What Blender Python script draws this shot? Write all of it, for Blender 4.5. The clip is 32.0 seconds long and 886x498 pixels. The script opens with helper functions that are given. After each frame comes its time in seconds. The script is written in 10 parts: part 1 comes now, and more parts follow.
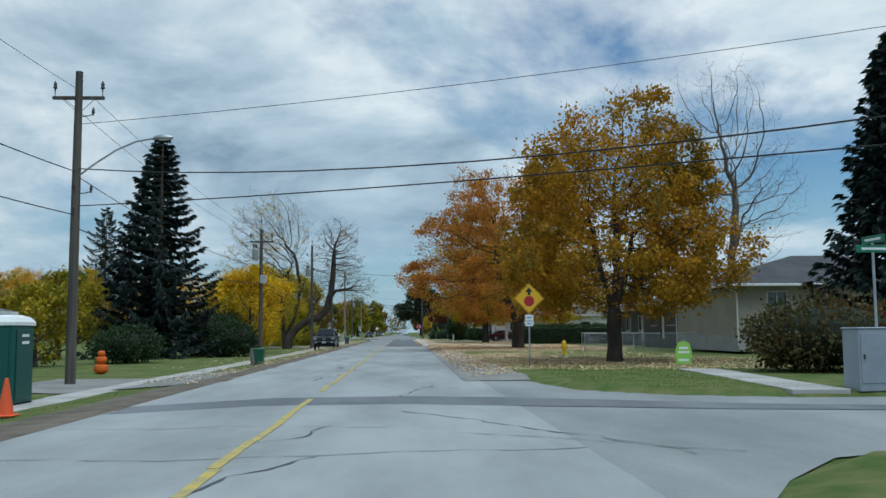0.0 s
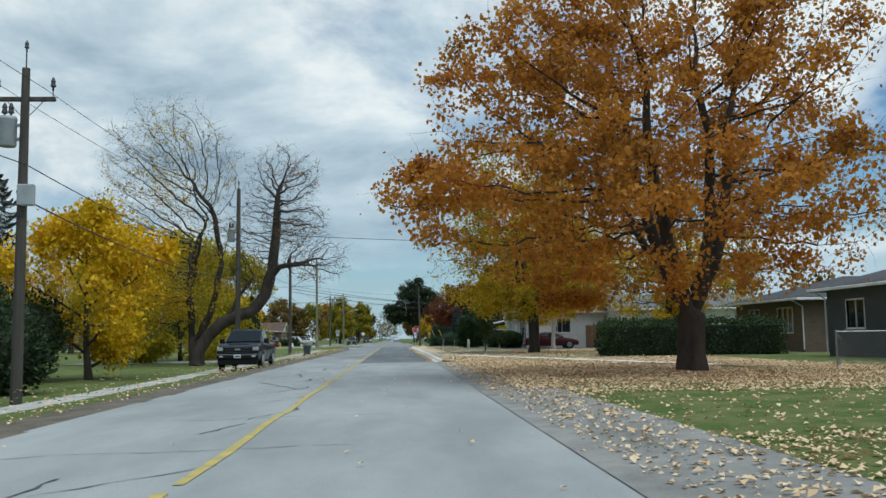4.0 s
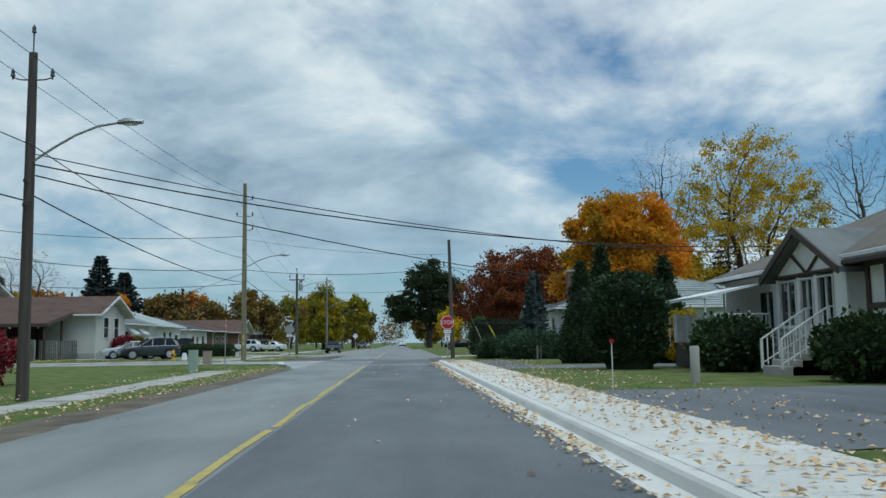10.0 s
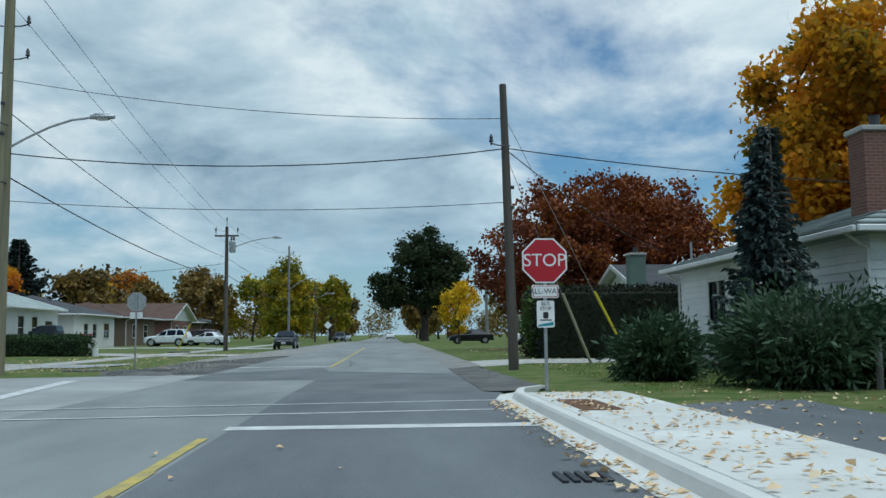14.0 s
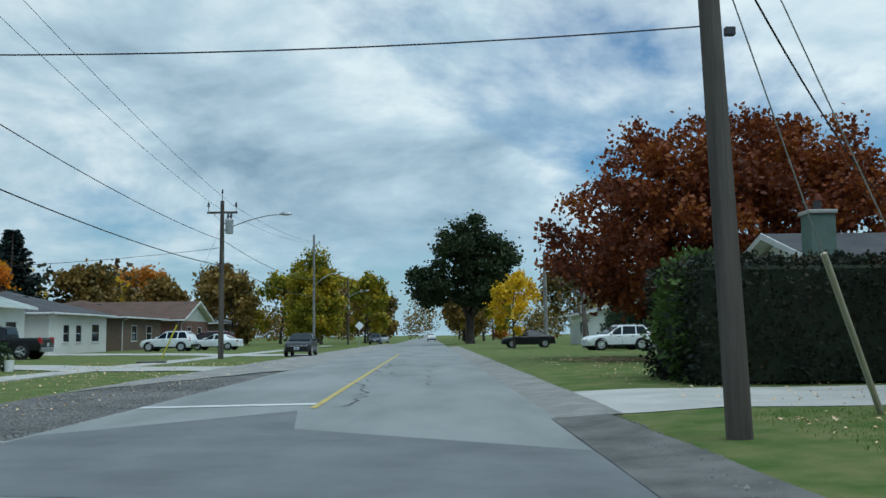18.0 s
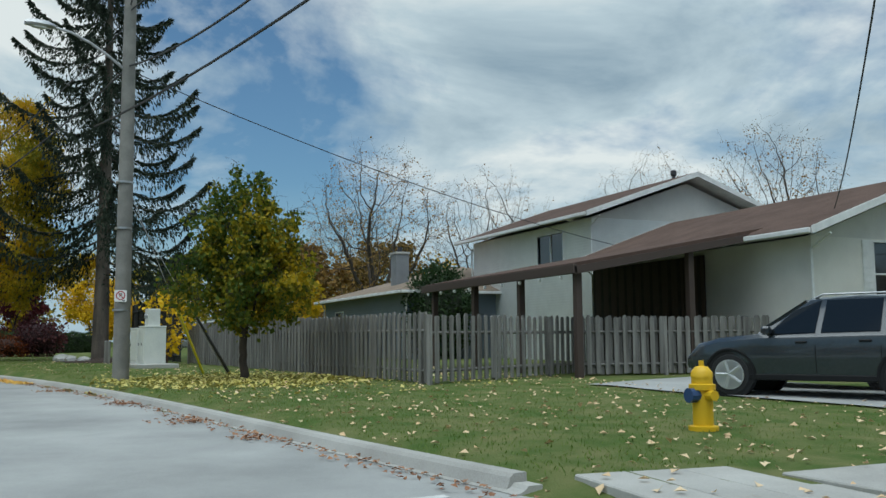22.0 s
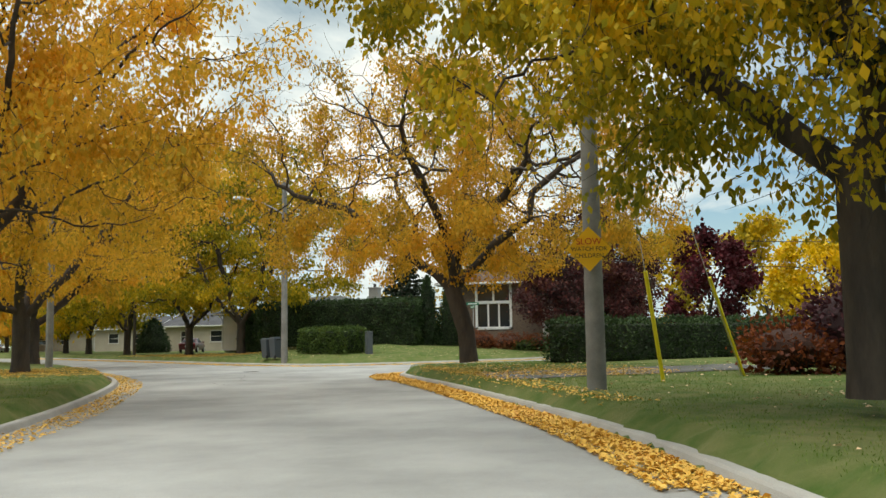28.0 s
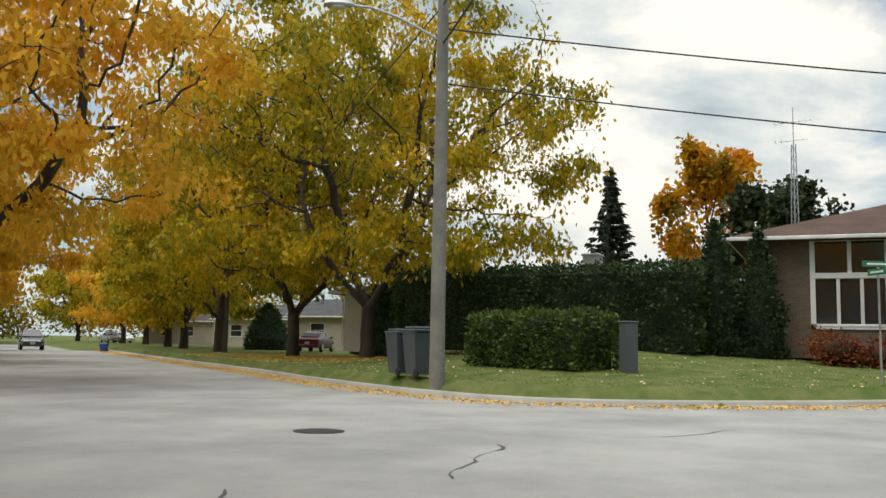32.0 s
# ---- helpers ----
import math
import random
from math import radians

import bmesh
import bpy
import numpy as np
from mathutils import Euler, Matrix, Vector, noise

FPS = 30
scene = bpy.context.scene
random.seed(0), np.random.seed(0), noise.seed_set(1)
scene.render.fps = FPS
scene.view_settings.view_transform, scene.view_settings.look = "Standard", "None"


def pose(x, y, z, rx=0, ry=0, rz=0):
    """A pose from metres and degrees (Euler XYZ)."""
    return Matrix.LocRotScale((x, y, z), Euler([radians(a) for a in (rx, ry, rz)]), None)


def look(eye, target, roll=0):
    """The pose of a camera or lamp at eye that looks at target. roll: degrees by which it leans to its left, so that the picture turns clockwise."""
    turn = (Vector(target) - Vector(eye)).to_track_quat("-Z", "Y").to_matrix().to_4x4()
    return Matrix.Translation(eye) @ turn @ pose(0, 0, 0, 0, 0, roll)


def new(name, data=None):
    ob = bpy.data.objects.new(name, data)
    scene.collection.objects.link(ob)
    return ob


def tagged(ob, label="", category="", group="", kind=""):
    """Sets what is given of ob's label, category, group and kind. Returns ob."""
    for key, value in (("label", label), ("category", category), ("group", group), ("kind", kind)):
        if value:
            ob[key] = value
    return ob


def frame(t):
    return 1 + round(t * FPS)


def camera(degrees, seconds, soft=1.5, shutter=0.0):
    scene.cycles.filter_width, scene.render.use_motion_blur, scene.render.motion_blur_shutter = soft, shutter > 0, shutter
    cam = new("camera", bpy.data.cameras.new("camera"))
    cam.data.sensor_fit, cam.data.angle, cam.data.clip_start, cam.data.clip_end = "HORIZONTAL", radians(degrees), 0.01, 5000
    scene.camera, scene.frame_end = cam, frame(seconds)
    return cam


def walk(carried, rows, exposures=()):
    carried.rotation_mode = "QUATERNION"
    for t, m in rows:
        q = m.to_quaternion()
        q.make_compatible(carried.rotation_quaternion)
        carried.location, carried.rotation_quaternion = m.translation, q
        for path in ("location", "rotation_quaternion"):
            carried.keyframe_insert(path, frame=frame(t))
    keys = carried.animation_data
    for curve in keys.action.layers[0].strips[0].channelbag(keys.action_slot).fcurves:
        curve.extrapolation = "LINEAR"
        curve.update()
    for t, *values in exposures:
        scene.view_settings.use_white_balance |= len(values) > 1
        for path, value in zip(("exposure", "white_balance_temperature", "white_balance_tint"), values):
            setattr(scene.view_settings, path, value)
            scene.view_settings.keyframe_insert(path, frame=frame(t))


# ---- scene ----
cam = camera(52.3, 32.0)
PATH = [
    (0, (1.927, -55.56, 1.381), (2.015, -53.57, 1.564), -0.4),
    (0.5, (1.989, -50.613, 1.367), (2.081, -48.623, 1.55), -0.7),
    (1, (1.984, -45.414, 1.338), (2.079, -43.425, 1.522), -0.9),
    (1.5, (2.036, -40.34, 1.314), (2.131, -38.351, 1.498), -1.1),
    (2, (1.979, -35.144, 1.303), (2.077, -33.155, 1.489), -1.2),
    (2.5, (1.956, -30.091, 1.306), (2.057, -28.103, 1.492), -1.3),
    (3, (1.904, -24.735, 1.243), (2.011, -22.747, 1.433), -1.2),
    (3.5, (1.83, -19.425, 1.206), (1.938, -17.437, 1.399), -0.9),
    (5.5, (1.878, 2.398, 1.206), (1.99, 4.385, 1.409), -0.8),
    (6, (1.984, 8.004, 1.239), (2.095, 9.99, 1.44), -1.0),
    (6.5, (2.047, 13.671, 1.285), (2.159, 15.658, 1.484), -1.0),
    (7, (2.143, 19.259, 1.347), (2.251, 21.246, 1.542), -1.2),
    (7.5, (2.194, 24.77, 1.305), (2.299, 26.758, 1.5), -1.1),
    (8, (2.21, 30.324, 1.242), (2.305, 32.312, 1.441), -0.9),
    (8.5, (2.119, 35.778, 1.184), (2.212, 37.765, 1.385), -0.7),
    (9, (2.096, 41.081, 1.159), (2.186, 43.068, 1.363), -0.6),
    (9.5, (1.971, 46.279, 1.185), (2.065, 48.267, 1.389), -0.8),
    (10, (1.83, 51.404, 1.196), (1.928, 53.391, 1.401), -0.8),
    (10.5, (1.748, 56.612, 1.183), (1.85, 58.599, 1.39), -0.7),
    (10.8, (1.704, 59.721, 1.164), (1.81, 61.707, 1.373), -0.9),
    (11, (1.717, 61.744, 1.167), (1.824, 63.731, 1.368), -0.5),
    (11.5, (1.819, 66.729, 1.161), (1.928, 68.716, 1.357), -0.7),
    (12, (1.872, 71.666, 1.112), (1.985, 73.654, 1.302), -0.9),
    (12.5, (1.903, 76.511, 1.085), (2.021, 78.499, 1.273), -0.9),
    (13, (1.928, 81.107, 1.09), (2.05, 83.095, 1.275), -1.0),
    (13.5, (1.959, 85.383, 1.094), (2.083, 87.37, 1.279), -1.0),
    (14, (1.983, 89.295, 1.103), (2.106, 91.282, 1.291), -0.6),
    (14.5, (1.989, 92.693, 1.12), (2.111, 94.68, 1.309), -0.4),
    (16.5, (2.118, 102.048, 1.28), (2.225, 104.037, 1.463), -0.8),
    (17, (2.153, 103.331, 1.267), (2.248, 105.321, 1.452), -0.7),
    (17.5, (2.132, 104.104, 1.273), (2.208, 106.093, 1.459), -0.7),
    (18, (2.08, 104.698, 1.272), (2.113, 106.689, 1.462), -0.7),
    (18.5, (1.967, 105.215, 1.29), (1.91, 107.205, 1.486), -0.8),
    (19, (1.772, 105.945, 1.301), (1.553, 107.923, 1.503), -0.8),
    (19.5, (1.276, 106.99, 1.293), (0.812, 108.925, 1.501), -0.1),
    (20, (0.443, 108.177, 1.288), (-0.329, 110.01, 1.497), -0.7),
    (20.5, (-0.683, 109.275, 1.29), (-1.793, 110.926, 1.497), -0.4),
    (21, (-2.208, 110.25, 1.282), (-3.629, 111.643, 1.482), -0.3),
    (21.5, (-4.132, 111.104, 1.195), (-5.779, 112.221, 1.396), -0.3),
    (21.7, (-4.989, 111.368, 1.18), (-6.713, 112.363, 1.382), -0.4),
    (22, (-6.368, 111.669, 1.167), (-8.186, 112.477, 1.368), -0.5),
    (22.5, (-8.623, 112.014, 1.118), (-10.525, 112.596, 1.323), -0.7),
    (23, (-11.206, 112.245, 1.122), (-13.158, 112.63, 1.327), -0.9),
    (23.5, (-14.015, 112.32, 1.157), (-15.988, 112.577, 1.361), -1.1),
    (24, (-17.05, 112.198, 1.186), (-19.034, 112.333, 1.392), -1.2),
    (24.5, (-20.107, 112.041, 1.249), (-22.096, 112.075, 1.452), -1.6),
    (25, (-23.245, 111.622, 1.313), (-25.234, 111.554, 1.515), -1.7),
    (25.5, (-26.503, 110.967, 1.342), (-28.486, 110.812, 1.549), -1.1),
    (26, (-29.796, 110.191, 1.329), (-31.771, 109.951, 1.531), -1.3),
    (26.5, (-33.119, 109.377, 1.32), (-35.084, 109.066, 1.523), -1.1),
    (28.5, (-46.949, 105.389, 1.4), (-48.881, 104.914, 1.599), -0.6),
    (29, (-50.528, 104.144, 1.341), (-52.454, 103.648, 1.547), 0.1),
    (29.5, (-53.965, 102.887, 1.369), (-55.885, 102.368, 1.578), 0.2),
    (30, (-57.348, 101.613, 1.389), (-59.257, 101.057, 1.598), 0.4),
    (30.5, (-60.734, 100.264, 1.418), (-62.63, 99.664, 1.624), 0.5),
    (31, (-64.295, 98.533, 1.388), (-66.173, 97.877, 1.59), 0.3),
    (31.5, (-67.833, 96.773, 1.28), (-69.69, 96.058, 1.485), 0.2),
    (32, (-71.579, 94.759, 1.257), (-73.407, 93.974, 1.462), 1.0),
]
walk(cam, [(t, look(eye, target, roll)) for t, eye, target, roll in PATH],
     [(0, -0.08, 6100, 7), (3, 0.06, 6350, 8), (7, 0.06, 6550, 8), (8, 0.14, 6400, 7), (9, 0.02, 6250, 6), (11, -0.18, 6050, 5), (14, -0.08, 6050, 4), (17, -0.02, 5950, 3), (19, -0.06, 6000, 3), (20, -0.13, 6050, 4), (21, -0.13, 6300, 5),
      (22, 0.06, 6500, 6), (23, 0.18, 6700, 6), (24, 0.33, 7000, 7), (26, 0.5, 7350, 8), (29, 0.66, 7800, 12), (31, 0.54, 7750, 14), (32, 0.5, 7700, 14)])

# ---- world and light ----
SUN_EL, SUN_AZ = radians(72), radians(135)


def node(tree, kind, **values):
    n = tree.nodes.new(kind)
    for key, value in values.items():
        n.inputs[key].default_value = value
    return n


def make_world():
    w = bpy.data.worlds.new("sky")
    scene.world = w
    w.use_nodes = True
    t = w.node_tree
    t.nodes.clear()
    out = t.nodes.new("ShaderNodeOutputWorld")
    bg = node(t, "ShaderNodeBackground", Strength=1.0)
    sky = t.nodes.new("ShaderNodeTexSky")
    sky.sky_type, sky.sun_disc = "NISHITA", False
    sky.sun_elevation, sky.sun_rotation = SUN_EL, SUN_AZ
    gain = t.nodes.new("ShaderNodeVectorMath")
    gain.operation = "MULTIPLY"
    gain.inputs[1].default_value = (0.066, 0.092, 0.104)
    t.links.new(sky.outputs[0], gain.inputs[0])
    # cloud layer: the view direction laid on a flat deck overhead
    co = t.nodes.new("ShaderNodeTexCoord")
    sep = t.nodes.new("ShaderNodeSeparateXYZ")
    t.links.new(co.outputs["Generated"], sep.inputs[0])

    def math_node(op, a, b=None):
        n = t.nodes.new("ShaderNodeMath")
        n.operation = op
        for i, v in enumerate((a, b)):
            if v is None:
                continue
            if isinstance(v, (int, float)):
                n.inputs[i].default_value = v
            else:
                t.links.new(v, n.inputs[i])
        return n.outputs[0]
    z = math_node("ADD", math_node("MAXIMUM", sep.outputs[2], 0.0), 0.24)
    u = math_node("DIVIDE", sep.outputs[0], z)
    v = math_node("DIVIDE", sep.outputs[1], z)
    deck = t.nodes.new("ShaderNodeCombineXYZ")
    t.links.new(u, deck.inputs[0])
    t.links.new(math_node("MULTIPLY", v, 0.9), deck.inputs[1])
    deck.inputs[2].default_value = CLOUD_SEED
    n1 = node(t, "ShaderNodeTexNoise", Scale=0.8, Detail=9.0, Roughness=0.56, Distortion=0.25)
    n2 = node(t, "ShaderNodeTexNoise", Scale=1.5, Detail=8.0, Roughness=0.58, Distortion=0.3)
    t.links.new(deck.outputs[0], n1.inputs["Vector"])
    t.links.new(deck.outputs[0], n2.inputs["Vector"])
    cover = t.nodes.new("ShaderNodeValToRGB")
    cover.color_ramp.elements[0].position, cover.color_ramp.elements[1].position = 0.437, 0.525
    west = t.nodes.new("ShaderNodeMapRange")
    for i, val in enumerate((-1.0, 0.1, 0.87, 1.0), 1):
        west.inputs[i].default_value = val
    t.links.new(sep.outputs[0], west.inputs[0])
    thick = math_node("MULTIPLY", math_node("SUBTRACT", 1.0, west.outputs[0]), 0.2)
    t.links.new(math_node("ADD", n1.outputs["Fac"], thick), cover.inputs[0])
    shade = t.nodes.new("ShaderNodeValToRGB")
    e = shade.color_ramp.elements
    e[0].position, e[0].color = 0.42, (0.80, 0.86, 0.88, 1)
    e[1].position, e[1].color = 0.68, (0.25, 0.36, 0.46, 1)
    mid = e.new(0.52)
    mid.color = (0.52, 0.64, 0.72, 1)
    t.links.new(n2.outputs["Fac"], shade.inputs[0])
    mix = t.nodes.new("ShaderNodeMixRGB")
    t.links.new(cover.outputs[0], mix.inputs[0])
    t.links.new(gain.outputs[0], mix.inputs[1])
    t.links.new(shade.outputs[0], mix.inputs[2])
    # pale haze towards the horizon
    low = t.nodes.new("ShaderNodeValToRGB")
    low.color_ramp.elements[0].position, low.color_ramp.elements[1].position = 0.0, 0.17
    low.color_ramp.elements[0].color, low.color_ramp.elements[1].color = (0.85, 0.85, 0.85, 1), (0, 0, 0, 1)
    t.links.new(sep.outputs[2], low.inputs[0])
    haze = t.nodes.new("ShaderNodeMixRGB")
    haze.inputs[2].default_value = (0.40, 0.56, 0.66, 1)
    t.links.new(low.outputs[0], haze.inputs[0])
    t.links.new(mix.outputs[0], haze.inputs[1])
    # the deck thickens westward; the whole sky is dimmed there against the raised exposure
    grey = t.nodes.new("ShaderNodeVectorMath")
    grey.operation = "SCALE"
    t.links.new(haze.outputs[0], grey.inputs[0])
    t.links.new(west.outputs[0], grey.inputs["Scale"])
    t.links.new(grey.outputs[0], bg.inputs[0])
    t.links.new(bg.outputs[0], out.inputs[0])


CLOUD_SEED = 3.7
make_world()
sun = bpy.data.lights.new("sun", "SUN")
sun.energy, sun.angle, sun.color = 2.5, radians(70), (0.88, 0.95, 0.98)
lamp = new("sun", sun)
lamp.matrix_world = look((0, 0, 60), (math.sin(SUN_AZ) * -40, math.cos(SUN_AZ) * -40, 60 - 40 * math.tan(SUN_EL)))

# ---- materials ----
MATS = {}


def mat(name, c1, c2=None, scale=1.5, rough=0.8, bump=0.2, fine=30.0, metal=0.0, vary=0.12, spec=0.4, coat=0.0, stretch=None):
    """Two colours mixed by a broad noise, a fine grain over it, relief from the grain, and a shift from object to object."""
    if name in MATS:
        return MATS[name]
    c2 = c2 or tuple(c * 0.82 for c in c1)
    m = bpy.data.materials.new(name)
    m.use_nodes = True
    t = m.node_tree
    b = t.nodes["Principled BSDF"]
    geo = t.nodes.new("ShaderNodeNewGeometry")
    vec = geo.outputs["Position"]
    if stretch:
        mp = t.nodes.new("ShaderNodeVectorMath")
        mp.operation = "MULTIPLY"
        mp.inputs[1].default_value = stretch
        t.links.new(vec, mp.inputs[0])
        vec = mp.outputs[0]
    n1 = node(t, "ShaderNodeTexNoise", Scale=scale, Detail=5.0, Roughness=0.6)
    n2 = node(t, "ShaderNodeTexNoise", Scale=fine, Detail=3.0, Roughness=0.65)
    t.links.new(vec, n1.inputs["Vector"])
    t.links.new(vec, n2.inputs["Vector"])
    r = t.nodes.new("ShaderNodeValToRGB")
    r.color_ramp.elements[0].position, r.color_ramp.elements[1].position = 0.35, 0.65
    r.color_ramp.elements[0].color, r.color_ramp.elements[1].color = (*c1, 1), (*c2, 1)
    t.links.new(n1.outputs["Fac"], r.inputs[0])
    info = t.nodes.new("ShaderNodeObjectInfo")
    add = t.nodes.new("ShaderNodeMath")
    add.operation = "MULTIPLY_ADD"
    add.inputs[1].default_value, add.inputs[2].default_value = 0.5, 0.75
    t.links.new(n2.outputs["Fac"], add.inputs[0])
    add2 = t.nodes.new("ShaderNodeMath")
    add2.operation = "MULTIPLY_ADD"
    add2.inputs[1].default_value = vary
    t.links.new(info.outputs["Random"], add2.inputs[0])
    t.links.new(add.outputs[0], add2.inputs[2])
    mul = t.nodes.new("ShaderNodeVectorMath")
    mul.operation = "SCALE"
    t.links.new(r.outputs[0], mul.inputs[0])
    t.links.new(add2.outputs[0], mul.inputs["Scale"])
    t.links.new(mul.outputs[0], b.inputs["Base Color"])
    b.inputs["Roughness"].default_value, b.inputs["Metallic"].default_value = rough, metal
    b.inputs["Specular IOR Level"].default_value, b.inputs["Coat Weight"].default_value = spec, coat
    if bump:
        bp = node(t, "ShaderNodeBump", Strength=bump, Distance=0.02)
        t.links.new(n2.outputs["Fac"], bp.inputs["Height"])
        t.links.new(bp.outputs[0], b.inputs["Normal"])
    MATS[name] = m
    return m


def leafmat(name, colours, glow=0.3, broad=0.35, mixing=0.55):
    """Leaves: each one takes its colour from a ramp, by chance and by where in the crown it hangs; light shines through."""
    if name in MATS:
        return MATS[name]
    m = bpy.data.materials.new(name)
    m.use_nodes = True
    t = m.node_tree
    t.nodes.clear()
    out = t.nodes.new("ShaderNodeOutputMaterial")
    geo = t.nodes.new("ShaderNodeNewGeometry")
    n = node(t, "ShaderNodeTexNoise", Scale=broad, Detail=2.0)
    t.links.new(geo.outputs["Position"], n.inputs["Vector"])
    s = t.nodes.new("ShaderNodeMapRange")
    s.inputs[1].default_value, s.inputs[2].default_value = 0.3, 0.7
    t.links.new(n.outputs["Fac"], s.inputs[0])
    mx = t.nodes.new("ShaderNodeMix")
    mx.inputs[0].default_value = mixing
    t.links.new(geo.outputs["Random Per Island"], mx.inputs[2])
    t.links.new(s.outputs[0], mx.inputs[3])
    r = t.nodes.new("ShaderNodeValToRGB")
    e = r.color_ramp.elements
    e[0].position, e[0].color = 0.12, (*colours[0], 1)
    e[1].position, e[1].color = 0.88, (*colours[-1], 1)
    for k, c in enumerate(colours[1:-1], 1):
        e.new(0.12 + 0.76 * k / (len(colours) - 1)).color = (*c, 1)
    t.links.new(mx.outputs[0], r.inputs[0])
    d = node(t, "ShaderNodeBsdfPrincipled", Roughness=0.6)
    d.inputs["Specular IOR Level"].default_value = 0.25
    tr = t.nodes.new("ShaderNodeBsdfTranslucent")
    t.links.new(r.outputs[0], d.inputs["Base Color"])
    t.links.new(r.outputs[0], tr.inputs[0])
    mix = t.nodes.new("ShaderNodeMixShader")
    mix.inputs[0].default_value = glow
    t.links.new(d.outputs[0], mix.inputs[1])
    t.links.new(tr.outputs[0], mix.inputs[2])
    t.links.new(mix.outputs[0], out.inputs[0])
    MATS[name] = m
    return m


def plain(name, c, rough=0.5, metal=0.0, emit=0.0, spec=0.5, coat=0.0):
    if name in MATS:
        return MATS[name]
    m = bpy.data.materials.new(name)
    m.use_nodes = True
    b = m.node_tree.nodes["Principled BSDF"]
    b.inputs["Base Color"].default_value = (*c, 1)
    b.inputs["Roughness"].default_value, b.inputs["Metallic"].default_value = rough, metal
    b.inputs["Specular IOR Level"].default_value, b.inputs["Coat Weight"].default_value = spec, coat
    MATS[name] = m
    return m


def glassmat():
    return plain("window_glass", (0.02, 0.025, 0.03), 0.04, spec=0.8)


BARK = mat("bark", (0.075, 0.058, 0.045), (0.035, 0.028, 0.023), 3, 0.95, 0.9, 28, stretch=(1, 1, 0.25))
BARK_GREY = mat("bark_grey", (0.17, 0.14, 0.115), (0.08, 0.066, 0.055), 3, 0.95, 0.9, 26, stretch=(1, 1, 0.25))
BIRCH = mat("birch_bark", (0.62, 0.58, 0.52), (0.42, 0.38, 0.33), 5, 0.8, 0.4, 30, stretch=(1, 1, 3))
POLEWOOD = mat("pole_wood", (0.115, 0.098, 0.082), (0.05, 0.043, 0.037), 2, 0.9, 0.7, 22, stretch=(3, 3, 0.12))
POLEGREEN = mat("treated_pole_wood", (0.25, 0.225, 0.14), (0.15, 0.135, 0.085), 2, 0.9, 0.6, 22, stretch=(3, 3, 0.12))
POLECONC = mat("concrete_pole", (0.235, 0.225, 0.205), (0.16, 0.155, 0.142), 2, 0.85, 0.25, 40)
STEEL = mat("galvanised_steel", (0.45, 0.46, 0.47), (0.34, 0.35, 0.36), 6, 0.45, 0.1, 60, metal=0.8)
DARKMETAL = plain("dark_metal", (0.035, 0.035, 0.04), 0.5)
CABLE = plain("cable_black", (0.02, 0.02, 0.022), 0.6)
WHITEPAINT = mat("white_paint", (0.78, 0.78, 0.76), (0.70, 0.70, 0.68), 2, 0.6, 0.08, 50, vary=0.05)
GLASS = glassmat()
TYRE = plain("tyre_rubber", (0.018, 0.018, 0.019), 0.85)
RIM = plain("alloy_rim", (0.55, 0.56, 0.57), 0.35, metal=0.6)
BLACKPLASTIC = plain("black_plastic", (0.012, 0.012, 0.013), 0.6, spec=0.2)


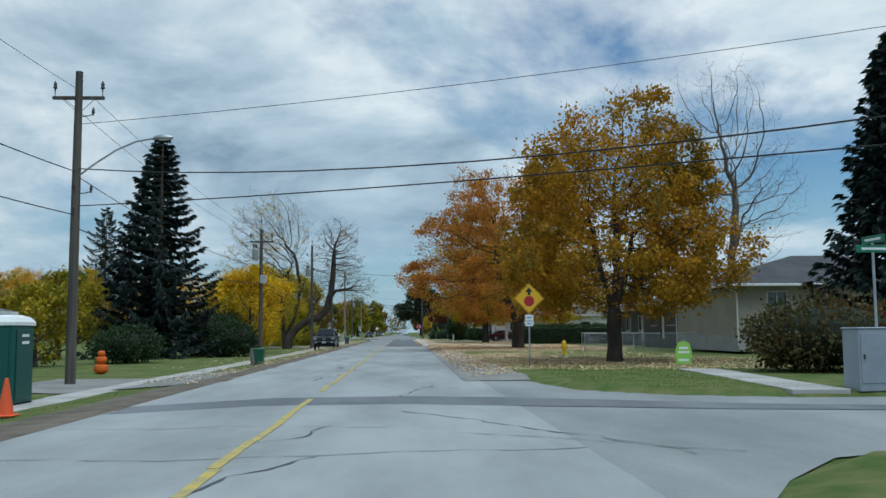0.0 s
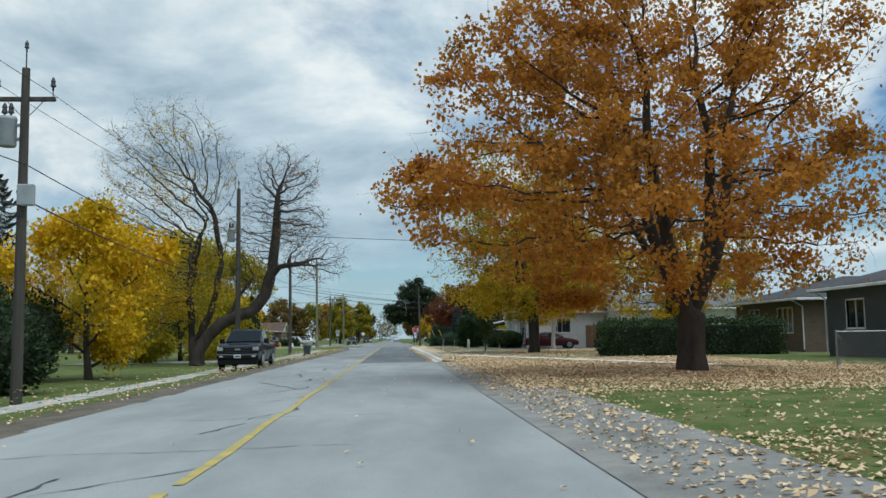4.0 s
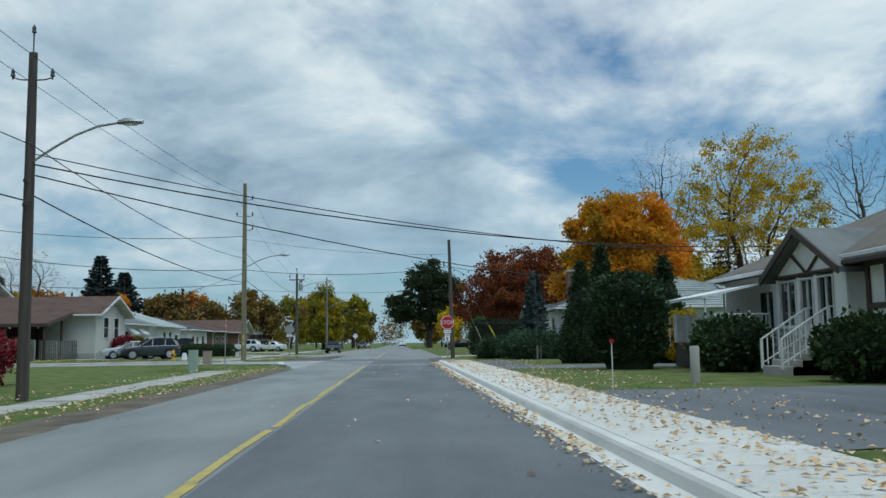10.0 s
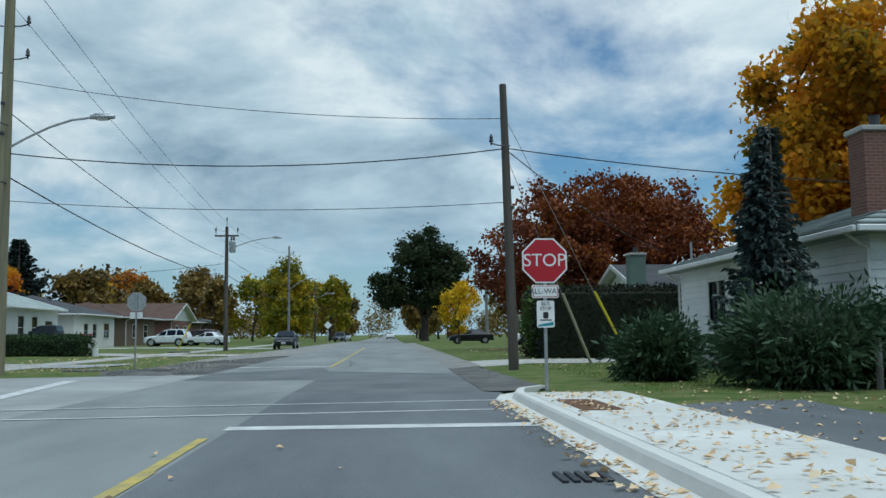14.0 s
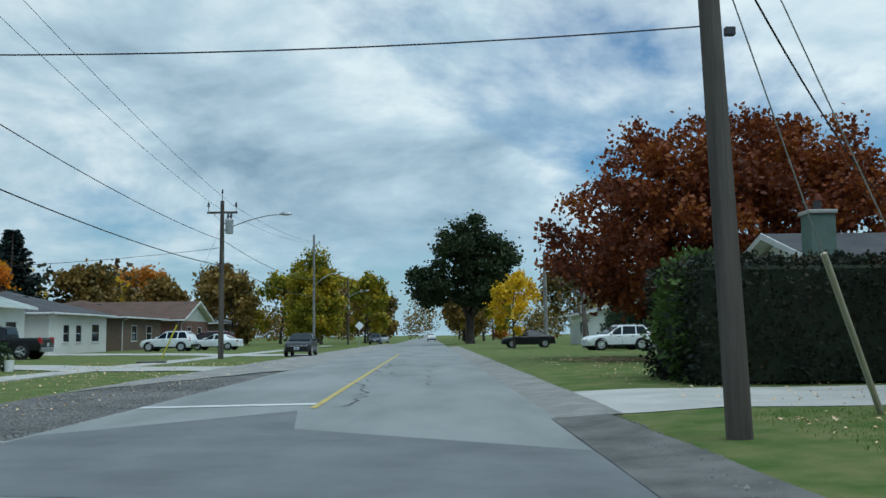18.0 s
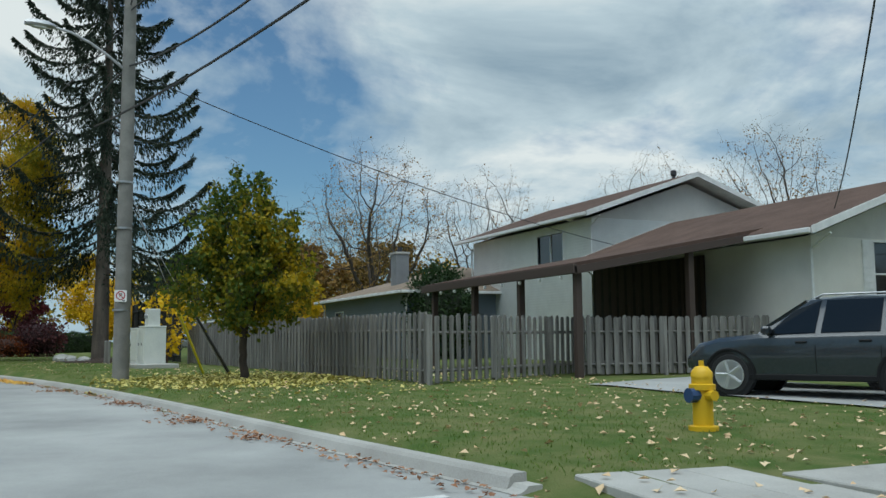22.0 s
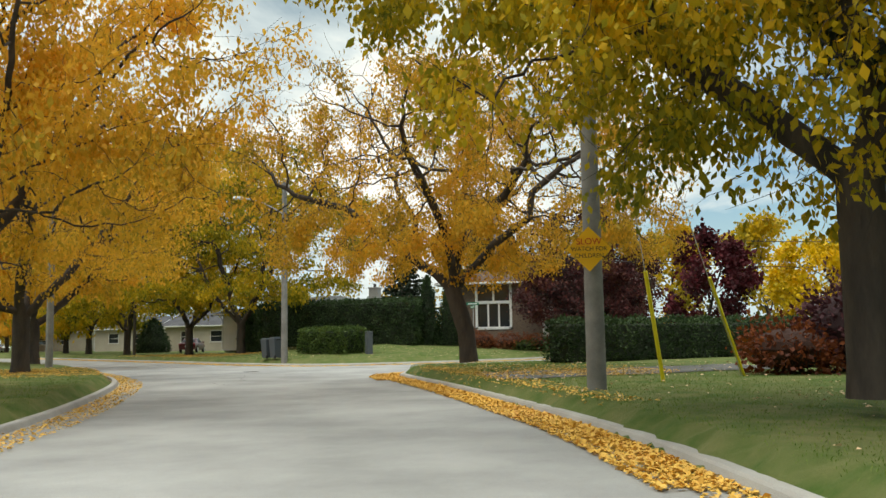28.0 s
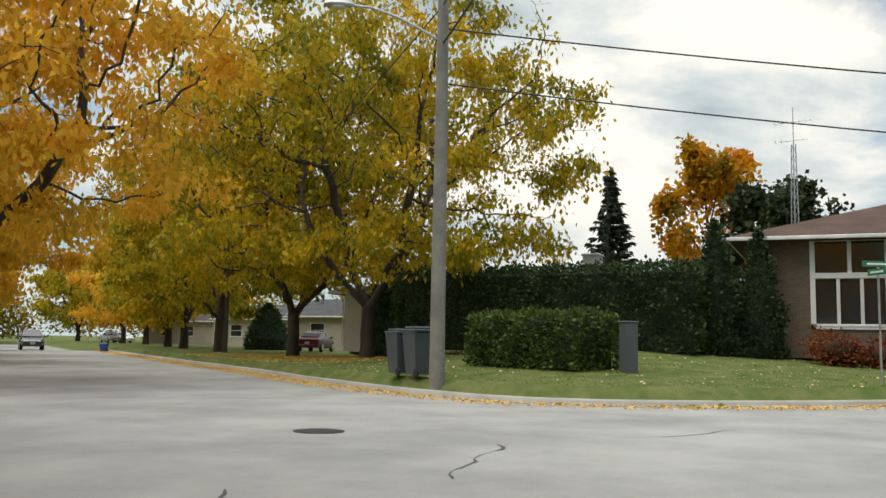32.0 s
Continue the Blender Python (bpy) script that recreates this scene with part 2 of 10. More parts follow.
# ---- mesh helpers ----
class M:
    """Collects vertices and faces of one mesh."""

    def __init__(self):
        self.v, self.f = [], []

    def add(self, verts, faces):
        o = len(self.v)
        self.v += [tuple(p) for p in verts]
        self.f += [tuple(i + o for i in f) for f in faces]
        return self

    def box(self, x0, y0, z0, x1, y1, z1, b=0.0, rot=None, at=None):
        if b <= 0:
            vs = [(x, y, z) for z in (z0, z1) for y in (y0, y1) for x in (x0, x1)]
            fs = [(0, 2, 3, 1), (4, 5, 7, 6), (0, 1, 5, 4), (2, 6, 7, 3), (0, 4, 6, 2), (1, 3, 7, 5)]
        else:
            b = min(b, (x1 - x0) * 0.45, (y1 - y0) * 0.45, (z1 - z0) * 0.45)
            vs, idx = [], {}
            for sx in (0, 1):
                for sy in (0, 1):
                    for sz in (0, 1):
                        c = ((x0, x1)[sx], (y0, y1)[sy], (z0, z1)[sz])
                        d = ((b, -b)[sx], (b, -b)[sy], (b, -b)[sz])
                        for a in range(3):
                            p = [c[k] + (0 if k == a else d[k]) for k in range(3)]
                            idx[sx, sy, sz, a] = len(vs)
                            vs.append(p)
            fs = []
            for a in range(3):
                for s in (0, 1):
                    def key(i, j):
                        k = [0, 0, 0]
                        k[a], k[(a + 1) % 3], k[(a + 2) % 3] = s, i, j
                        return idx[k[0], k[1], k[2], a]
                    q = [key(0, 0), key(1, 0), key(1, 1), key(0, 1)]
                    fs.append(q if s else q[::-1])
            for a in range(3):
                b1, b2 = (a + 1) % 3, (a + 2) % 3
                for i in (0, 1):
                    for j in (0, 1):
                        def key2(s, ax):
                            k = [0, 0, 0]
                            k[a], k[b1], k[b2] = s, i, j
                            return idx[k[0], k[1], k[2], ax]
                        q = [key2(0, b1), key2(1, b1), key2(1, b2), key2(0, b2)]
                        fs.append(q[::-1] if i == j else q)
            for sx in (0, 1):
                for sy in (0, 1):
                    for sz in (0, 1):
                        q = [idx[sx, sy, sz, a] for a in range(3)]
                        fs.append(q if (sx + sy + sz) % 2 else q[::-1])
        if rot is not None:
            vs = [tuple(rot @ Vector(p)) for p in vs]
        if at is not None:
            vs = [(p[0] + at[0], p[1] + at[1], p[2] + at[2]) for p in vs]
        return self.add(vs, fs)

    def tube(self, pts, radii, n=8, caps=True):
        pts = [Vector(p) for p in pts]
        if not hasattr(radii, "__len__"):
            radii = [radii] * len(pts)
        vs, fs = [], []
        ref = None
        for i, p in enumerate(pts):
            d = (pts[min(i + 1, len(pts) - 1)] - pts[max(i - 1, 0)]).normalized()
            if ref is None:
                ref = Vector((1, 0, 0)) if abs(d.x) < 0.8 else Vector((0, 1, 0))
            a = (ref - d * ref.dot(d)).normalized()
            c = d.cross(a)
            ref = a
            for k in range(n):
                w = 2 * math.pi * k / n
                vs.append(p + (a * math.cos(w) + c * math.sin(w)) * radii[i])
        for i in range(len(pts) - 1):
            for k in range(n):
                fs.append((i * n + k, i * n + (k + 1) % n, (i + 1) * n + (k + 1) % n, (i + 1) * n + k))
        if caps:
            fs.append(tuple(range(n))[::-1])
            fs.append(tuple((len(pts) - 1) * n + k for k in range(n)))
        return self.add(vs, fs)

    def lathe(self, profile, n=16, at=(0, 0, 0)):
        return self.tube([(at[0], at[1], at[2] + z) for _, z in profile], [max(r, 0.001) for r, _ in profile], n)

    def prism(self, poly, lo, hi, axis="z", at=(0, 0, 0)):
        """A flat outline drawn out along an axis. Outline pairs are (x, y), (x, z) or (y, z)."""
        def p(a, b, h):
            q = {"z": (a, b, h), "y": (a, h, b), "x": (h, a, b)}[axis]
            return (q[0] + at[0], q[1] + at[1], q[2] + at[2])
        n = len(poly)
        vs = [p(a, b, lo) for a, b in poly] + [p(a, b, hi) for a, b in poly]
        fs = [tuple(range(n))[::-1], tuple(range(n, 2 * n))] + [(k, (k + 1) % n, n + (k + 1) % n, n + k) for k in range(n)]
        return self.add(vs, fs)

    def loft(self, rings, caps=True):
        n = len(rings[0])
        vs = [p for r in rings for p in r]
        fs = [(i * n + k, i * n + (k + 1) % n, (i + 1) * n + (k + 1) % n, (i + 1) * n + k) for i in range(len(rings) - 1) for k in range(n)]
        if caps:
            fs += [tuple(range(n))[::-1], tuple((len(rings) - 1) * n + k for k in range(n))]
        return self.add(vs, fs)

    def mesh(self, name, smooth=0):
        me = bpy.data.meshes.new(name)
        me.from_pydata(self.v, [], self.f)
        if smooth:
            me.shade_smooth()
            me.set_sharp_from_angle(angle=radians(smooth))
        return me


def part(name, m, material, parent, label="", smooth=0, mat_fix=True):
    me = m if isinstance(m, bpy.types.Mesh) else m.mesh(name, smooth)
    if not me.materials:
        me.materials.append(material)
    ob = new(name, me)
    ob.parent = parent
    if label:
        ob["label"] = label
    return ob


def thing(name, label, category, at=(0, 0, 0), rz=0.0, group="", kind=""):
    ob = new(name)
    ob.empty_display_size = 0.2
    ob.matrix_basis = pose(*at, 0, 0, rz)
    return tagged(ob, label, category, group, kind)


def solid(name, m, material, label, category, at=(0, 0, 0), rz=0.0, group="", kind="", smooth=0):
    me = m if isinstance(m, bpy.types.Mesh) else m.mesh(name, smooth)
    if not me.materials:
        me.materials.append(material)
    ob = new(name, me)
    ob.matrix_basis = pose(*at, 0, 0, rz)
    return tagged(ob, label, category, group, kind)


def cards(name, pos, right, ahead, size, fold=0.25, shape=0.35):
    """Many small folded leaves in one mesh: base, two sides and a tip each."""
    n = len(pos)
    up = np.cross(right, ahead)
    size = np.reshape(size, (-1, 1)) * np.ones((n, 1))
    a = pos
    b = pos + ahead * size * 0.5 + right * size * shape + up * size * fold * shape
    c = pos + ahead * size
    d = pos + ahead * size * 0.5 - right * size * shape + up * size * fold * shape
    v = np.stack([a, b, c, d], 1).reshape(-1, 3)
    i = np.arange(n) * 4
    tri = np.stack([i, i + 1, i + 2, i, i + 2, i + 3], 1).reshape(-1)
    me = bpy.data.meshes.new(name)
    me.vertices.add(4 * n)
    me.vertices.foreach_set("co", v.astype(np.float32).ravel())
    me.loops.add(6 * n)
    me.loops.foreach_set("vertex_index", tri.astype(np.int32))
    me.polygons.add(2 * n)
    me.polygons.foreach_set("loop_start", np.arange(0, 6 * n, 3, dtype=np.int32))
    me.update(calc_edges=True)
    return me


def unit(a):
    return a / np.maximum(np.linalg.norm(a, axis=1, keepdims=True), 1e-6)


def leafmesh(name, rng, pos, size, droop=0.3, jitter=0.25, shape=0.35, aim=None):
    n = len(pos)
    ahead = rng.normal(size=(n, 3))
    if aim is not None:
        ahead = aim + ahead * 0.5
    ahead[:, 2] -= droop * 1.5
    ahead = unit(ahead)
    right = unit(np.cross(ahead, rng.normal(size=(n, 3))))
    return cards(name, pos, right, ahead, size * (1 + jitter * rng.normal(size=n)), shape=shape)

# ---- ground, roads, kerbs ----
R_KERB = [(-7.0, 115.9), (-9.5, 115.4), (-12.3, 115.1), (-15.7, 114.6), (-25.8, 113.3), (-35, 111.6), (-43.8, 109.4), (-52, 107.3), (-57.6, 105.5), (-67.4, 101.3), (-73.5, 98.4)]
R_CORNER = [(-73.5, 98.4), (-76.0, 97.3), (-78.0, 97.0), (-80.0, 98.6), (-82.5, 101.2), (-88, 104.8), (-98, 109.8), (-122, 119.5)]
L_KERB = [(-3.6, 96.5), (-4.0, 99.6), (-6.0, 102.4), (-10, 103.8), (-25, 104.0), (-36, 102.4), (-46.5, 100), (-49.9, 98.9), (-59.7, 94.8), (-70.4, 89.1), (-77, 84.2), (-85.3, 76.6), (-96, 64), (-112, 44), (-150, -4)]
FAR_KERB = [(-128, 113), (-121, 109.2), (-102, 101.0), (-95, 96.4), (-91.2, 92.2), (-90.0, 89.0), (-91.4, 85.6), (-96, 79.6), (-100, 75.2), (-110.8, 62.2), (-122, 49), (-160, 4)]


def polydist(x, y, pts):
    d = np.full(x.shape, 1e9)
    for (ax, ay), (bx, by) in zip(pts, pts[1:]):
        ux, uy = bx - ax, by - ay
        k = np.clip(((x - ax) * ux + (y - ay) * uy) / (ux * ux + uy * uy), 0, 1)
        d = np.minimum(d, np.hypot(x - ax - k * ux, y - ay - k * uy))
    return d


def inside(x, y, pts):
    r = np.zeros(x.shape, bool)
    for (ax, ay), (bx, by) in zip(pts, pts[1:] + pts[:1]):
        hit = ((ay > y) != (by > y)) & (x < (bx - ax) * (y - ay) / (by - ay + 1e-12) + ax)
        r ^= hit
    return r


STREET = [(0, 117)] + R_KERB + R_CORNER[1:] + FAR_KERB + [(-150, -4)] + L_KERB[::-1][1:] + [(0, 95)]
BRANCH = [(3, -49.5), (4.6, -48.8), (5.5, -47.2), (6.6, -45.8), (8.0, -45.2), (10.5, -45.4), (140, -48), (140, -39), (10.4, -37.2), (7.6, -36.0), (6.0, -34.0), (5.4, -30), (3, -30)]


def on_road(x, y):
    return ((x > -3.3) & (x < 4.1)) | inside(x, y, STREET) | inside(x, y, BRANCH)


def land(x, y):
    """Height of the lawns and verges."""
    x, y = np.asarray(x, float), np.asarray(y, float)
    left = np.interp(y, [-70, 20, 77, 108, 130], [-0.42, -0.46, -0.26, -0.04, 0.02])
    h = np.where(x < 0, left * np.clip((-x - 3.3) / 5.0, 0, 1), 0.12 * np.clip((x - 4.0) / 2.5, 0, 1))
    up = np.interp(x, [-100, -72, -50, -30, -14, -9], [0.36, 0.38, 0.34, 0.22, 0.12, 0.0])
    wgt = np.clip((-x - 9) / 6, 0, 1) * np.clip((y - 96) / 8, 0, 1)
    wgt = np.maximum(wgt, np.clip((-x - 36) / 8, 0, 1))
    h = h * (1 - wgt) + up * wgt
    far = np.where((x < -88) & (y > 70) & (y < 125), polydist(x, y, FAR_KERB), 0)
    beyond = ~inside(x, y, STREET)
    rise = 0.95 * np.clip((far - 1.5) / 13, 0, 1) ** 1.2 * np.clip((y - 72) / 8, 0, 1) * np.where(beyond & (x < -91 - np.maximum(y - 92, 0) * 1.55), 1, 0)
    ditch = 0.26 * np.exp(-((x + 8.3) / 1.3) ** 2 - ((y - 120.2) / 0.75) ** 2)
    return h + rise - ditch


def ground_height(x, y):
    x, y = np.asarray(x, float), np.asarray(y, float)
    d_main = np.maximum(np.maximum(-3.3 - x, x - 4.1), 0)
    d_st = np.where(inside(x, y, STREET), 0, polydist(x, y, STREET + STREET[:1]))
    d_br = np.where(inside(x, y, BRANCH), 0, polydist(x, y, BRANCH + BRANCH[:1]))
    d = np.minimum(np.minimum(d_main, d_br), d_st)
    k = np.clip((d - 0.08) / 0.3, 0, 1)
    bumps = 0.012 * np.sin(x * 1.7 + y * 0.6) * np.sin(y * 1.3 - x * 0.4)
    h = land(x, y)
    kerbed = (d_st < 1.5) & (d_main > 1.2)
    h = np.where(kerbed, np.maximum(h, 0.10), h)
    return -0.03 * (1 - k) + (h + bumps) * k


GRASS = mat("lawn", (0.060, 0.105, 0.022), (0.15, 0.155, 0.06), 1.3, 0.95, 0.9, 55, spec=0.15)


def grid_ground():
    xs = np.concatenate([[-2500, -1200, -600, -350, -240], np.arange(-180, -130, 5.0), np.arange(-130, 26, 0.45), np.arange(26, 80, 4.0), [90, 140, 250, 500, 1200, 2500]])
    ys = np.concatenate([[-2500, -1000, -400, -200, -120], np.arange(-90, -62, 4.0), np.arange(-62, 175, 0.45), np.arange(175, 300, 5.0), [320, 420, 700, 1300, 2800]])
    X, Y = np.meshgrid(xs, ys)
    Z = ground_height(X.ravel(), Y.ravel())
    n, m = len(xs), len(ys)
    v = np.stack([X.ravel(), Y.ravel(), Z], 1)
    i = (np.arange(m - 1)[:, None] * n + np.arange(n - 1)[None]).ravel()
    q = np.stack([i, i + 1, i + n + 1, i + n], 1)
    me = bpy.data.meshes.new("ground")
    me.vertices.add(len(v))
    me.vertices.foreach_set("co", v.astype(np.float32).ravel())
    me.loops.add(4 * len(q))
    me.loops.foreach_set("vertex_index", q.astype(np.int32).ravel())
    me.polygons.add(len(q))
    me.polygons.foreach_set("loop_start", np.arange(0, 4 * len(q), 4, dtype=np.int32))
    me.update(calc_edges=True)
    me.shade_smooth()
    return me


solid("ground", grid_ground(), GRASS, "autumn lawns and verges, green and dry grass", "ground", kind="structure")

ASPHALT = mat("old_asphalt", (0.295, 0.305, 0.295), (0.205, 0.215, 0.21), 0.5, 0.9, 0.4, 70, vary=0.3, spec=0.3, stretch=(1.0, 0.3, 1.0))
def darken_along_y(m, y0, y1, k):
    """The surface turns darker along y."""
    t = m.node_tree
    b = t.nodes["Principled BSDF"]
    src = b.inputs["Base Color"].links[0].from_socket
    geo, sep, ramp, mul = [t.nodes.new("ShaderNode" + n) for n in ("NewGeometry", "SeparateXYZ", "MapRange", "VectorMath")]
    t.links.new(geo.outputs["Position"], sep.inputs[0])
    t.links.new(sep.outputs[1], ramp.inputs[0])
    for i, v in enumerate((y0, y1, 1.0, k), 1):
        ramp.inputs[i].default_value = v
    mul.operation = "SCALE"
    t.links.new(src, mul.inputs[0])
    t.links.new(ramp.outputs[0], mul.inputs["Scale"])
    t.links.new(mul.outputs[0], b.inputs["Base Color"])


darken_along_y(ASPHALT, 22, 60, 0.74)
ASPHALT_NEW = mat("newer_asphalt", (0.145, 0.153, 0.158), (0.095, 0.102, 0.108), 0.6, 0.88, 0.4, 70, vary=0.3, spec=0.3, stretch=(1.0, 0.25, 1.0))
ASPHALT_MID = mat("patched_asphalt", (0.165, 0.172, 0.175), (0.115, 0.122, 0.126), 0.7, 0.88, 0.4, 70, vary=0.1, spec=0.3)
ASPHALT_PALE = mat("pale_asphalt", (0.31, 0.312, 0.30), (0.21, 0.212, 0.205), 0.35, 0.9, 0.4, 70, vary=0.3, spec=0.3)
GRAVEL = mat("gravel", (0.30, 0.29, 0.27), (0.20, 0.195, 0.18), 1.2, 0.95, 1.0, 45, spec=0.2)
GRAVEL_DARK = mat("dark_gravel", (0.17, 0.165, 0.155), (0.09, 0.09, 0.085), 1.2, 0.95, 1.0, 45, spec=0.2)
CONCRETE = mat("concrete", (0.42, 0.41, 0.38), (0.33, 0.32, 0.295), 0.8, 0.9, 0.3, 60, spec=0.25)
CONCRETE_NEW = mat("new_concrete", (0.62, 0.61, 0.57), (0.53, 0.52, 0.48), 0.7, 0.9, 0.25, 70, spec=0.25)
YELLOW = mat("yellow_road_paint", (0.50, 0.37, 0.08), (0.30, 0.26, 0.13), 3.0, 0.8, 0.2, 60)
WHITELINE = mat("white_road_paint", (0.60, 0.60, 0.58), (0.42, 0.42, 0.41), 3.0, 0.8, 0.2, 60)
CRACK = plain("crack_sealant", (0.075, 0.077, 0.08), 0.85)


def sheet(poly, z=0.0, follow=False, drop=0.0):
    """A flat surface from an outline, with a skirt under its edge."""
    m = M()
    n = len(poly)
    zs = [float(ground_height(x, y)) + z for x, y in poly] if follow else [z] * n
    m.add([(x, y, h) for (x, y), h in zip(poly, zs)], [tuple(range(n))])
    if drop:
        m.add([(x, y, h) for (x, y), h in zip(poly, zs)] + [(x, y, h - drop) for (x, y), h in zip(poly, zs)],
              [(k, n + k, n + (k + 1) % n, (k + 1) % n) for k in range(n)])
    return m


def ccw(p):
    a = sum(x0 * y1 - x1 * y0 for (x0, y0), (x1, y1) in zip(p, p[1:] + p[:1]))
    return p if a > 0 else p[::-1]


def strip(pts, width, z=0.006, wob=0.0, seed=0):
    """A ribbon along a line on the road."""
    rng = random.Random(seed)
    m = M()
    L, R = [], []
    for i, p in enumerate(pts):
        a, b = pts[max(i - 1, 0)], pts[min(i + 1, len(pts) - 1)]
        d = math.hypot(b[0] - a[0], b[1] - a[1]) or 1
        nx, ny = -(b[1] - a[1]) / d, (b[0] - a[0]) / d
        w = width * (1 + wob * rng.uniform(-1, 1)) / 2
        L.append((p[0] + nx * w, p[1] + ny * w, z))
        R.append((p[0] - nx * w, p[1] - ny * w, z))
    n = len(pts)
    return m.add(R + L, [(k, k + 1, n + k + 1, n + k) for k in range(n - 1)])


def merged(ms):
    o = M()
    for m in ms:
        o.add(m.v, m.f)
    return o


main = M()
ys = list(np.arange(-140, 260, 10.0)) + [300, 400, 600, 900, 1500]
main.add([(x, y, 0) for y in ys for x in (-3.3, 0.4, 4.1)], [(k * 3 + j, k * 3 + j + 1, k * 3 + j + 4, k * 3 + j + 3) for k in range(len(ys) - 1) for j in (0, 1)])
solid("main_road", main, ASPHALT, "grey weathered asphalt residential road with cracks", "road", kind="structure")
solid("side_street", sheet(ccw(STREET), -0.006), ASPHALT_PALE, "pale worn asphalt side street curving past trees", "road", kind="structure")
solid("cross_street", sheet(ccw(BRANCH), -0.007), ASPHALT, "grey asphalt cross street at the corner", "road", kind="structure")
solid("road_patch", sheet([(0.12, 31.5), (4.05, 31.5), (4.05, 106.0), (0.12, 106.6)], 0.004), ASPHALT_NEW, "dark newer asphalt lane", "road", kind="structure")
solid("road_patch", sheet(ccw([(-3.25, -37.9), (-0.8, -36.0), (1.9, -35.8), (4.05, -36.4), (8.4, -38.6), (11, -39.4), (11, -40.4), (7.9, -39.8), (4.05, -38.6), (1.9, -37.9), (-0.8, -38.0), (-3.25, -39.6)]), 0.004), ASPHALT_NEW, "dark asphalt repair strip across the road", "road", kind="structure")
solid("road_patch", sheet([(0.12, 106.6), (4.05, 106.0), (4.05, 111.6), (0.2, 112.0)], 0.0045), ASPHALT_MID, "grey asphalt lane through the junction", "road", kind="structure")
solid("road_patch", sheet([(-3.2, 112.6), (0.2, 112.0), (4.05, 111.6), (4.05, 114.5), (0.2, 117.4), (-0.2, 120.5), (-3.2, 117.0)], 0.005), ASPHALT_MID, "dark asphalt repair at the junction", "road", kind="structure")


def verge(name, poly, material, label, z=0.012, sink=0.0):
    """A gravel or paved surface that lies on the verge."""
    (x0, y0), (x1, y1) = np.min(poly, 0), np.max(poly, 0)
    nx, ny = max(2, int((x1 - x0) / 0.5)), max(2, int((y1 - y0) / 0.8))
    n = len(poly)
    if n == 4:
        a, b, c, d = [np.array(p) for p in poly]
        U, V = max(2, int(max(np.linalg.norm(b - a), np.linalg.norm(c - d)) / 0.5)), max(2, int(max(np.linalg.norm(d - a), np.linalg.norm(c - b)) / 0.8))
        u, v = np.meshgrid(np.linspace(0, 1, U + 1), np.linspace(0, 1, V + 1))
        u, v = u.ravel()[:, None], v.ravel()[:, None]
        rim = ((u < 0.01) | (v < 0.01)).ravel()
        p = (a * (1 - u) + b * u) * (1 - v) + (d * (1 - u) + c * u) * v
        h = ground_height(p[:, 0], p[:, 1]) - sink * rim
        m = M()
        m.add(np.c_[p, h + z], [(j * (U + 1) + i, j * (U + 1) + i + 1, (j + 1) * (U + 1) + i + 1, (j + 1) * (U + 1) + i) for j in range(V) for i in range(U)])
        return solid(name, m, material, label, name, kind="structure", smooth=60)


verge("shoulder", [(3.62, -30), (5.5, -30), (5.2, 31), (3.8, 31)], GRAVEL, "grey gravel road shoulder with fallen leaves", 0.042)
SOIL = mat("trodden_soil", (0.19, 0.16, 0.125), (0.105, 0.09, 0.07), 1.0, 0.95, 1.0, 45, spec=0.15)
verge("shoulder", [(-4.9, -70), (-3.2, -70), (-3.2, 95), (-4.3, 95)], SOIL, "brown soil and gravel road shoulder with leaves", 0.03)
verge("footpath", [(8.3, 31.3), (9.3, 31.3), (5.7, 43.4), (4.7, 43.4)], CONCRETE_NEW, "narrow pale footpath between leaf-strewn lawns", 0.035)
verge("footpath", [(12.6, 17.0), (13.6, 17.0), (9.3, 31.3), (8.3, 31.3)], CONCRETE_NEW, "narrow pale footpath between leaf-strewn lawns", 0.035)
verge("shoulder", [(-6.5, 115.9), (-3.0, 115.0), (-3.0, 140), (-6.7, 126)], GRAVEL_DARK, "dark gravel verge at the junction", 0.015, 0.16)
verge("shoulder", [(-6.6, 126), (-3.2, 140), (-3.2, 240), (-5.2, 240)], GRAVEL, "grey gravel road shoulder", 0.035)
verge("shoulder", [(3.8, 106.5), (5.0, 106.0), (4.75, 118.4), (3.9, 118.4)], GRAVEL_DARK, "broken gravel beside the road", 0.042)
verge("shoulder", [(4.0, 118.4), (5.0, 118.4), (5.2, 200), (4.0, 200)], GRAVEL, "thin gravel road shoulder", 0.03)
verge("driveway", [(4.0, 118.6), (24, 118.0), (24, 122.6), (4.0, 123.6)], CONCRETE, "pale concrete driveway beside the hedge")
verge("driveway", [(5.8, 60.0), (20, 60.0), (20, 70.5), (5.8, 70.8)], ASPHALT_NEW, "grey asphalt driveway with leaves")
verge("driveway", [(5.8, 86.6), (22, 86.0), (22, 91.0), (5.8, 90.8)], ASPHALT_NEW, "dark asphalt driveway")
verge("driveway", [(5.9, 91.8), (7.6, 90.9), (7.8, 101.8), (5.9, 101.6)], ASPHALT_NEW, "dark asphalt driveway apron")
verge("driveway", [(-12.0, -26), (-4.2, -29), (-4.2, -19), (-12.0, -18)], GRAVEL, "pale gravel driveway entrance", 0.03)
verge("driveway", [(-22, 52), (-4.4, 52.4), (-4.4, 58), (-22, 57)], CONCRETE, "pale driveway across the verge", 0.03)
verge("driveway", [(-23.0, 122.4), (-9.0, 122.9), (-8.0, 126.5), (-24.6, 126.6)], ASPHALT_PALE, "grey asphalt driveway under a parked car", 0.03)
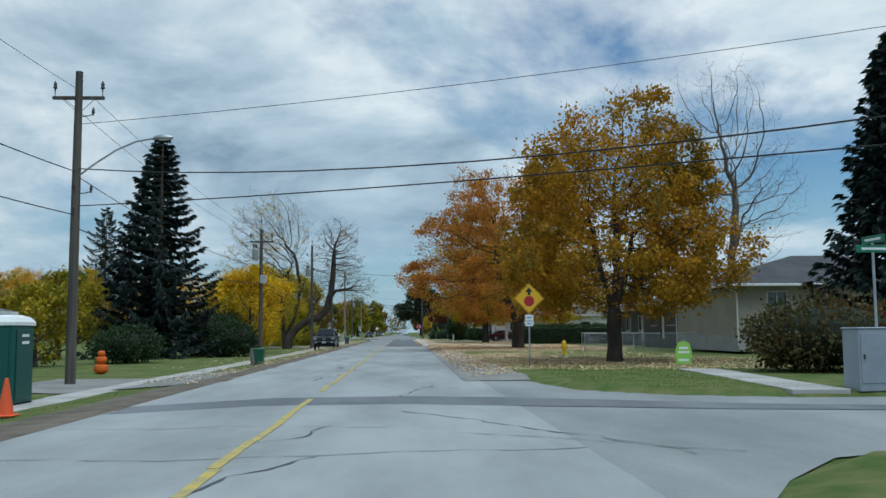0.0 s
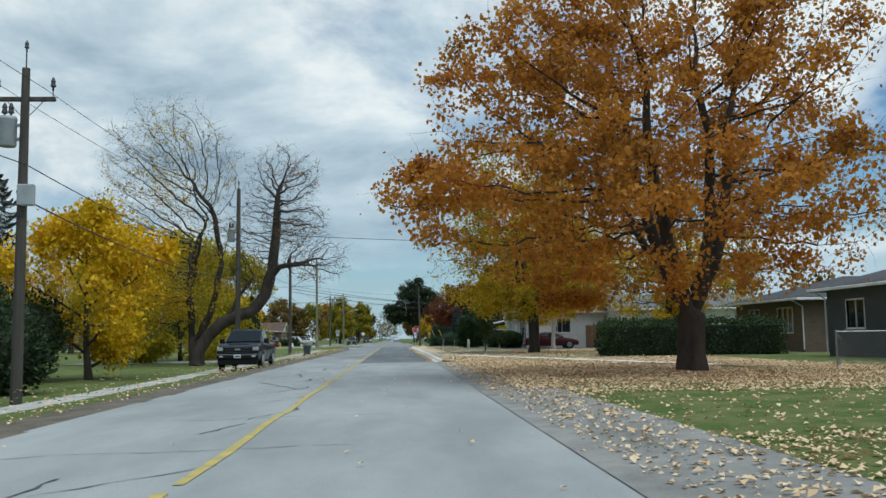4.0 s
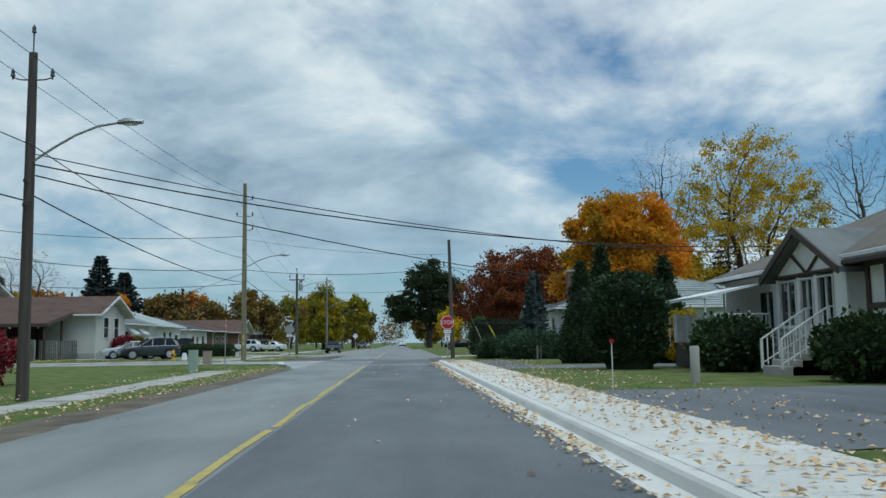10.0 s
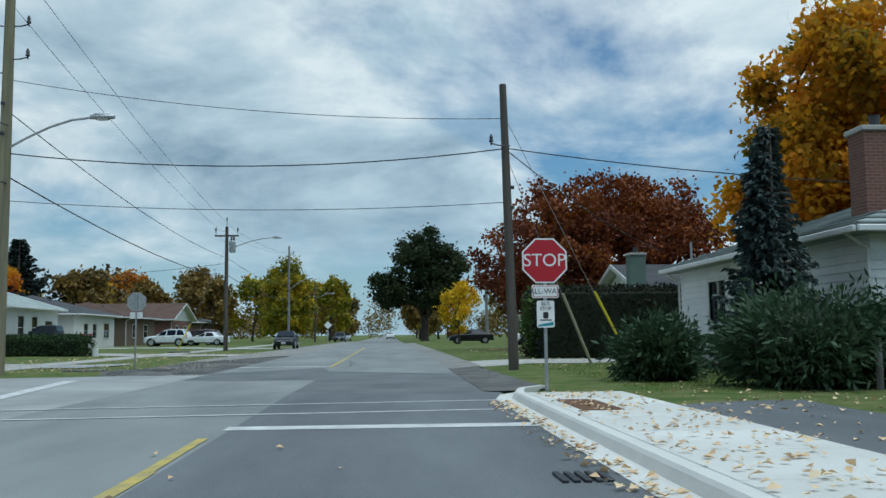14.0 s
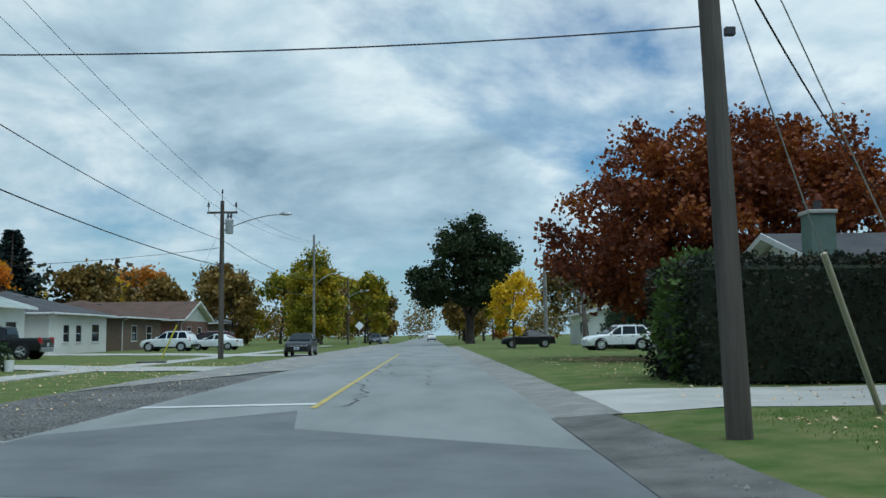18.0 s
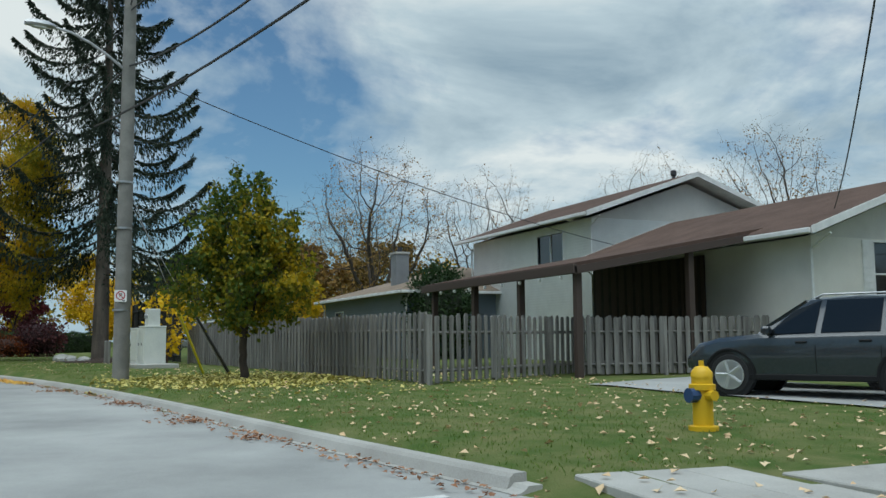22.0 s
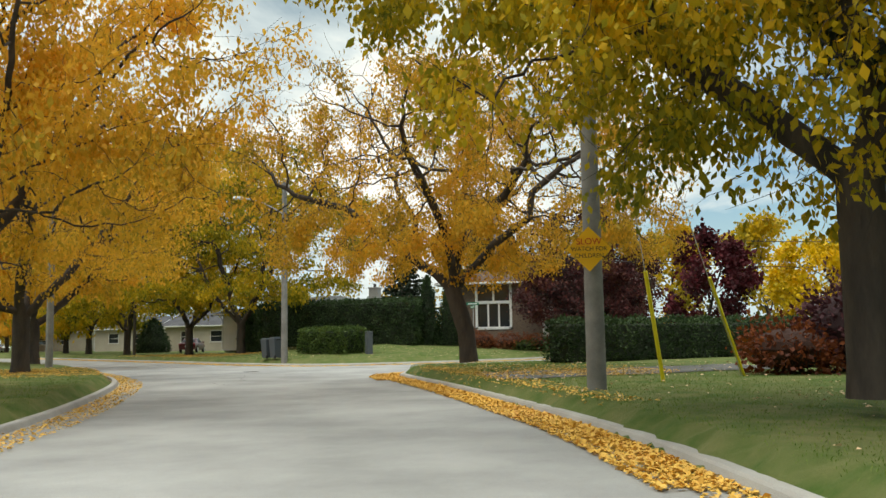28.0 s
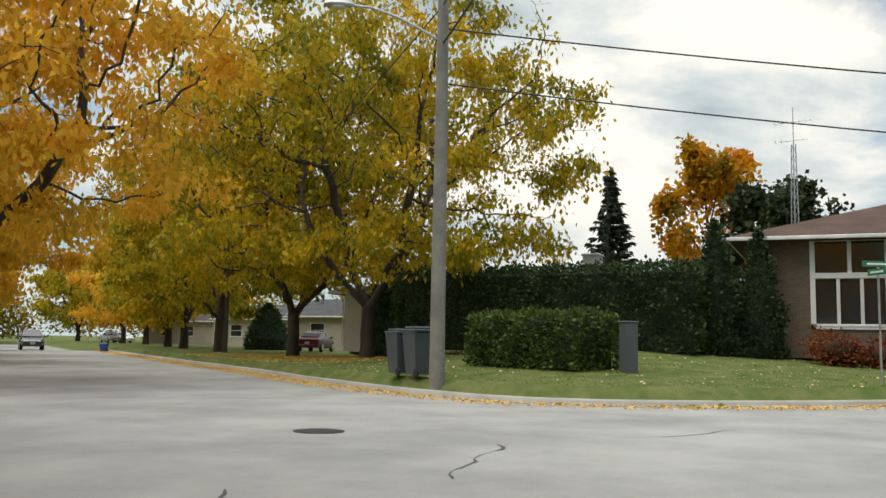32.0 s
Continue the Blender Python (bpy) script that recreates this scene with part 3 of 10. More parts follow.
verge("driveway", [(-68.9, 101.3), (-65.1, 102.9), (-70.6, 110.5), (-74.4, 109.0)], GRAVEL_DARK, "dark gravel driveway strewn with golden leaves", 0.02)
verge("driveway", [(-26, 142), (-5.4, 139), (-5.4, 144), (-26, 147.5)], CONCRETE, "grey concrete driveway", 0.03)
verge("driveway", [(-28, 168), (-5.4, 164), (-5.4, 170), (-28, 174)], CONCRETE, "grey concrete driveway", 0.03)


def pave(name, a, b, width, n, material, label, z=0.03, base=None):
    """A footpath of cast slabs, each its own piece."""
    th = thing(name, label, "pavement", kind="structure")
    a, b = Vector(a), Vector(b)
    d = (b - a) / n
    rz = math.degrees(math.atan2(d.y, d.x))
    me = None
    for k in range(n):
        c = a + d * (k + 0.5)
        if me is None:
            m = M()
            m.box(-d.length / 2 + 0.008, -width / 2, -0.12, d.length / 2 - 0.008, width / 2, 0.0, 0.012)
            me = m.mesh("slab")
            me.materials.append(material)
        h = base if base is not None else float(ground_height(c.x, c.y)) + z
        ob = new("slab", me)
        ob.matrix_basis = pose(c.x, c.y, h, 0, 0, rz)
        ob.parent = th
    return th


pave("pavement", (5.06, 42.4), (5.06, 104.2), 1.6, 41, CONCRETE_NEW, "new white concrete pavement strewn with leaves", base=0.134)
pave("pavement", (-6.9, -46), (-6.9, 96), 1.35, 95, CONCRETE, "grey concrete footpath across the lawns")
pave("pavement", (-11.5, 117.3), (-11.5, 226), 1.4, 73, CONCRETE, "grey concrete footpath along front lawns")
pave("pavement", (-11.5, 117.3), (-11.75, 114.95), 1.7, 5, CONCRETE, "concrete pavement dropping to the side street", z=0.008)
pave("pavement", (5.9, 43.0), (22, 39.5), 0.8, 11, CONCRETE_NEW, "narrow pale garden path across the leaves")
pave("pavement", (11.4, -26.4), (10.6, -37), 1.2, 7, CONCRETE, "grey concrete corner path")


def kerb(pts, material, label, h=0.13, inner=1):
    """A kerb stone line: gutter lip, rounded face and top, along a line."""
    pan = 0.32 if material is CONCRETE_NEW else 0.10
    prof = [(-pan, -0.05), (-pan, 0.004), (-0.05, 0.012), (-0.01, h - 0.03), (0.02, h), (0.15, h), (0.15, -0.05)]
    rings = []
    for i, p in enumerate(pts):
        a, b = pts[max(i - 1, 0)], pts[min(i + 1, len(pts) - 1)]
        d = math.hypot(b[0] - a[0], b[1] - a[1]) or 1
        nx, ny = -(b[1] - a[1]) / d * inner, (b[0] - a[0]) / d * inner
        rings.append([(p[0] + nx * u, p[1] + ny * u, z) for u, z in prof])
    m = M()
    m.loft(rings)
    if inner < 0:
        m.f = [f[::-1] for f in m.f]
    return solid("kerb", m, material, label, "kerb", kind="structure")


def smooth_line(pts, step=1.5):
    """Rounded line through the points."""
    out = []
    P = [pts[0]] + list(pts) + [pts[-1]]
    for i in range(1, len(P) - 2):
        p0, p1, p2, p3 = [np.array(q, float) for q in P[i - 1:i + 3]]
        n = max(1, int(np.linalg.norm(p2 - p1) / step))
        for k in range(n):
            t = k / n
            out.append(tuple(0.5 * ((2 * p1) + (-p0 + p2) * t + (2 * p0 - 5 * p1 + 4 * p2 - p3) * t * t + (-p0 + 3 * p1 - 3 * p2 + p3) * t ** 3)))
    return out + [tuple(pts[-1])]


kerb([(4.1, 30.6), (4.1, 31.6)] + [(4.1, float(y)) for y in range(33, 104, 2)] + [(4.12, 104.6), (4.3, 105.6), (4.8, 106.4)], CONCRETE_NEW, "new pale concrete kerb with a gutter", 0.13, -1)
kerb([(-12.5, 115.07), (-12.7, 115.05)], CONCRETE, "dropped end of a weathered kerb", 0.06, -1)
kerb(smooth_line([(-12.7, 115.05)] + R_KERB[3:]), CONCRETE, "weathered concrete kerb along the lawn", 0.13, -1)
kerb([(-9.1, 115.5), (-9.5, 115.4), (-10.6, 115.28)], CONCRETE, "short worn concrete kerb beside the pavement end", 0.09, -1)
kerb(smooth_line(R_CORNER), CONCRETE, "weathered concrete kerb round the corner", 0.13, -1)
kerb(smooth_line(L_KERB), CONCRETE, "weathered concrete kerb beside the lawn", 0.13, 1)
kerb(smooth_line(FAR_KERB), CONCRETE, "weathered concrete kerb round the far corner", 0.13, -1)

# road paint
rngp = random.Random(5)
ylines = []
y = -48.5
while y < 98:
    if not (-38.6 < y < -35):
        ylines.append(strip([(0.03 * math.sin(y), y), (0.03 * math.sin(y + 1), y + 2.4)], 0.12, 0.008, 0.15, int(y * 7)))
    y += 2.42 if rngp.random() > 0.12 else 2.8
solid("road_line", merged(ylines), YELLOW, "worn yellow centre line", "road marking", kind="structure")
solid("road_line", strip([(0, 121), (0.0, 150), (0, 168)], 0.13, 0.009), YELLOW, "faded yellow centre line", "road marking", kind="structure")
solid("road_line", strip([(0.05, 100.35), (3.8, 100.3)], 0.42, 0.009), WHITELINE, "white stop bar on asphalt", "road marking", kind="structure")
for yy in (102.6, 104.4):
    solid("road_line", strip([(-4.6, yy - 0.7), (3.9, yy)], 0.12, 0.009), WHITELINE, "thin white crosswalk line", "road marking", kind="structure")
solid("road_line", strip([(-3.25, 121.6), (-0.05, 122.0)], 0.4, 0.009), WHITELINE, "white stop bar on asphalt", "road marking", kind="structure")
for x in (-12.7, -11.1):
    solid("road_line", strip([(x, 114.5), (x + 0.7, 104.8)], 0.11, 0.002, 0.1), WHITELINE, "thin white crosswalk line", "road marking", kind="structure")
solid("road_line", strip([(-5.2, 106.0), (-6.2, 113.4)], 0.35, 0.002), WHITELINE, "faded white stop bar", "road marking", kind="structure")
solid("road_line", strip(smooth_line([(-14, 109.7), (-25.1, 108.9), (-29.4, 108.2), (-37, 106.6)]), 0.13, 0.002), YELLOW, "faded yellow centre line", "road marking", kind="structure")


def crack(x, y, ang, length, seed, z=0.007, w=0.05):
    rng = random.Random(seed)
    pts, a = [(x, y)], ang
    for k in range(int(length / 0.25)):
        a += rng.uniform(-0.7, 0.7)
        a += (ang - a) * 0.45
        pts.append((pts[-1][0] + math.cos(a) * 0.25, pts[-1][1] + math.sin(a) * 0.25))
    return strip(pts, w * 0.55, z, 0.9, seed)


cr = [crack(1.9, -39.5, -1.0, 7, 1), crack(1.9, -36, 1.3, 4, 2), crack(-3.2, -45.2, 0.05, 7.5, 3, w=0.035), crack(-0.3, -44.5, 1.3, 3, 4), crack(-0.2, -48, 0.9, 3, 5), crack(2.6, -43, -0.3, 4, 7)]
for k in range(20):
    cr.append(crack(rngp.uniform(-1.4, -0.4), -30 + k * 3.0 + rngp.uniform(-1, 1), rngp.uniform(1.2, 1.9), rngp.uniform(1.5, 5), 20 + k, w=0.055))
for k in range(16):
    cr.append(crack(-3.2 + rngp.random(), -42 + k * 4.7, rngp.uniform(-0.1, 0.1), rngp.uniform(1.5, 6.0), 60 + k, w=0.03))
for k in range(9):
    cr.append(crack(0.35, 121 + k * 3.2, 1.5, 3.3, 90 + k, w=0.09))
for k in range(5):
    cr.append(crack(2.1, 128 + k * 4, 1.5, 2.6, 110 + k, w=0.06))
for k in range(6):
    cr.append(crack(-3 + k * 1.1, 104.8 + k * 1.1, 0.2, 3, 130 + k, w=0.03))
solid("road_crack", merged(cr), CRACK, "dark wandering cracks in old asphalt", "road crack", kind="structure")
cs = [crack(-14, 108.0, 3.0, 5, 150, 0.0, 0.06), crack(-15, 109.4, 2.6, 4, 151, 0.0, 0.05), crack(-17, 107.6, 3.3, 4, 152, 0.0, 0.05), crack(-41, 104.5, 2.2, 5, 153, 0, 0.04), crack(-45, 107.6, 2.7, 3.5, 154, 0, 0.06), crack(-36.5, 108.4, 2.6, 3.5, 155, 0, 0.04),
      crack(-73.6, 92.2, 3.74, 5.2, 156, 0, 0.06), crack(-79.5, 91.5, 3.6, 3, 157, 0, 0.06), crack(-82, 83, -0.7, 5, 158, 0, 0.05), crack(-70.4, 93.2, 3.9, 2.5, 159, 0, 0.04), crack(-84, 92, 2.6, 4, 160, 0, 0.04)]
solid("road_crack", merged(cs), CRACK, "thin dark cracks in pale asphalt", "road crack", kind="structure")
solid("manhole_cover", M().lathe([(0.36, -0.02), (0.36, 0.006), (0.33, 0.01), (0.3, 0.004), (0.28, 0.008), (0.001, 0.008)], 24), DARKMETAL, "round iron manhole cover in the road", "manhole cover", (-82.6, 88.2, -0.004))

# ---- trees and shrubs ----
def branch(m, rng, p, d, length, r0, r1, n, sides, wob, lift):
    pts, rad = [Vector(p)], [r0]
    d = Vector(d).normalized()
    for k in range(n):
        d = (d + Vector(rng.normal(size=3) * wob) + Vector((0, 0, lift))).normalized()
        pts.append(pts[-1] + d * (length / n))
        rad.append(r0 + (r1 - r0) * (k + 1) / n)
    m.tube(pts, rad, sides, caps=False)
    return pts, rad


def to_hull(p, d, c, r):
    """How far from p along d the crown's hull is."""
    o = (np.array(p) - c) / r
    e = np.array(d) / r
    a, b, k = e @ e, 2 * o @ e, o @ o - 1
    q = b * b - 4 * a * k
    return (-b + math.sqrt(q)) / (2 * a) if q > 0 else 0.5


def skeleton_tree(seed, height, radius, base, trunk_r, limbs=9, subs=7, twigs=6, lean=(0, 0), fork=0.4, lift=0.05, wob=0.10, low=0.25, flat=1.0, spread=1.0, stems=1):
    """Trunk, limbs, branches and twigs inside a rounded hull. Returns the wood and the places of the twigs."""
    rng = np.random.default_rng(seed)
    m = M()
    c = np.array([lean[0], lean[1], base + (height - base) * 0.48])
    r = np.array([radius, radius, (height - base) * 0.54 * flat])
    tips = []
    for s in range(stems):
        off = Vector((rng.normal() * 0.25, rng.normal() * 0.25, 0)) if stems > 1 else Vector((0, 0, 0))
        top = height * 0.80
        d0 = Vector((lean[0] * 0.5 + off.x * 2, lean[1] * 0.5 + off.y * 2, height)).normalized()
        n = 9
        pts, rad = [off + Vector((0, 0, -0.15))], [trunk_r * 1.5]
        d = d0
        for k in range(n):
            d = (d + Vector(rng.normal(size=3) * 0.045)).normalized()
            pts.append(pts[-1] + d * (top / n))
            rad.append(trunk_r * (1.08 - 0.9 * ((k + 1) / n)) if k else trunk_r * 1.08)
        m.tube(pts, rad, 10, caps=False)
        for i in range(limbs):
            f = low + (0.98 - low) * (i + rng.random() * 0.6) / limbs
            j = min(int(f * n), n - 1)
            p = pts[j].lerp(pts[j + 1], f * n - j)
            az = i * 2.4 + rng.random() * 0.8 + s * 1.3
            el = (0.35 + 0.75 * f) * (1 / spread) + rng.normal() * 0.1
            d = Vector((math.cos(az) * math.cos(el), math.sin(az) * math.cos(el), math.sin(el)))
            L = max(0.8, to_hull(p, d, c, r) * rng.uniform(0.82, 1.0))
            r0 = max(0.02, trunk_r * (0.52 - 0.36 * f))
            lp, lr = branch(m, rng, p, d, L, r0, r0 * 0.18, 6, 6, wob, lift)
            for q in range(subs):
                g = 0.25 + 0.75 * (q + rng.random()) / subs
                jj = min(int(g * 6), 5)
                sp = lp[jj].lerp(lp[jj + 1], g * 6 - jj)
                along = (lp[jj + 1] - lp[jj]).normalized()
                side = Vector(rng.normal(size=3))
                sd = (along * 0.75 + side.normalized() * 0.9 + Vector((0, 0, lift * 3))).normalized()
                sl = min(L * rng.uniform(0.25, 0.5), max(0.5, to_hull(sp, sd, c, r) * 1.02))
                sr = max(0.012, lr[jj] * 0.5)
                bp, br = branch(m, rng, sp, sd, sl, sr, 0.008, 4, 4, wob * 1.5, lift)
                for w in range(twigs):
                    h = 0.2 + 0.8 * (w + rng.random()) / twigs
                    kk = min(int(h * 4), 3)
                    tp = bp[kk].lerp(bp[kk + 1], h * 4 - kk)
                    td = ((bp[kk + 1] - bp[kk]).normalized() * 0.6 + Vector(rng.normal(size=3)).normalized() * 0.9).normalized()
                    tl = sl * rng.uniform(0.2, 0.42)
                    e, _ = branch(m, rng, tp, td, tl, 0.009, 0.004, 2, 3, wob * 2, 0)
                    tips.append([tuple(e[0]), tuple(e[1]), tuple(e[2])])
    return m, np.array(tips), rng, c, r


def leafy(tips, rng, count, spread, c=None, r=None):
    w = rng.exponential(size=len(tips)) ** 0.45 + 0.1
    if c is not None:
        rho = np.sqrt((((tips[:, 1] - c) / r) ** 2).sum(1))
        w *= np.clip(rho, 0.3, 1.0) ** 2.0 * (rho < 1.12)
    t = tips[rng.choice(len(tips), count, p=w / w.sum())]
    k = rng.random((count, 1))
    p = np.where(k < 0.5, t[:, 0] + (t[:, 1] - t[:, 0]) * k * 2, t[:, 1] + (t[:, 2] - t[:, 1]) * (k * 2 - 1))
    return p + rng.normal(size=(count, 3)) * spread


def tree(label, at, seed, height, radius, base, trunk_r, leaf, count, size, bark=BARK, category="tree", droop=0.3, scatter=None, bare=None, shape=0.35, name="tree", **kw):
    wood, tips, rng, c, r = skeleton_tree(seed, height, radius, base, trunk_r, **kw)
    th = thing(name, label, category, at)
    part("trunk", wood.mesh("trunk", 60), bark, th)
    if count:
        src = tips
        if bare is not None:
            mid = tips[:, 1]
            keepers = bare(mid, rng)
            src = tips[keepers] if keepers.any() else tips
        p = leafy(src, rng, int(count * (1.4 if count > 20000 else 0.9)), scatter or min(0.6, max(0.22, radius * 0.085)), c, r)
        q = (p - c) / r
        out = (q ** 2).sum(1) + rng.normal(size=len(p)) * 0.10
        az = np.arctan2(q[:, 1], q[:, 0])
        lumps = (0.08 if count > 20000 else 0.16) * np.sin(az * 3 + seed) * np.cos(q[:, 2] * 3.1 + seed) + 0.12 * np.sin(az * 7 + q[:, 2] * 6 + seed * 2) + 0.07 * np.sin(az * 13 - q[:, 2] * 11)
        p = p[out < 1.04 + lumps]
        part("crown", leafmesh("crown", rng, p, size * (1.2 if count > 20000 else 1.5), droop, shape=shape), leaf, th)
    return th


def grow(rng, pos, par, goals, step, kill, up, wander, rounds=150):
    """Lets a skeleton branch towards goals spread through the crown, a step at a time, until each is reached."""
    cap = 12000
    P, parent = np.zeros((cap, 3)), np.full(cap, -1)
    n = len(pos)
    P[:n], parent[:n] = pos, par
    d = np.linalg.norm(goals[:, None] - P[None, :n], axis=2)
    near, dist = d.argmin(1), d.min(1)
    for _ in range(rounds):
        if not len(goals) or n > cap - 600:
            break
        pull = np.zeros((n, 3))
        np.add.at(pull, near, (goals - P[near]) / np.maximum(dist, 1e-6)[:, None])
        who = np.unique(near)
        way = unit(unit(pull[who]) + np.array([[0, 0, up]]) + rng.normal(size=(len(who), 3)) * wander)
        fresh = P[who] + way * step
        gap = np.linalg.norm(goals[:, None] - fresh[None], axis=2)
        best, bd = gap.argmin(1), gap.min(1)
        closer = bd < dist
        used = np.unique(best[closer])
        if not len(used):
            break
        slot = np.full(len(who), -1)
        slot[used] = n + np.arange(len(used))
        P[n:n + len(used)], parent[n:n + len(used)] = fresh[used], who[used]
        n += len(used)
        near = np.where(closer, slot[best], near)
        dist = np.where(closer, bd, dist)
        keep = dist > kill
        goals, near, dist = goals[keep], near[keep], dist[keep]
    return P[:n], parent[:n]


def branches(P, parent, trunk_r, power=0.54, tip=0.006):
    """Tapered tubes along every chain of a skeleton. Returns the wood and each node's radius."""
    n = len(P)
    kids = [[] for _ in range(n)]
    for i in range(1, n):
        kids[parent[i]].append(i)
    load = np.zeros(n)
    for i in range(n - 1, -1, -1):
        load[i] = max(1.0, sum(load[k] for k in kids[i]))
    rad = np.maximum(tip, trunk_r * (load / load[0]) ** power * np.minimum(1, (load / 14) ** 0.32))
    m = M()
    todo = [(0, None)]
    while todo:
        i, start = todo.pop()
        chain = [i] if start is None else [start, i]
        while kids[i]:
            ks = sorted(kids[i], key=lambda k: -load[k])
            todo += [(k, i) for k in ks[1:]]
            i = ks[0]
            chain.append(i)
        rr = [rad[k] for k in chain]
        if start is not None:
            rr[0] = min(rr[0], rr[1] * 1.25)
        big = max(rr[1:] or rr)
        m.tube([P[k] for k in chain], rr, 10 if big > 0.12 else 6 if big > 0.03 else 4 if big > 0.012 else 3, caps=False)
    return m, rad


def hull_goals(rng, hull, n, shell=0.42):
    """Places inside a few overlapping ellipsoids, thicker towards their skins."""
    vol = np.array([rx * ry * rz for _, _, _, rx, ry, rz in hull])
    out = []
    for (cx, cy, cz, rx, ry, rz), k in zip(hull, (n * vol / vol.sum()).astype(int)):
        d = unit(rng.normal(size=(k, 3))) * rng.random((k, 1)) ** shell
        wave = 1 + 0.10 * np.sin(3 * np.arctan2(d[:, 1], d[:, 0]) + cx * 3 + rng.random()) * np.cos(4 * d[:, 2])
        out.append(np.array([[cx, cy, cz]]) + d * np.array([[rx, ry, rz]]) * wave[:, None] * 1.05)
    return np.concatenate(out)


def grown(label, at, seed, hull, trunk_r, leaf, count, size, fork=2.0, leaders=3, rise=1.1, reach=2.5, lean=(0, 0), goals=1500, step=0.4, kill=0.65, up=0.12, wander=0.16, bark=BARK, droop=0.3, shape=0.45, scatter=0.24, clump=0.9, thin=None, twigs=0, stem=None, name="tree", category="tree", power=0.54):
    """A tree whose limbs have grown into its crown: trunk, leaders, branches down to twigs, and leaves on the thin wood."""
    rng = np.random.default_rng(seed)
    if stem:
        pos, par = [], []
        for line in stem:
            src = -1 if not pos else int(np.argmin([np.linalg.norm(np.array(p) - np.array(line[0])) for p in pos]))
            for a, b in zip(line, line[1:]):
                k = max(1, int(np.linalg.norm(np.array(b) - np.array(a)) / step))
                for q in range(k):
                    pos.append(tuple(np.array(a) + (np.array(b) - np.array(a)) * (q + 1) / k))
                    par.append(src)
                    src = len(pos) - 1
    else:
        pos, par = [(0, 0, -0.2)], [-1]
        k = max(2, int(fork / step))
        for q in range(k):
            u = (q + 1) / k
            pos.append((lean[0] * u + rng.normal() * 0.02, lean[1] * u + rng.normal() * 0.02, fork * u))
            par.append(len(pos) - 2)
        root = len(pos) - 1
        a0 = rng.random() * 6.28
        for i in range(leaders):
            az, el, src = a0 + i * 6.283 / leaders + rng.normal() * 0.25, rise + rng.normal() * 0.12, root
            for q in range(int(reach * rng.uniform(0.7, 1.2) / step)):
                e = el + 0.03 * q
                d = np.array([math.cos(az) * math.cos(e), math.sin(az) * math.cos(e), math.sin(e)]) + rng.normal(size=3) * wander * 0.8
                pos.append(tuple(np.array(pos[src]) + d * step))
                par.append(src)
                src = len(pos) - 1
    P, parent = grow(rng, np.array(pos), np.array(par), hull_goals(rng, hull, goals), step, kill, up, wander)
    wood, rad = branches(P, parent, trunk_r, power)
    th = thing(name, label, category, at)
    wood.v = [(x * (1 + 0.45 * max(0, 0.5 - z)), y * (1 + 0.45 * max(0, 0.5 - z)), z) if abs(x) + abs(y) < trunk_r * 2.4 and z < 0.5 else (x, y, z) for x, y, z in wood.v]
    thinwood = np.where((rad < max(np.quantile(rad, 0.8), 0.012)) & (P[:, 2] > fork * 0.8))[0]
    for _ in range(twigs):
        for i in thinwood:
            branch(wood, rng, P[i], P[i] - P[parent[i]] + rng.normal(size=3) * step * 0.8, rng.uniform(0.4, 1.2) * min(1, step * 2.5), 0.006, 0.003, 3, 3, 0.22, 0.03)
    part("trunk", wood.mesh("trunk", 60), bark, th)
    if count:
        base = P[thinwood]
        noise = np.sin(base[:, 0] * 1.3 + seed) + np.sin(base[:, 1] * 1.5 + seed * 2) + np.sin(base[:, 2] * 1.7 + seed * 3)
        w = rng.exponential(size=len(base)) ** 0.5 * np.exp(clump * 0.5 * noise)
        if thin is not None:
            w = w * thin(base)
        pick = rng.choice(len(base), count, p=w / w.sum())
        p = base[pick] + rng.normal(size=(count, 3)) * np.array([[1, 1, 0.7]]) * scatter
        p[:, 2] -= rng.random(count) * droop * 0.25
        part("crown", leafmesh("crown", rng, p, size, droop, shape=shape), leaf, th)
    return th


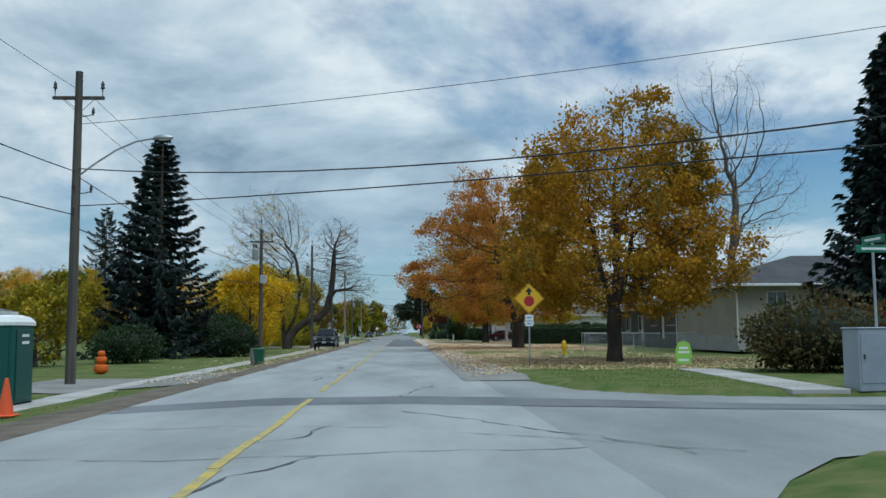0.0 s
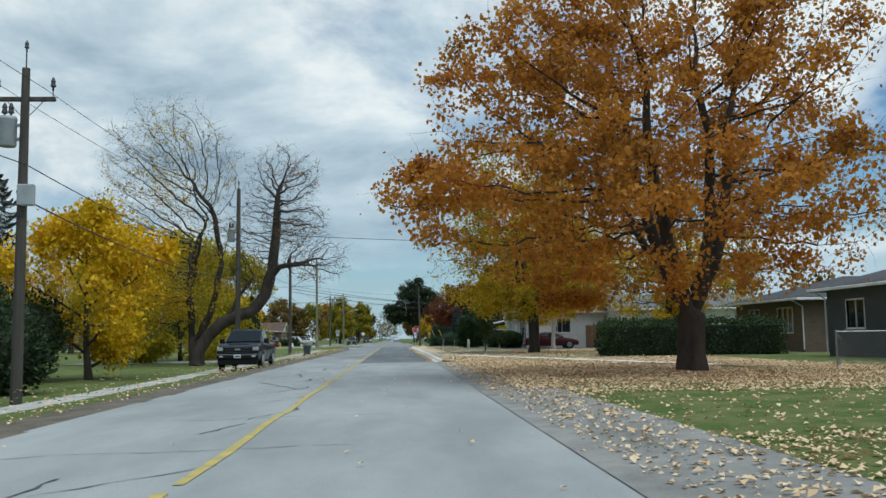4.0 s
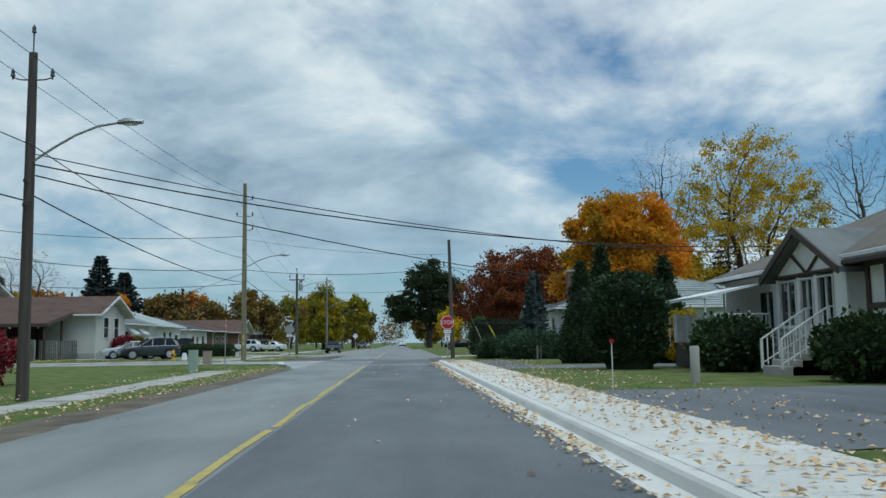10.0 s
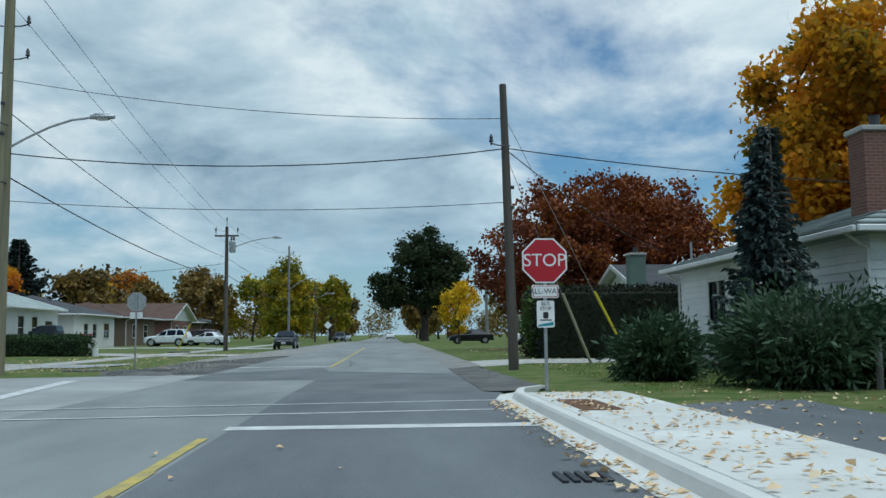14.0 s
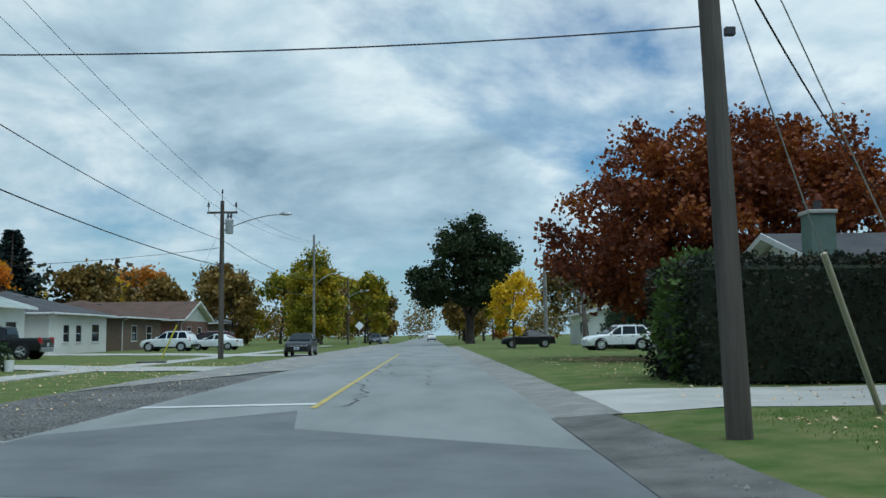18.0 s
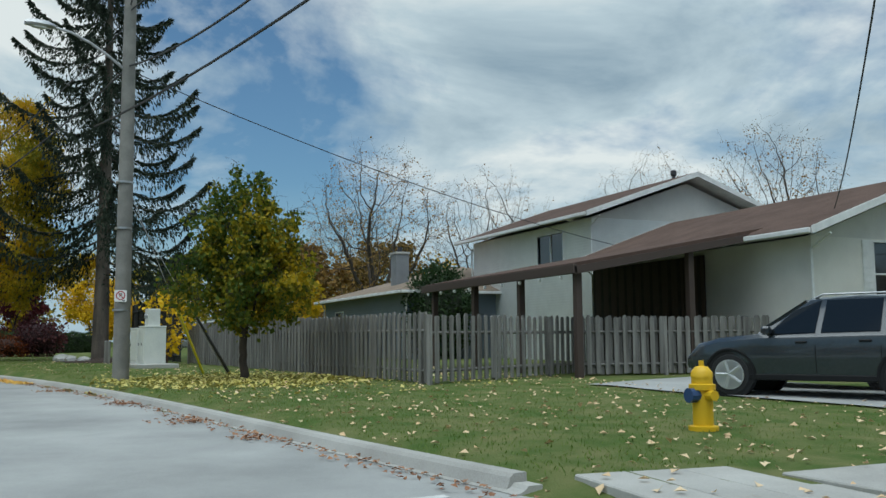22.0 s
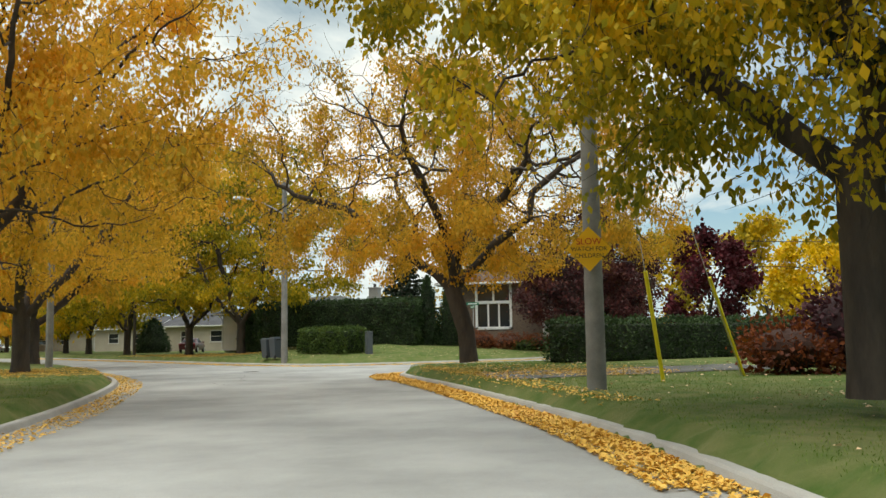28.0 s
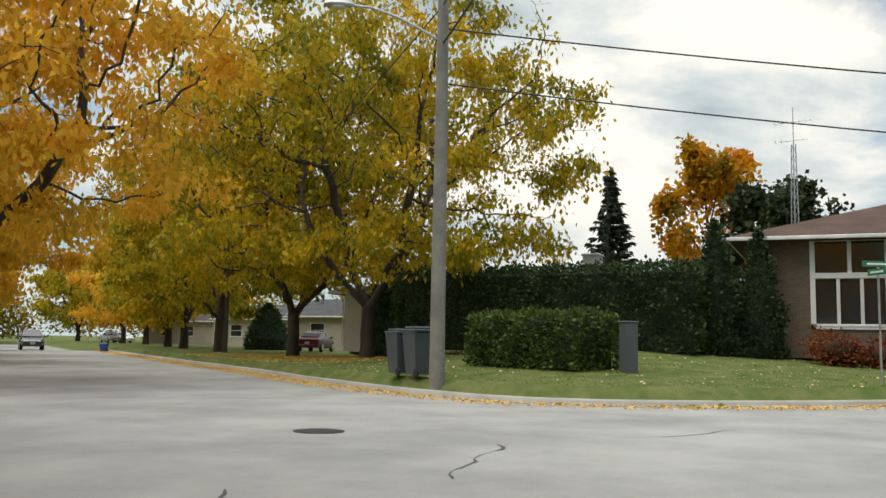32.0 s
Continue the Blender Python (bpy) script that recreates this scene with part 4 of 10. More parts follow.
def spruce(label, at, seed, height, radius, leaf, whorls=26, per=11, count=26, name="spruce", droop=0.25, low=0.04, thin=1.0, hang=0.3, size=0.34, curve=0.18, power=0.85):
    """A conifer: straight stem, whorls of drooping boughs, sprays of needles along every bough."""
    rng = np.random.default_rng(seed)
    m = M()
    m.tube([(0, 0, -0.1), (0, 0, height * 0.5), (0.05, 0, height)], [height * 0.017, height * 0.010, 0.02], 9, caps=False)
    P, A = [], []
    for w in range(whorls):
        f = low + (0.985 - low) * (w / (whorls - 1)) ** 0.9
        z = height * f
        R = radius * (1 - f) ** power * rng.uniform(0.8, 1.08) + 0.12
        for k in range(max(5, int(per * (1 - f * 0.4)))):
            az = 2 * math.pi * k / per + rng.random() * 0.7
            L = R * rng.uniform(0.7, 1.08)
            pts = []
            for s in range(6):
                u = s / 5
                zz = z - droop * L * math.sin(u * 1.9) + curve * L * u * u
                pts.append((math.cos(az) * L * u, math.sin(az) * L * u, zz + rng.normal() * 0.02))
            m.tube(pts, [0.035 * (1 - f * 0.6), 0.028, 0.022, 0.016, 0.01, 0.004], 4, caps=False)
            n = int(count * thin * (0.35 + L / radius))
            u = rng.random(n) ** 0.7
            base = np.stack([np.interp(u, np.linspace(0, 1, 6), [q[i] for q in pts]) for i in range(3)], 1)
            side = np.where(rng.random(n) < 0.5, 1, -1)[:, None] * np.array([[-math.sin(az), math.cos(az), 0]])
            ahead = np.array([[math.cos(az), math.sin(az), -0.1]]) * rng.uniform(0.3, 1.0, (n, 1)) + side * rng.uniform(0.2, 1.0, (n, 1)) * (1.05 - u[:, None])
            ahead[:, 2] -= hang * rng.random(n) * 2
            P.append(base + side * rng.random((n, 1)) * 0.22 * L * (1 - u[:, None]))
            A.append(ahead)
    P, A = np.concatenate(P), unit(np.concatenate(A))
    right = unit(np.cross(A, rng.normal(size=A.shape) * 0.5 + np.array([[0, 0, 1.0]])))
    th = thing(name, label, "conifer tree", at)
    part("trunk", m.mesh("trunk", 60), BARK_GREY, th)
    part("crown", cards("crown", P, right, A, size * rng.uniform(0.6, 1.25, len(P)), 0.5, 0.2), leaf, th)
    return th


def blob(rng, n, sx, sy, sz, kind):
    """Points and outward directions on a trimmed hedge, a round bush or a tapering cedar, standing on z = 0."""
    if kind == "box":
        area = np.array([sy * sz, sy * sz, sx * sz, sx * sz, sx * sy])
        face = rng.choice(5, n, p=area / area.sum())
        u, v = rng.random(n) - 0.5, rng.random(n)
        x = np.select([face == 0, face == 1], [-0.5 * sx, 0.5 * sx], u * sx)
        y = np.select([face < 2, face == 2, face == 3], [u * sy, -0.5 * sy, 0.5 * sy], (v - 0.5) * sy)
        z = np.where(face == 4, sz, v * sz)
        d = np.select([face[:, None] == k for k in range(5)], [np.array([[-1., 0, 0]]), np.array([[1., 0, 0]]), np.array([[0, -1., 0]]), np.array([[0, 1., 0]]), np.array([[0, 0, 1.]])])
        return np.stack([x, y, z], 1), d
    d = unit(rng.normal(size=(n, 3)))
    if kind == "round":
        p = d * np.array([[sx / 2, sy / 2, sz / 2]])
        p[:, 2] = np.maximum(p[:, 2] + sz / 2, 0.02)
        return p, d
    z = rng.random(n) ** 1.25
    a = rng.random(n) * 2 * math.pi
    rad = np.sin(np.clip(z, 0, 1) ** 0.55 * math.pi) ** 0.6 * (1 - z * 0.35) if kind == "cone" else np.sqrt(np.maximum(1 - (z * 2 - 1) ** 4, 0))
    if kind == "cone":
        rad = np.minimum(1, (1 - z) * 1.45) ** 0.75
    d = np.stack([np.cos(a), np.sin(a), 0.4 + 0 * a], 1)
    return np.stack([np.cos(a) * rad * sx / 2, np.sin(a) * rad * sy / 2, z * sz], 1), unit(d)


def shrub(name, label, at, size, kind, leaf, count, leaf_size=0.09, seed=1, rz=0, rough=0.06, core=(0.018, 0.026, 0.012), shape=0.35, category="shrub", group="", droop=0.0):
    rng = np.random.default_rng(seed)
    sx, sy, sz = size
    count, leaf_size = int(count * 0.72), leaf_size * 1.18
    p, d = blob(rng, count, sx, sy, sz, kind)
    wave = np.sin(p[:, 0] * 3.1 + seed) * np.sin(p[:, 1] * 2.7) * np.sin(p[:, 2] * 3.7 + seed)
    p = p + d * (rng.normal(size=(count, 1)) * rough + wave[:, None] * rough * 1.6 - rough * 0.6)
    p[:, 2] = np.maximum(p[:, 2], 0.03)
    th = thing(name, label, category, at, rz, group)
    part("foliage", leafmesh("foliage", rng, p, leaf_size, droop, aim=d * 0.9, shape=shape), leaf, th)
    # dark core added to stop light; its near-black stands for inner shade
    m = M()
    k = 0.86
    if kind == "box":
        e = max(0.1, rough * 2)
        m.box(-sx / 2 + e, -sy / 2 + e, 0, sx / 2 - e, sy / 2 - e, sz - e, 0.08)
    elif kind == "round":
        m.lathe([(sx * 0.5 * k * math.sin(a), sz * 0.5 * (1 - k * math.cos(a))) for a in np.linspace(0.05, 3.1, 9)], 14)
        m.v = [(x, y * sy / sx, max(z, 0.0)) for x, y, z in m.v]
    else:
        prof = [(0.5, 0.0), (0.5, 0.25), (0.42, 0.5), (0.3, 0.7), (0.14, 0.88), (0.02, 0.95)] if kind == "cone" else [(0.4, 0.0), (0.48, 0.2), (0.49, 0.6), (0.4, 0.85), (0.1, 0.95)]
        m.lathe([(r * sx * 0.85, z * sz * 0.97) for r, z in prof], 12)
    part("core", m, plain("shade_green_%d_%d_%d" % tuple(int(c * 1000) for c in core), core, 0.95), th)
    return th


MAPLE_GOLD = leafmat("maple_gold", [(0.13, 0.11, 0.014), (0.28, 0.17, 0.014), (0.44, 0.23, 0.014), (0.54, 0.28, 0.016), (0.42, 0.16, 0.014)], 0.4)
MAPLE_RUST = leafmat("maple_rust", [(0.24, 0.11, 0.03), (0.44, 0.19, 0.03), (0.60, 0.27, 0.034), (0.56, 0.22, 0.03), (0.36, 0.13, 0.03)], 0.45)
YELLOW_LEAF = leafmat("yellow_leaves", [(0.22, 0.19, 0.02), (0.44, 0.32, 0.02), (0.64, 0.42, 0.022), (0.74, 0.46, 0.022)], 0.5)
BRIGHT_YELLOW = leafmat("bright_yellow_leaves", [(0.40, 0.28, 0.01), (0.66, 0.43, 0.012), (0.78, 0.50, 0.015), (0.72, 0.42, 0.012)])
YELLOW_GREEN = leafmat("yellow_green_leaves", [(0.09, 0.12, 0.014), (0.20, 0.20, 0.016), (0.36, 0.28, 0.018), (0.50, 0.34, 0.018)])
ORANGE_LEAF = leafmat("orange_leaves", [(0.17, 0.14, 0.016), (0.48, 0.25, 0.016), (0.70, 0.32, 0.016), (0.72, 0.26, 0.016), (0.54, 0.16, 0.016)], 0.58, broad=0.22, mixing=0.7)
LOCUST_GOLD = leafmat("locust_gold", [(0.42, 0.29, 0.03), (0.68, 0.40, 0.04), (0.84, 0.49, 0.055), (0.86, 0.44, 0.05)], 0.5)
LOCUST_MIX = leafmat("locust_mixed", [(0.14, 0.16, 0.016), (0.33, 0.28, 0.018), (0.56, 0.39, 0.02), (0.74, 0.44, 0.02)], 0.45)
RUSSET = leafmat("russet_leaves", [(0.07, 0.022, 0.012), (0.14, 0.035, 0.014), (0.23, 0.06, 0.014), (0.30, 0.10, 0.014)], broad=0.3)
DARK_RED = leafmat("dark_red_leaves", [(0.03, 0.010, 0.010), (0.08, 0.012, 0.016), (0.14, 0.016, 0.022)], 0.2)
BURNING_RED = leafmat("crimson_leaves", [(0.10, 0.006, 0.010), (0.22, 0.010, 0.018), (0.30, 0.02, 0.025)], 0.2)
SPRUCE_GREEN = leafmat("spruce_needles", [(0.008, 0.016, 0.014), (0.016, 0.030, 0.026), (0.030, 0.050, 0.042)], 0.1, 1.2)
SPRUCE_TALL = leafmat("old_spruce_needles", [(0.015, 0.025, 0.015), (0.028, 0.043, 0.026), (0.058, 0.073, 0.046)], 0.15, 0.9)
BLUE_SPRUCE = leafmat("blue_spruce_needles", [(0.035, 0.054, 0.052), (0.06, 0.088, 0.082), (0.10, 0.135, 0.125)], 0.1, 1.2)
CEDAR_GREEN = leafmat("cedar_green", [(0.015, 0.033, 0.013), (0.030, 0.058, 0.020), (0.052, 0.085, 0.030)], 0.15, 1.0)
HEDGE_GREEN = leafmat("hedge_green", [(0.018, 0.038, 0.013), (0.034, 0.064, 0.019), (0.058, 0.096, 0.030)], 0.15, 1.0)
HEDGE_BRIGHT = leafmat("bright_hedge_green", [(0.04, 0.075, 0.015), (0.065, 0.11, 0.022), (0.10, 0.15, 0.03)], 0.2, 1.0)
HEDGE_DARK = leafmat("dark_hedge", [(0.010, 0.016, 0.010), (0.018, 0.026, 0.014), (0.05, 0.035, 0.016)], 0.1, 1.0)
OAK_GREEN = leafmat("dark_green_leaves", [(0.014, 0.026, 0.010), (0.030, 0.046, 0.016), (0.055, 0.068, 0.022)], 0.2, 0.4)
TAN_LEAF = leafmat("tan_leaves", [(0.16, 0.10, 0.04), (0.27, 0.16, 0.05), (0.36, 0.20, 0.05), (0.20, 0.16, 0.05)], 0.3)
FAR_OLIVE = leafmat("far_autumn_leaves", [(0.07, 0.07, 0.02), (0.17, 0.12, 0.03), (0.26, 0.15, 0.03), (0.10, 0.09, 0.03)], 0.2, 0.08)


def gz(x, y):
    return float(ground_height(x, y))


def put(x, y, dz=0.0):
    return (x, y, gz(x, y) + dz)


# near the first junction
grown("large maple with golden brown autumn leaves on a lawn", put(10.5, -19.0), 11, [(0.4, 0.6, 4.3, 5.3, 5.4, 2.7), (0.3, 0.4, 6.8, 4.4, 4.5, 3.4), (0.6, 0.2, 9.2, 2.6, 2.6, 2.3)], 0.30, MAPLE_GOLD, 62000, 0.125, fork=2.0, leaders=4, rise=1.15, reach=4.5, goals=2400, step=0.36, kill=0.55, twigs=1,
      thin=lambda p: np.where(np.hypot(p[:, 0], p[:, 1]) < 2.6 - 0.12 * p[:, 2], 0.25, 1.0))
grown("broad maple with rusty orange leaves, thinning crown", put(10.5, 12.0), 12, [(-0.9, 0, 5.2, 7.4, 6.6, 3.2), (-0.8, 0, 8.6, 6.0, 5.8, 3.9), (-2.2, 0.4, 11.5, 3.0, 3.0, 2.7), (1.7, -0.3, 10.8, 3.4, 3.2, 3.0)], 0.42, MAPLE_RUST, 60000, 0.13, fork=1.6, leaders=5, rise=1.0, reach=6.0, goals=2500, step=0.42, kill=0.62, twigs=1,
      thin=lambda p: np.where(p[:, 0] > 3.2, 0.35, 1.0) * np.where(np.hypot(p[:, 0], p[:, 1]) < 3.0 - 0.12 * p[:, 2], 0.2, 1.0))
grown("maple with yellow autumn leaves shedding on the lawn", put(11.1, 45.8), 13, [(-0.5, 0, 5.0, 5.6, 5.4, 3.2), (-1.0, 0, 8.6, 6.4, 6.0, 3.8), (-0.8, 0, 12.2, 4.6, 4.6, 3.0)], 0.36, YELLOW_LEAF, 60000, 0.13, fork=2.2, leaders=5, rise=1.1, reach=6.0, goals=2400, step=0.42, kill=0.62, twigs=1, clump=1.1,
      thin=lambda p: np.where(p[:, 0] < -3.6, 0.3, 1.0) * np.where(p[:, 2] > 10.5, 0.45, 1.0) * np.where(p[:, 0] > 3.0, 0.5, 1.0))
grown("half-bare tree with sparse yellow leaves", put(18.7, 40.0), 14, [(-0.6, 0, 4.8, 6.4, 6.0, 2.9), (-0.2, 0, 10.0, 6.4, 6.0, 4.6)], 0.44, YELLOW_LEAF, 20000, 0.13, fork=2.0, leaders=5, rise=1.15, reach=7.0, goals=1900, step=0.42, kill=0.66, twigs=1, clump=1.2,
      thin=lambda p: np.where(p[:, 2] > 7.4, 0.10, 1.0))
grown("birch tree with hanging golden leaves and pale bark", put(15.4, 62.6), 15, [(-0.8, 0, 5.6, 4.8, 4.6, 3.2), (-0.6, 0, 9.4, 3.9, 3.9, 4.0)], 0.17, LOCUST_GOLD, 60000, 0.11, fork=1.2, leaders=3, rise=1.3, reach=5.0, goals=1500, step=0.4, kill=0.6, bark=BIRCH, droop=0.9, shape=0.36)
tree("slender young tree with thin green leaves", put(8.6, 53.0), 16, 3.7, 0.85, 1.3, 0.05, leafmat("young_green", [(0.03, 0.055, 0.014), (0.06, 0.085, 0.02), (0.10, 0.11, 0.03)], 0.3), 2600, 0.11, limbs=9, subs=5, twigs=3)
grown("tall bare tree behind houses with twiggy crown", put(23, 3.4), 17, [(0, 0, 10.5, 5.6, 5.4, 5.2), (0.3, 0, 15.6, 3.6, 3.6, 3.8)], 0.36, TAN_LEAF, 0, 0.1, fork=3.6, leaders=4, rise=1.25, reach=7, goals=2400, step=0.45, kill=0.55, bark=BARK_GREY, twigs=1)
# left side
spruce("tall dense blue-green spruce on the lawn", put(-16.9, 15.0), 21, 17.4, 5.6, SPRUCE_GREEN, 34, 17, 84, size=0.46, power=0.78, droop=0.32, curve=0.3)
tree("small tree with bright yellow foliage by the footpath", put(-11.8, 27.4), 22, 8.0, 4.3, 0.8, 0.16, BRIGHT_YELLOW, 20000, 0.14, limbs=11, low=0.08, spread=1.3)
grown("tall bare tree with few yellow leaves near its stem", put(-11.2, 46.4), 23, [(-2.2, 0.5, 5.0, 4.4, 4.4, 2.6), (-2.6, 0.5, 8.8, 5.0, 4.8, 4.4), (-2.0, 0.5, 13.0, 4.6, 4.4, 4.6)], 0.36, YELLOW_LEAF, 17000, 0.11, fork=1.6, leaders=5, rise=1.2, reach=8, lean=(-0.2, 0.2), goals=3000, step=0.36, kill=0.46, twigs=2, scatter=0.2, wander=0.2, clump=1.2,
      thin=lambda p: np.where((p[:, 2] < 7.5) & (np.abs(p[:, 0] + 1.5) < 4.0), 1.0, 0.10))


# the dark stem that sweeps out towards the road and then rises
grown("dark bare tree sweeping out towards the road", put(-10.9, 45.4), 31, [(5.2, 0.3, 8.6, 3.4, 2.8, 2.8), (5.4, 0.3, 12.0, 2.6, 2.2, 2.6), (7.6, 0.2, 6.8, 2.5, 2.0, 1.5), (3.3, 0.3, 6.4, 1.7, 1.7, 1.8)], 0.40, TAN_LEAF, 2600, 0.09, goals=2200, step=0.26, kill=0.34, twigs=2, wander=0.26, up=0.04, power=0.5, scatter=0.15, clump=1.3,
      stem=[[(0, 0, -0.2), (0.15, 0, 1.0), (0.7, 0.1, 1.9), (1.5, 0.1, 2.7), (2.6, 0.2, 3.2), (3.5, 0.3, 3.5), (4.3, 0.3, 4.5), (4.75, 0.3, 6.2), (5.0, 0.4, 8.6), (5.1, 0.3, 11.0)], [(4.6, 0.3, 5.6), (5.3, 0.2, 6.4), (6.1, 0.2, 6.5)], [(1.9, 0.1, 2.9), (2.5, 0.2, 4.3), (3.6, 0.3, 5.8)], [(0.2, 0, 1.1), (0.3, 0.4, 3.4)]])
for k, (x, y, h, r) in enumerate([(-18.0, 54, 8.4, 4.6), (-15.0, 58.6, 10.0, 5.2), (-12.8, 66, 9.4, 4.8), (-14.4, 77, 6.4, 3.2)]):
    # a brighter copy of yellow-green: the light on these bushes is in the colour
    tree("bushy tree with yellow-green autumn leaves", put(x, y), 40 + k, h, r, 0.4, 0.15, leafmat("lit_yellow_green", [(0.20, 0.21, 0.02), (0.36, 0.32, 0.025), (0.52, 0.42, 0.03), (0.62, 0.45, 0.03)], 0.5) if k < 3 else BRIGHT_YELLOW, 20000, 0.17, limbs=12, low=0.04, spread=1.4)
shrub("cedar_tree", "dark columnar cedar beside yellow trees", put(-11.6, 73), (1.5, 1.5, 5.6), "cone", CEDAR_GREEN, 9000, 0.12, 5, rough=0.12, category="conifer tree")
for k, (x, y, sx, sy, sz) in enumerate([(-14.6, 21, 5, 5, 3.6), (-11.5, 16.5, 3.6, 3.4, 2.6), (-15.5, 2.5, 4, 4, 2.2), (-15, 26, 5, 5, 4.0)]):
    shrub("bush", "dark green unclipped bush by the footpath", put(x, y), (sx, sy, sz), "round", CEDAR_GREEN, 7000, 0.14, 50 + k, rough=0.22)
for k, (x, y, s) in enumerate([(-13.5, 76, 2.6), (-12.5, 79.5, 2.2), (-14.0, 71, 3.0)]):
    shrub("bush", "low dark green spreading bush", put(x, y), (s * 1.4, s * 1.4, s * 0.55), "round", CEDAR_GREEN, 4500, 0.12, 60 + k, rough=0.16)
shrub("bush", "crimson burning bush on a front lawn", put(-14.4, 85.5), (4.0, 3.6, 2.3), "round", BURNING_RED, 7000, 0.11, 66, rough=0.16, core=(0.05, 0.004, 0.008))
for k, (x, y, h, r) in enumerate([(-21, -12, 5.5, 3.6), (-19, -3, 4.5, 3.0), (-30, 5, 6, 4), (-24, 14, 6.5, 4)]):
    tree("garden tree with mixed olive and yellow leaves", put(x, y), 70 + k, h, r, 0.5, 0.14, YELLOW_GREEN, 7000, 0.16, limbs=9, low=0.08, spread=1.3)
# right side, second block
grown("round orange and green maple behind a house", put(18.9, 118), 81, [(0, 0, 5.2, 5.4, 5.3, 3.8), (-0.4, 0, 8.6, 4.3, 4.3, 3.4)], 0.34, ORANGE_LEAF, 66000, 0.22, fork=1.8, leaders=4, reach=4, goals=1300, step=0.5, kill=0.75, clump=0.5, scatter=0.34)
grown("broad dense dark russet maple behind a hedge", put(15.4, 143.5), 82, [(-0.2, 0, 5.2, 7.6, 7.0, 4.2), (0.6, 0, 7.4, 5.6, 5.6, 3.3)], 0.40, RUSSET, 62000, 0.21, fork=1.4, leaders=5, reach=4, goals=1600, step=0.5, kill=0.75, clump=0.5, scatter=0.34)
grown("tall bare tree with yellowing twigs", put(31.6, 126), 83, [(0, 0, 10.5, 7.0, 6.6, 6.0), (0, 0, 15.0, 4.6, 4.6, 4.0)], 0.4, YELLOW_LEAF, 26000, 0.17, fork=4.0, leaders=6, rise=1.1, reach=7, goals=1900, step=0.5, kill=0.65, bark=BARK, twigs=1, clump=1.0)
tree("tall half-bare tree behind houses", put(46, 98), 84, 23, 8.0, 6.0, 0.42, TAN_LEAF, 3500, 0.2, BARK_GREY, limbs=13, subs=8, twigs=6)
for k, (x, y, h, r) in enumerate([(26.5, 133, 19.5, 5.4), (37.6, 120, 17.5, 4.6)]):
    grown("tall bare tree behind houses", put(x, y), 850 + k, [(0, 0, h * 0.6, r, r, h * 0.3), (0, 0, h * 0.8, r * 0.7, r * 0.7, h * 0.2)], 0.3, TAN_LEAF, 500, 0.14, fork=4.0, leaders=5, rise=1.2, reach=6, goals=1500, step=0.5, kill=0.68, bark=BARK, twigs=1)
spruce("large green conifer behind houses", put(30, 127), 86, 12, 4.2, SPRUCE_TALL, 24, 10, 22)
for k, (x, y, sx, sz) in enumerate([(10.4, 93.6, 1.7, 4.7), (11.6, 94.6, 1.9, 5.6), (14.2, 93.0, 1.8, 4.9)]):
    shrub("cedar_tree", "tall clipped cedar with dense green sprays", put(x, y), (sx, sx, sz), "cone", CEDAR_GREEN, 10000, 0.11, 90 + k, rough=0.1, category="conifer tree", group="cedars by the house")
shrub("cedar_tree", "wide dark cedar beside a driveway", put(10.2, 84.2), (2.5, 2.3, 3.5), "column", CEDAR_GREEN, 15000, 0.12, 95, rough=0.13, category="conifer tree")
shrub("bush", "golden rounded shrub by a porch", put(14.4, 91.0), (2.0, 2.0, 2.3), "round", YELLOW_LEAF, 6000, 0.09, 96, rough=0.08, core=(0.07, 0.06, 0.01))
for k, (x, y, sx, sz) in enumerate([(9.3, 104.8, 2.6, 1.4), (11.6, 104.4, 2.4, 1.4), (7.5, 107.6, 1.3, 1.0)]):
    shrub("juniper_bush", "feathery dark green juniper bush", put(x, y), (sx, sx * 0.9, sz), "round", leafmat("juniper_green", [(0.026, 0.052, 0.026), (0.046, 0.085, 0.042), (0.08, 0.125, 0.062)], 0.2, 1.0), 14000, 0.15, 100 + k, rough=0.22, shape=0.16)
spruce("small blue-grey spruce by a house corner", put(10.5, 108.7), 104, 5.6, 1.5, BLUE_SPRUCE, 34, 15, 46, "blue_spruce", size=0.2, droop=0.1)
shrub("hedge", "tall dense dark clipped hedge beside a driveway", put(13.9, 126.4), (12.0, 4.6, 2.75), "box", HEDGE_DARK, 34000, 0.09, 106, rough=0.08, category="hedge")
shrub("bush", "bright green shoots at the hedge end", put(8.5, 126.2), (1.8, 3.4, 3.0), "round", HEDGE_BRIGHT, 5000, 0.12, 107, rough=0.12)
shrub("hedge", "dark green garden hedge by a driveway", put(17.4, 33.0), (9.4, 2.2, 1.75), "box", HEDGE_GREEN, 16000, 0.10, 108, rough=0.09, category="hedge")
for k, (x, y, sx, sz) in enumerate([(12.5, 80.2, 2.3, 1.7), (13.0, 72.4, 2.2, 1.5)]):
    shrub("bush", "rounded green bush before a porch", put(x, y), (sx, sx, sz), "round", HEDGE_GREEN, 6000, 0.12, 110 + k, rough=0.12)
tree("small weeping tree with brown-green leaves", put(14.6, 101.6), 115, 3.2, 1.9, 0.8, 0.11, YELLOW_GREEN, 9000, 0.10, droop=1.2, limbs=10, low=0.4, spread=1.6)
shrub("bush", "dark bush beside the corner lawn", put(14.8, -28.6), (4.6, 4.2, 2.1), "round", leafmat("olive_bush", [(0.04, 0.05, 0.015), (0.10, 0.085, 0.03), (0.15, 0.08, 0.03)]), 8000, 0.12, 116, rough=0.2)
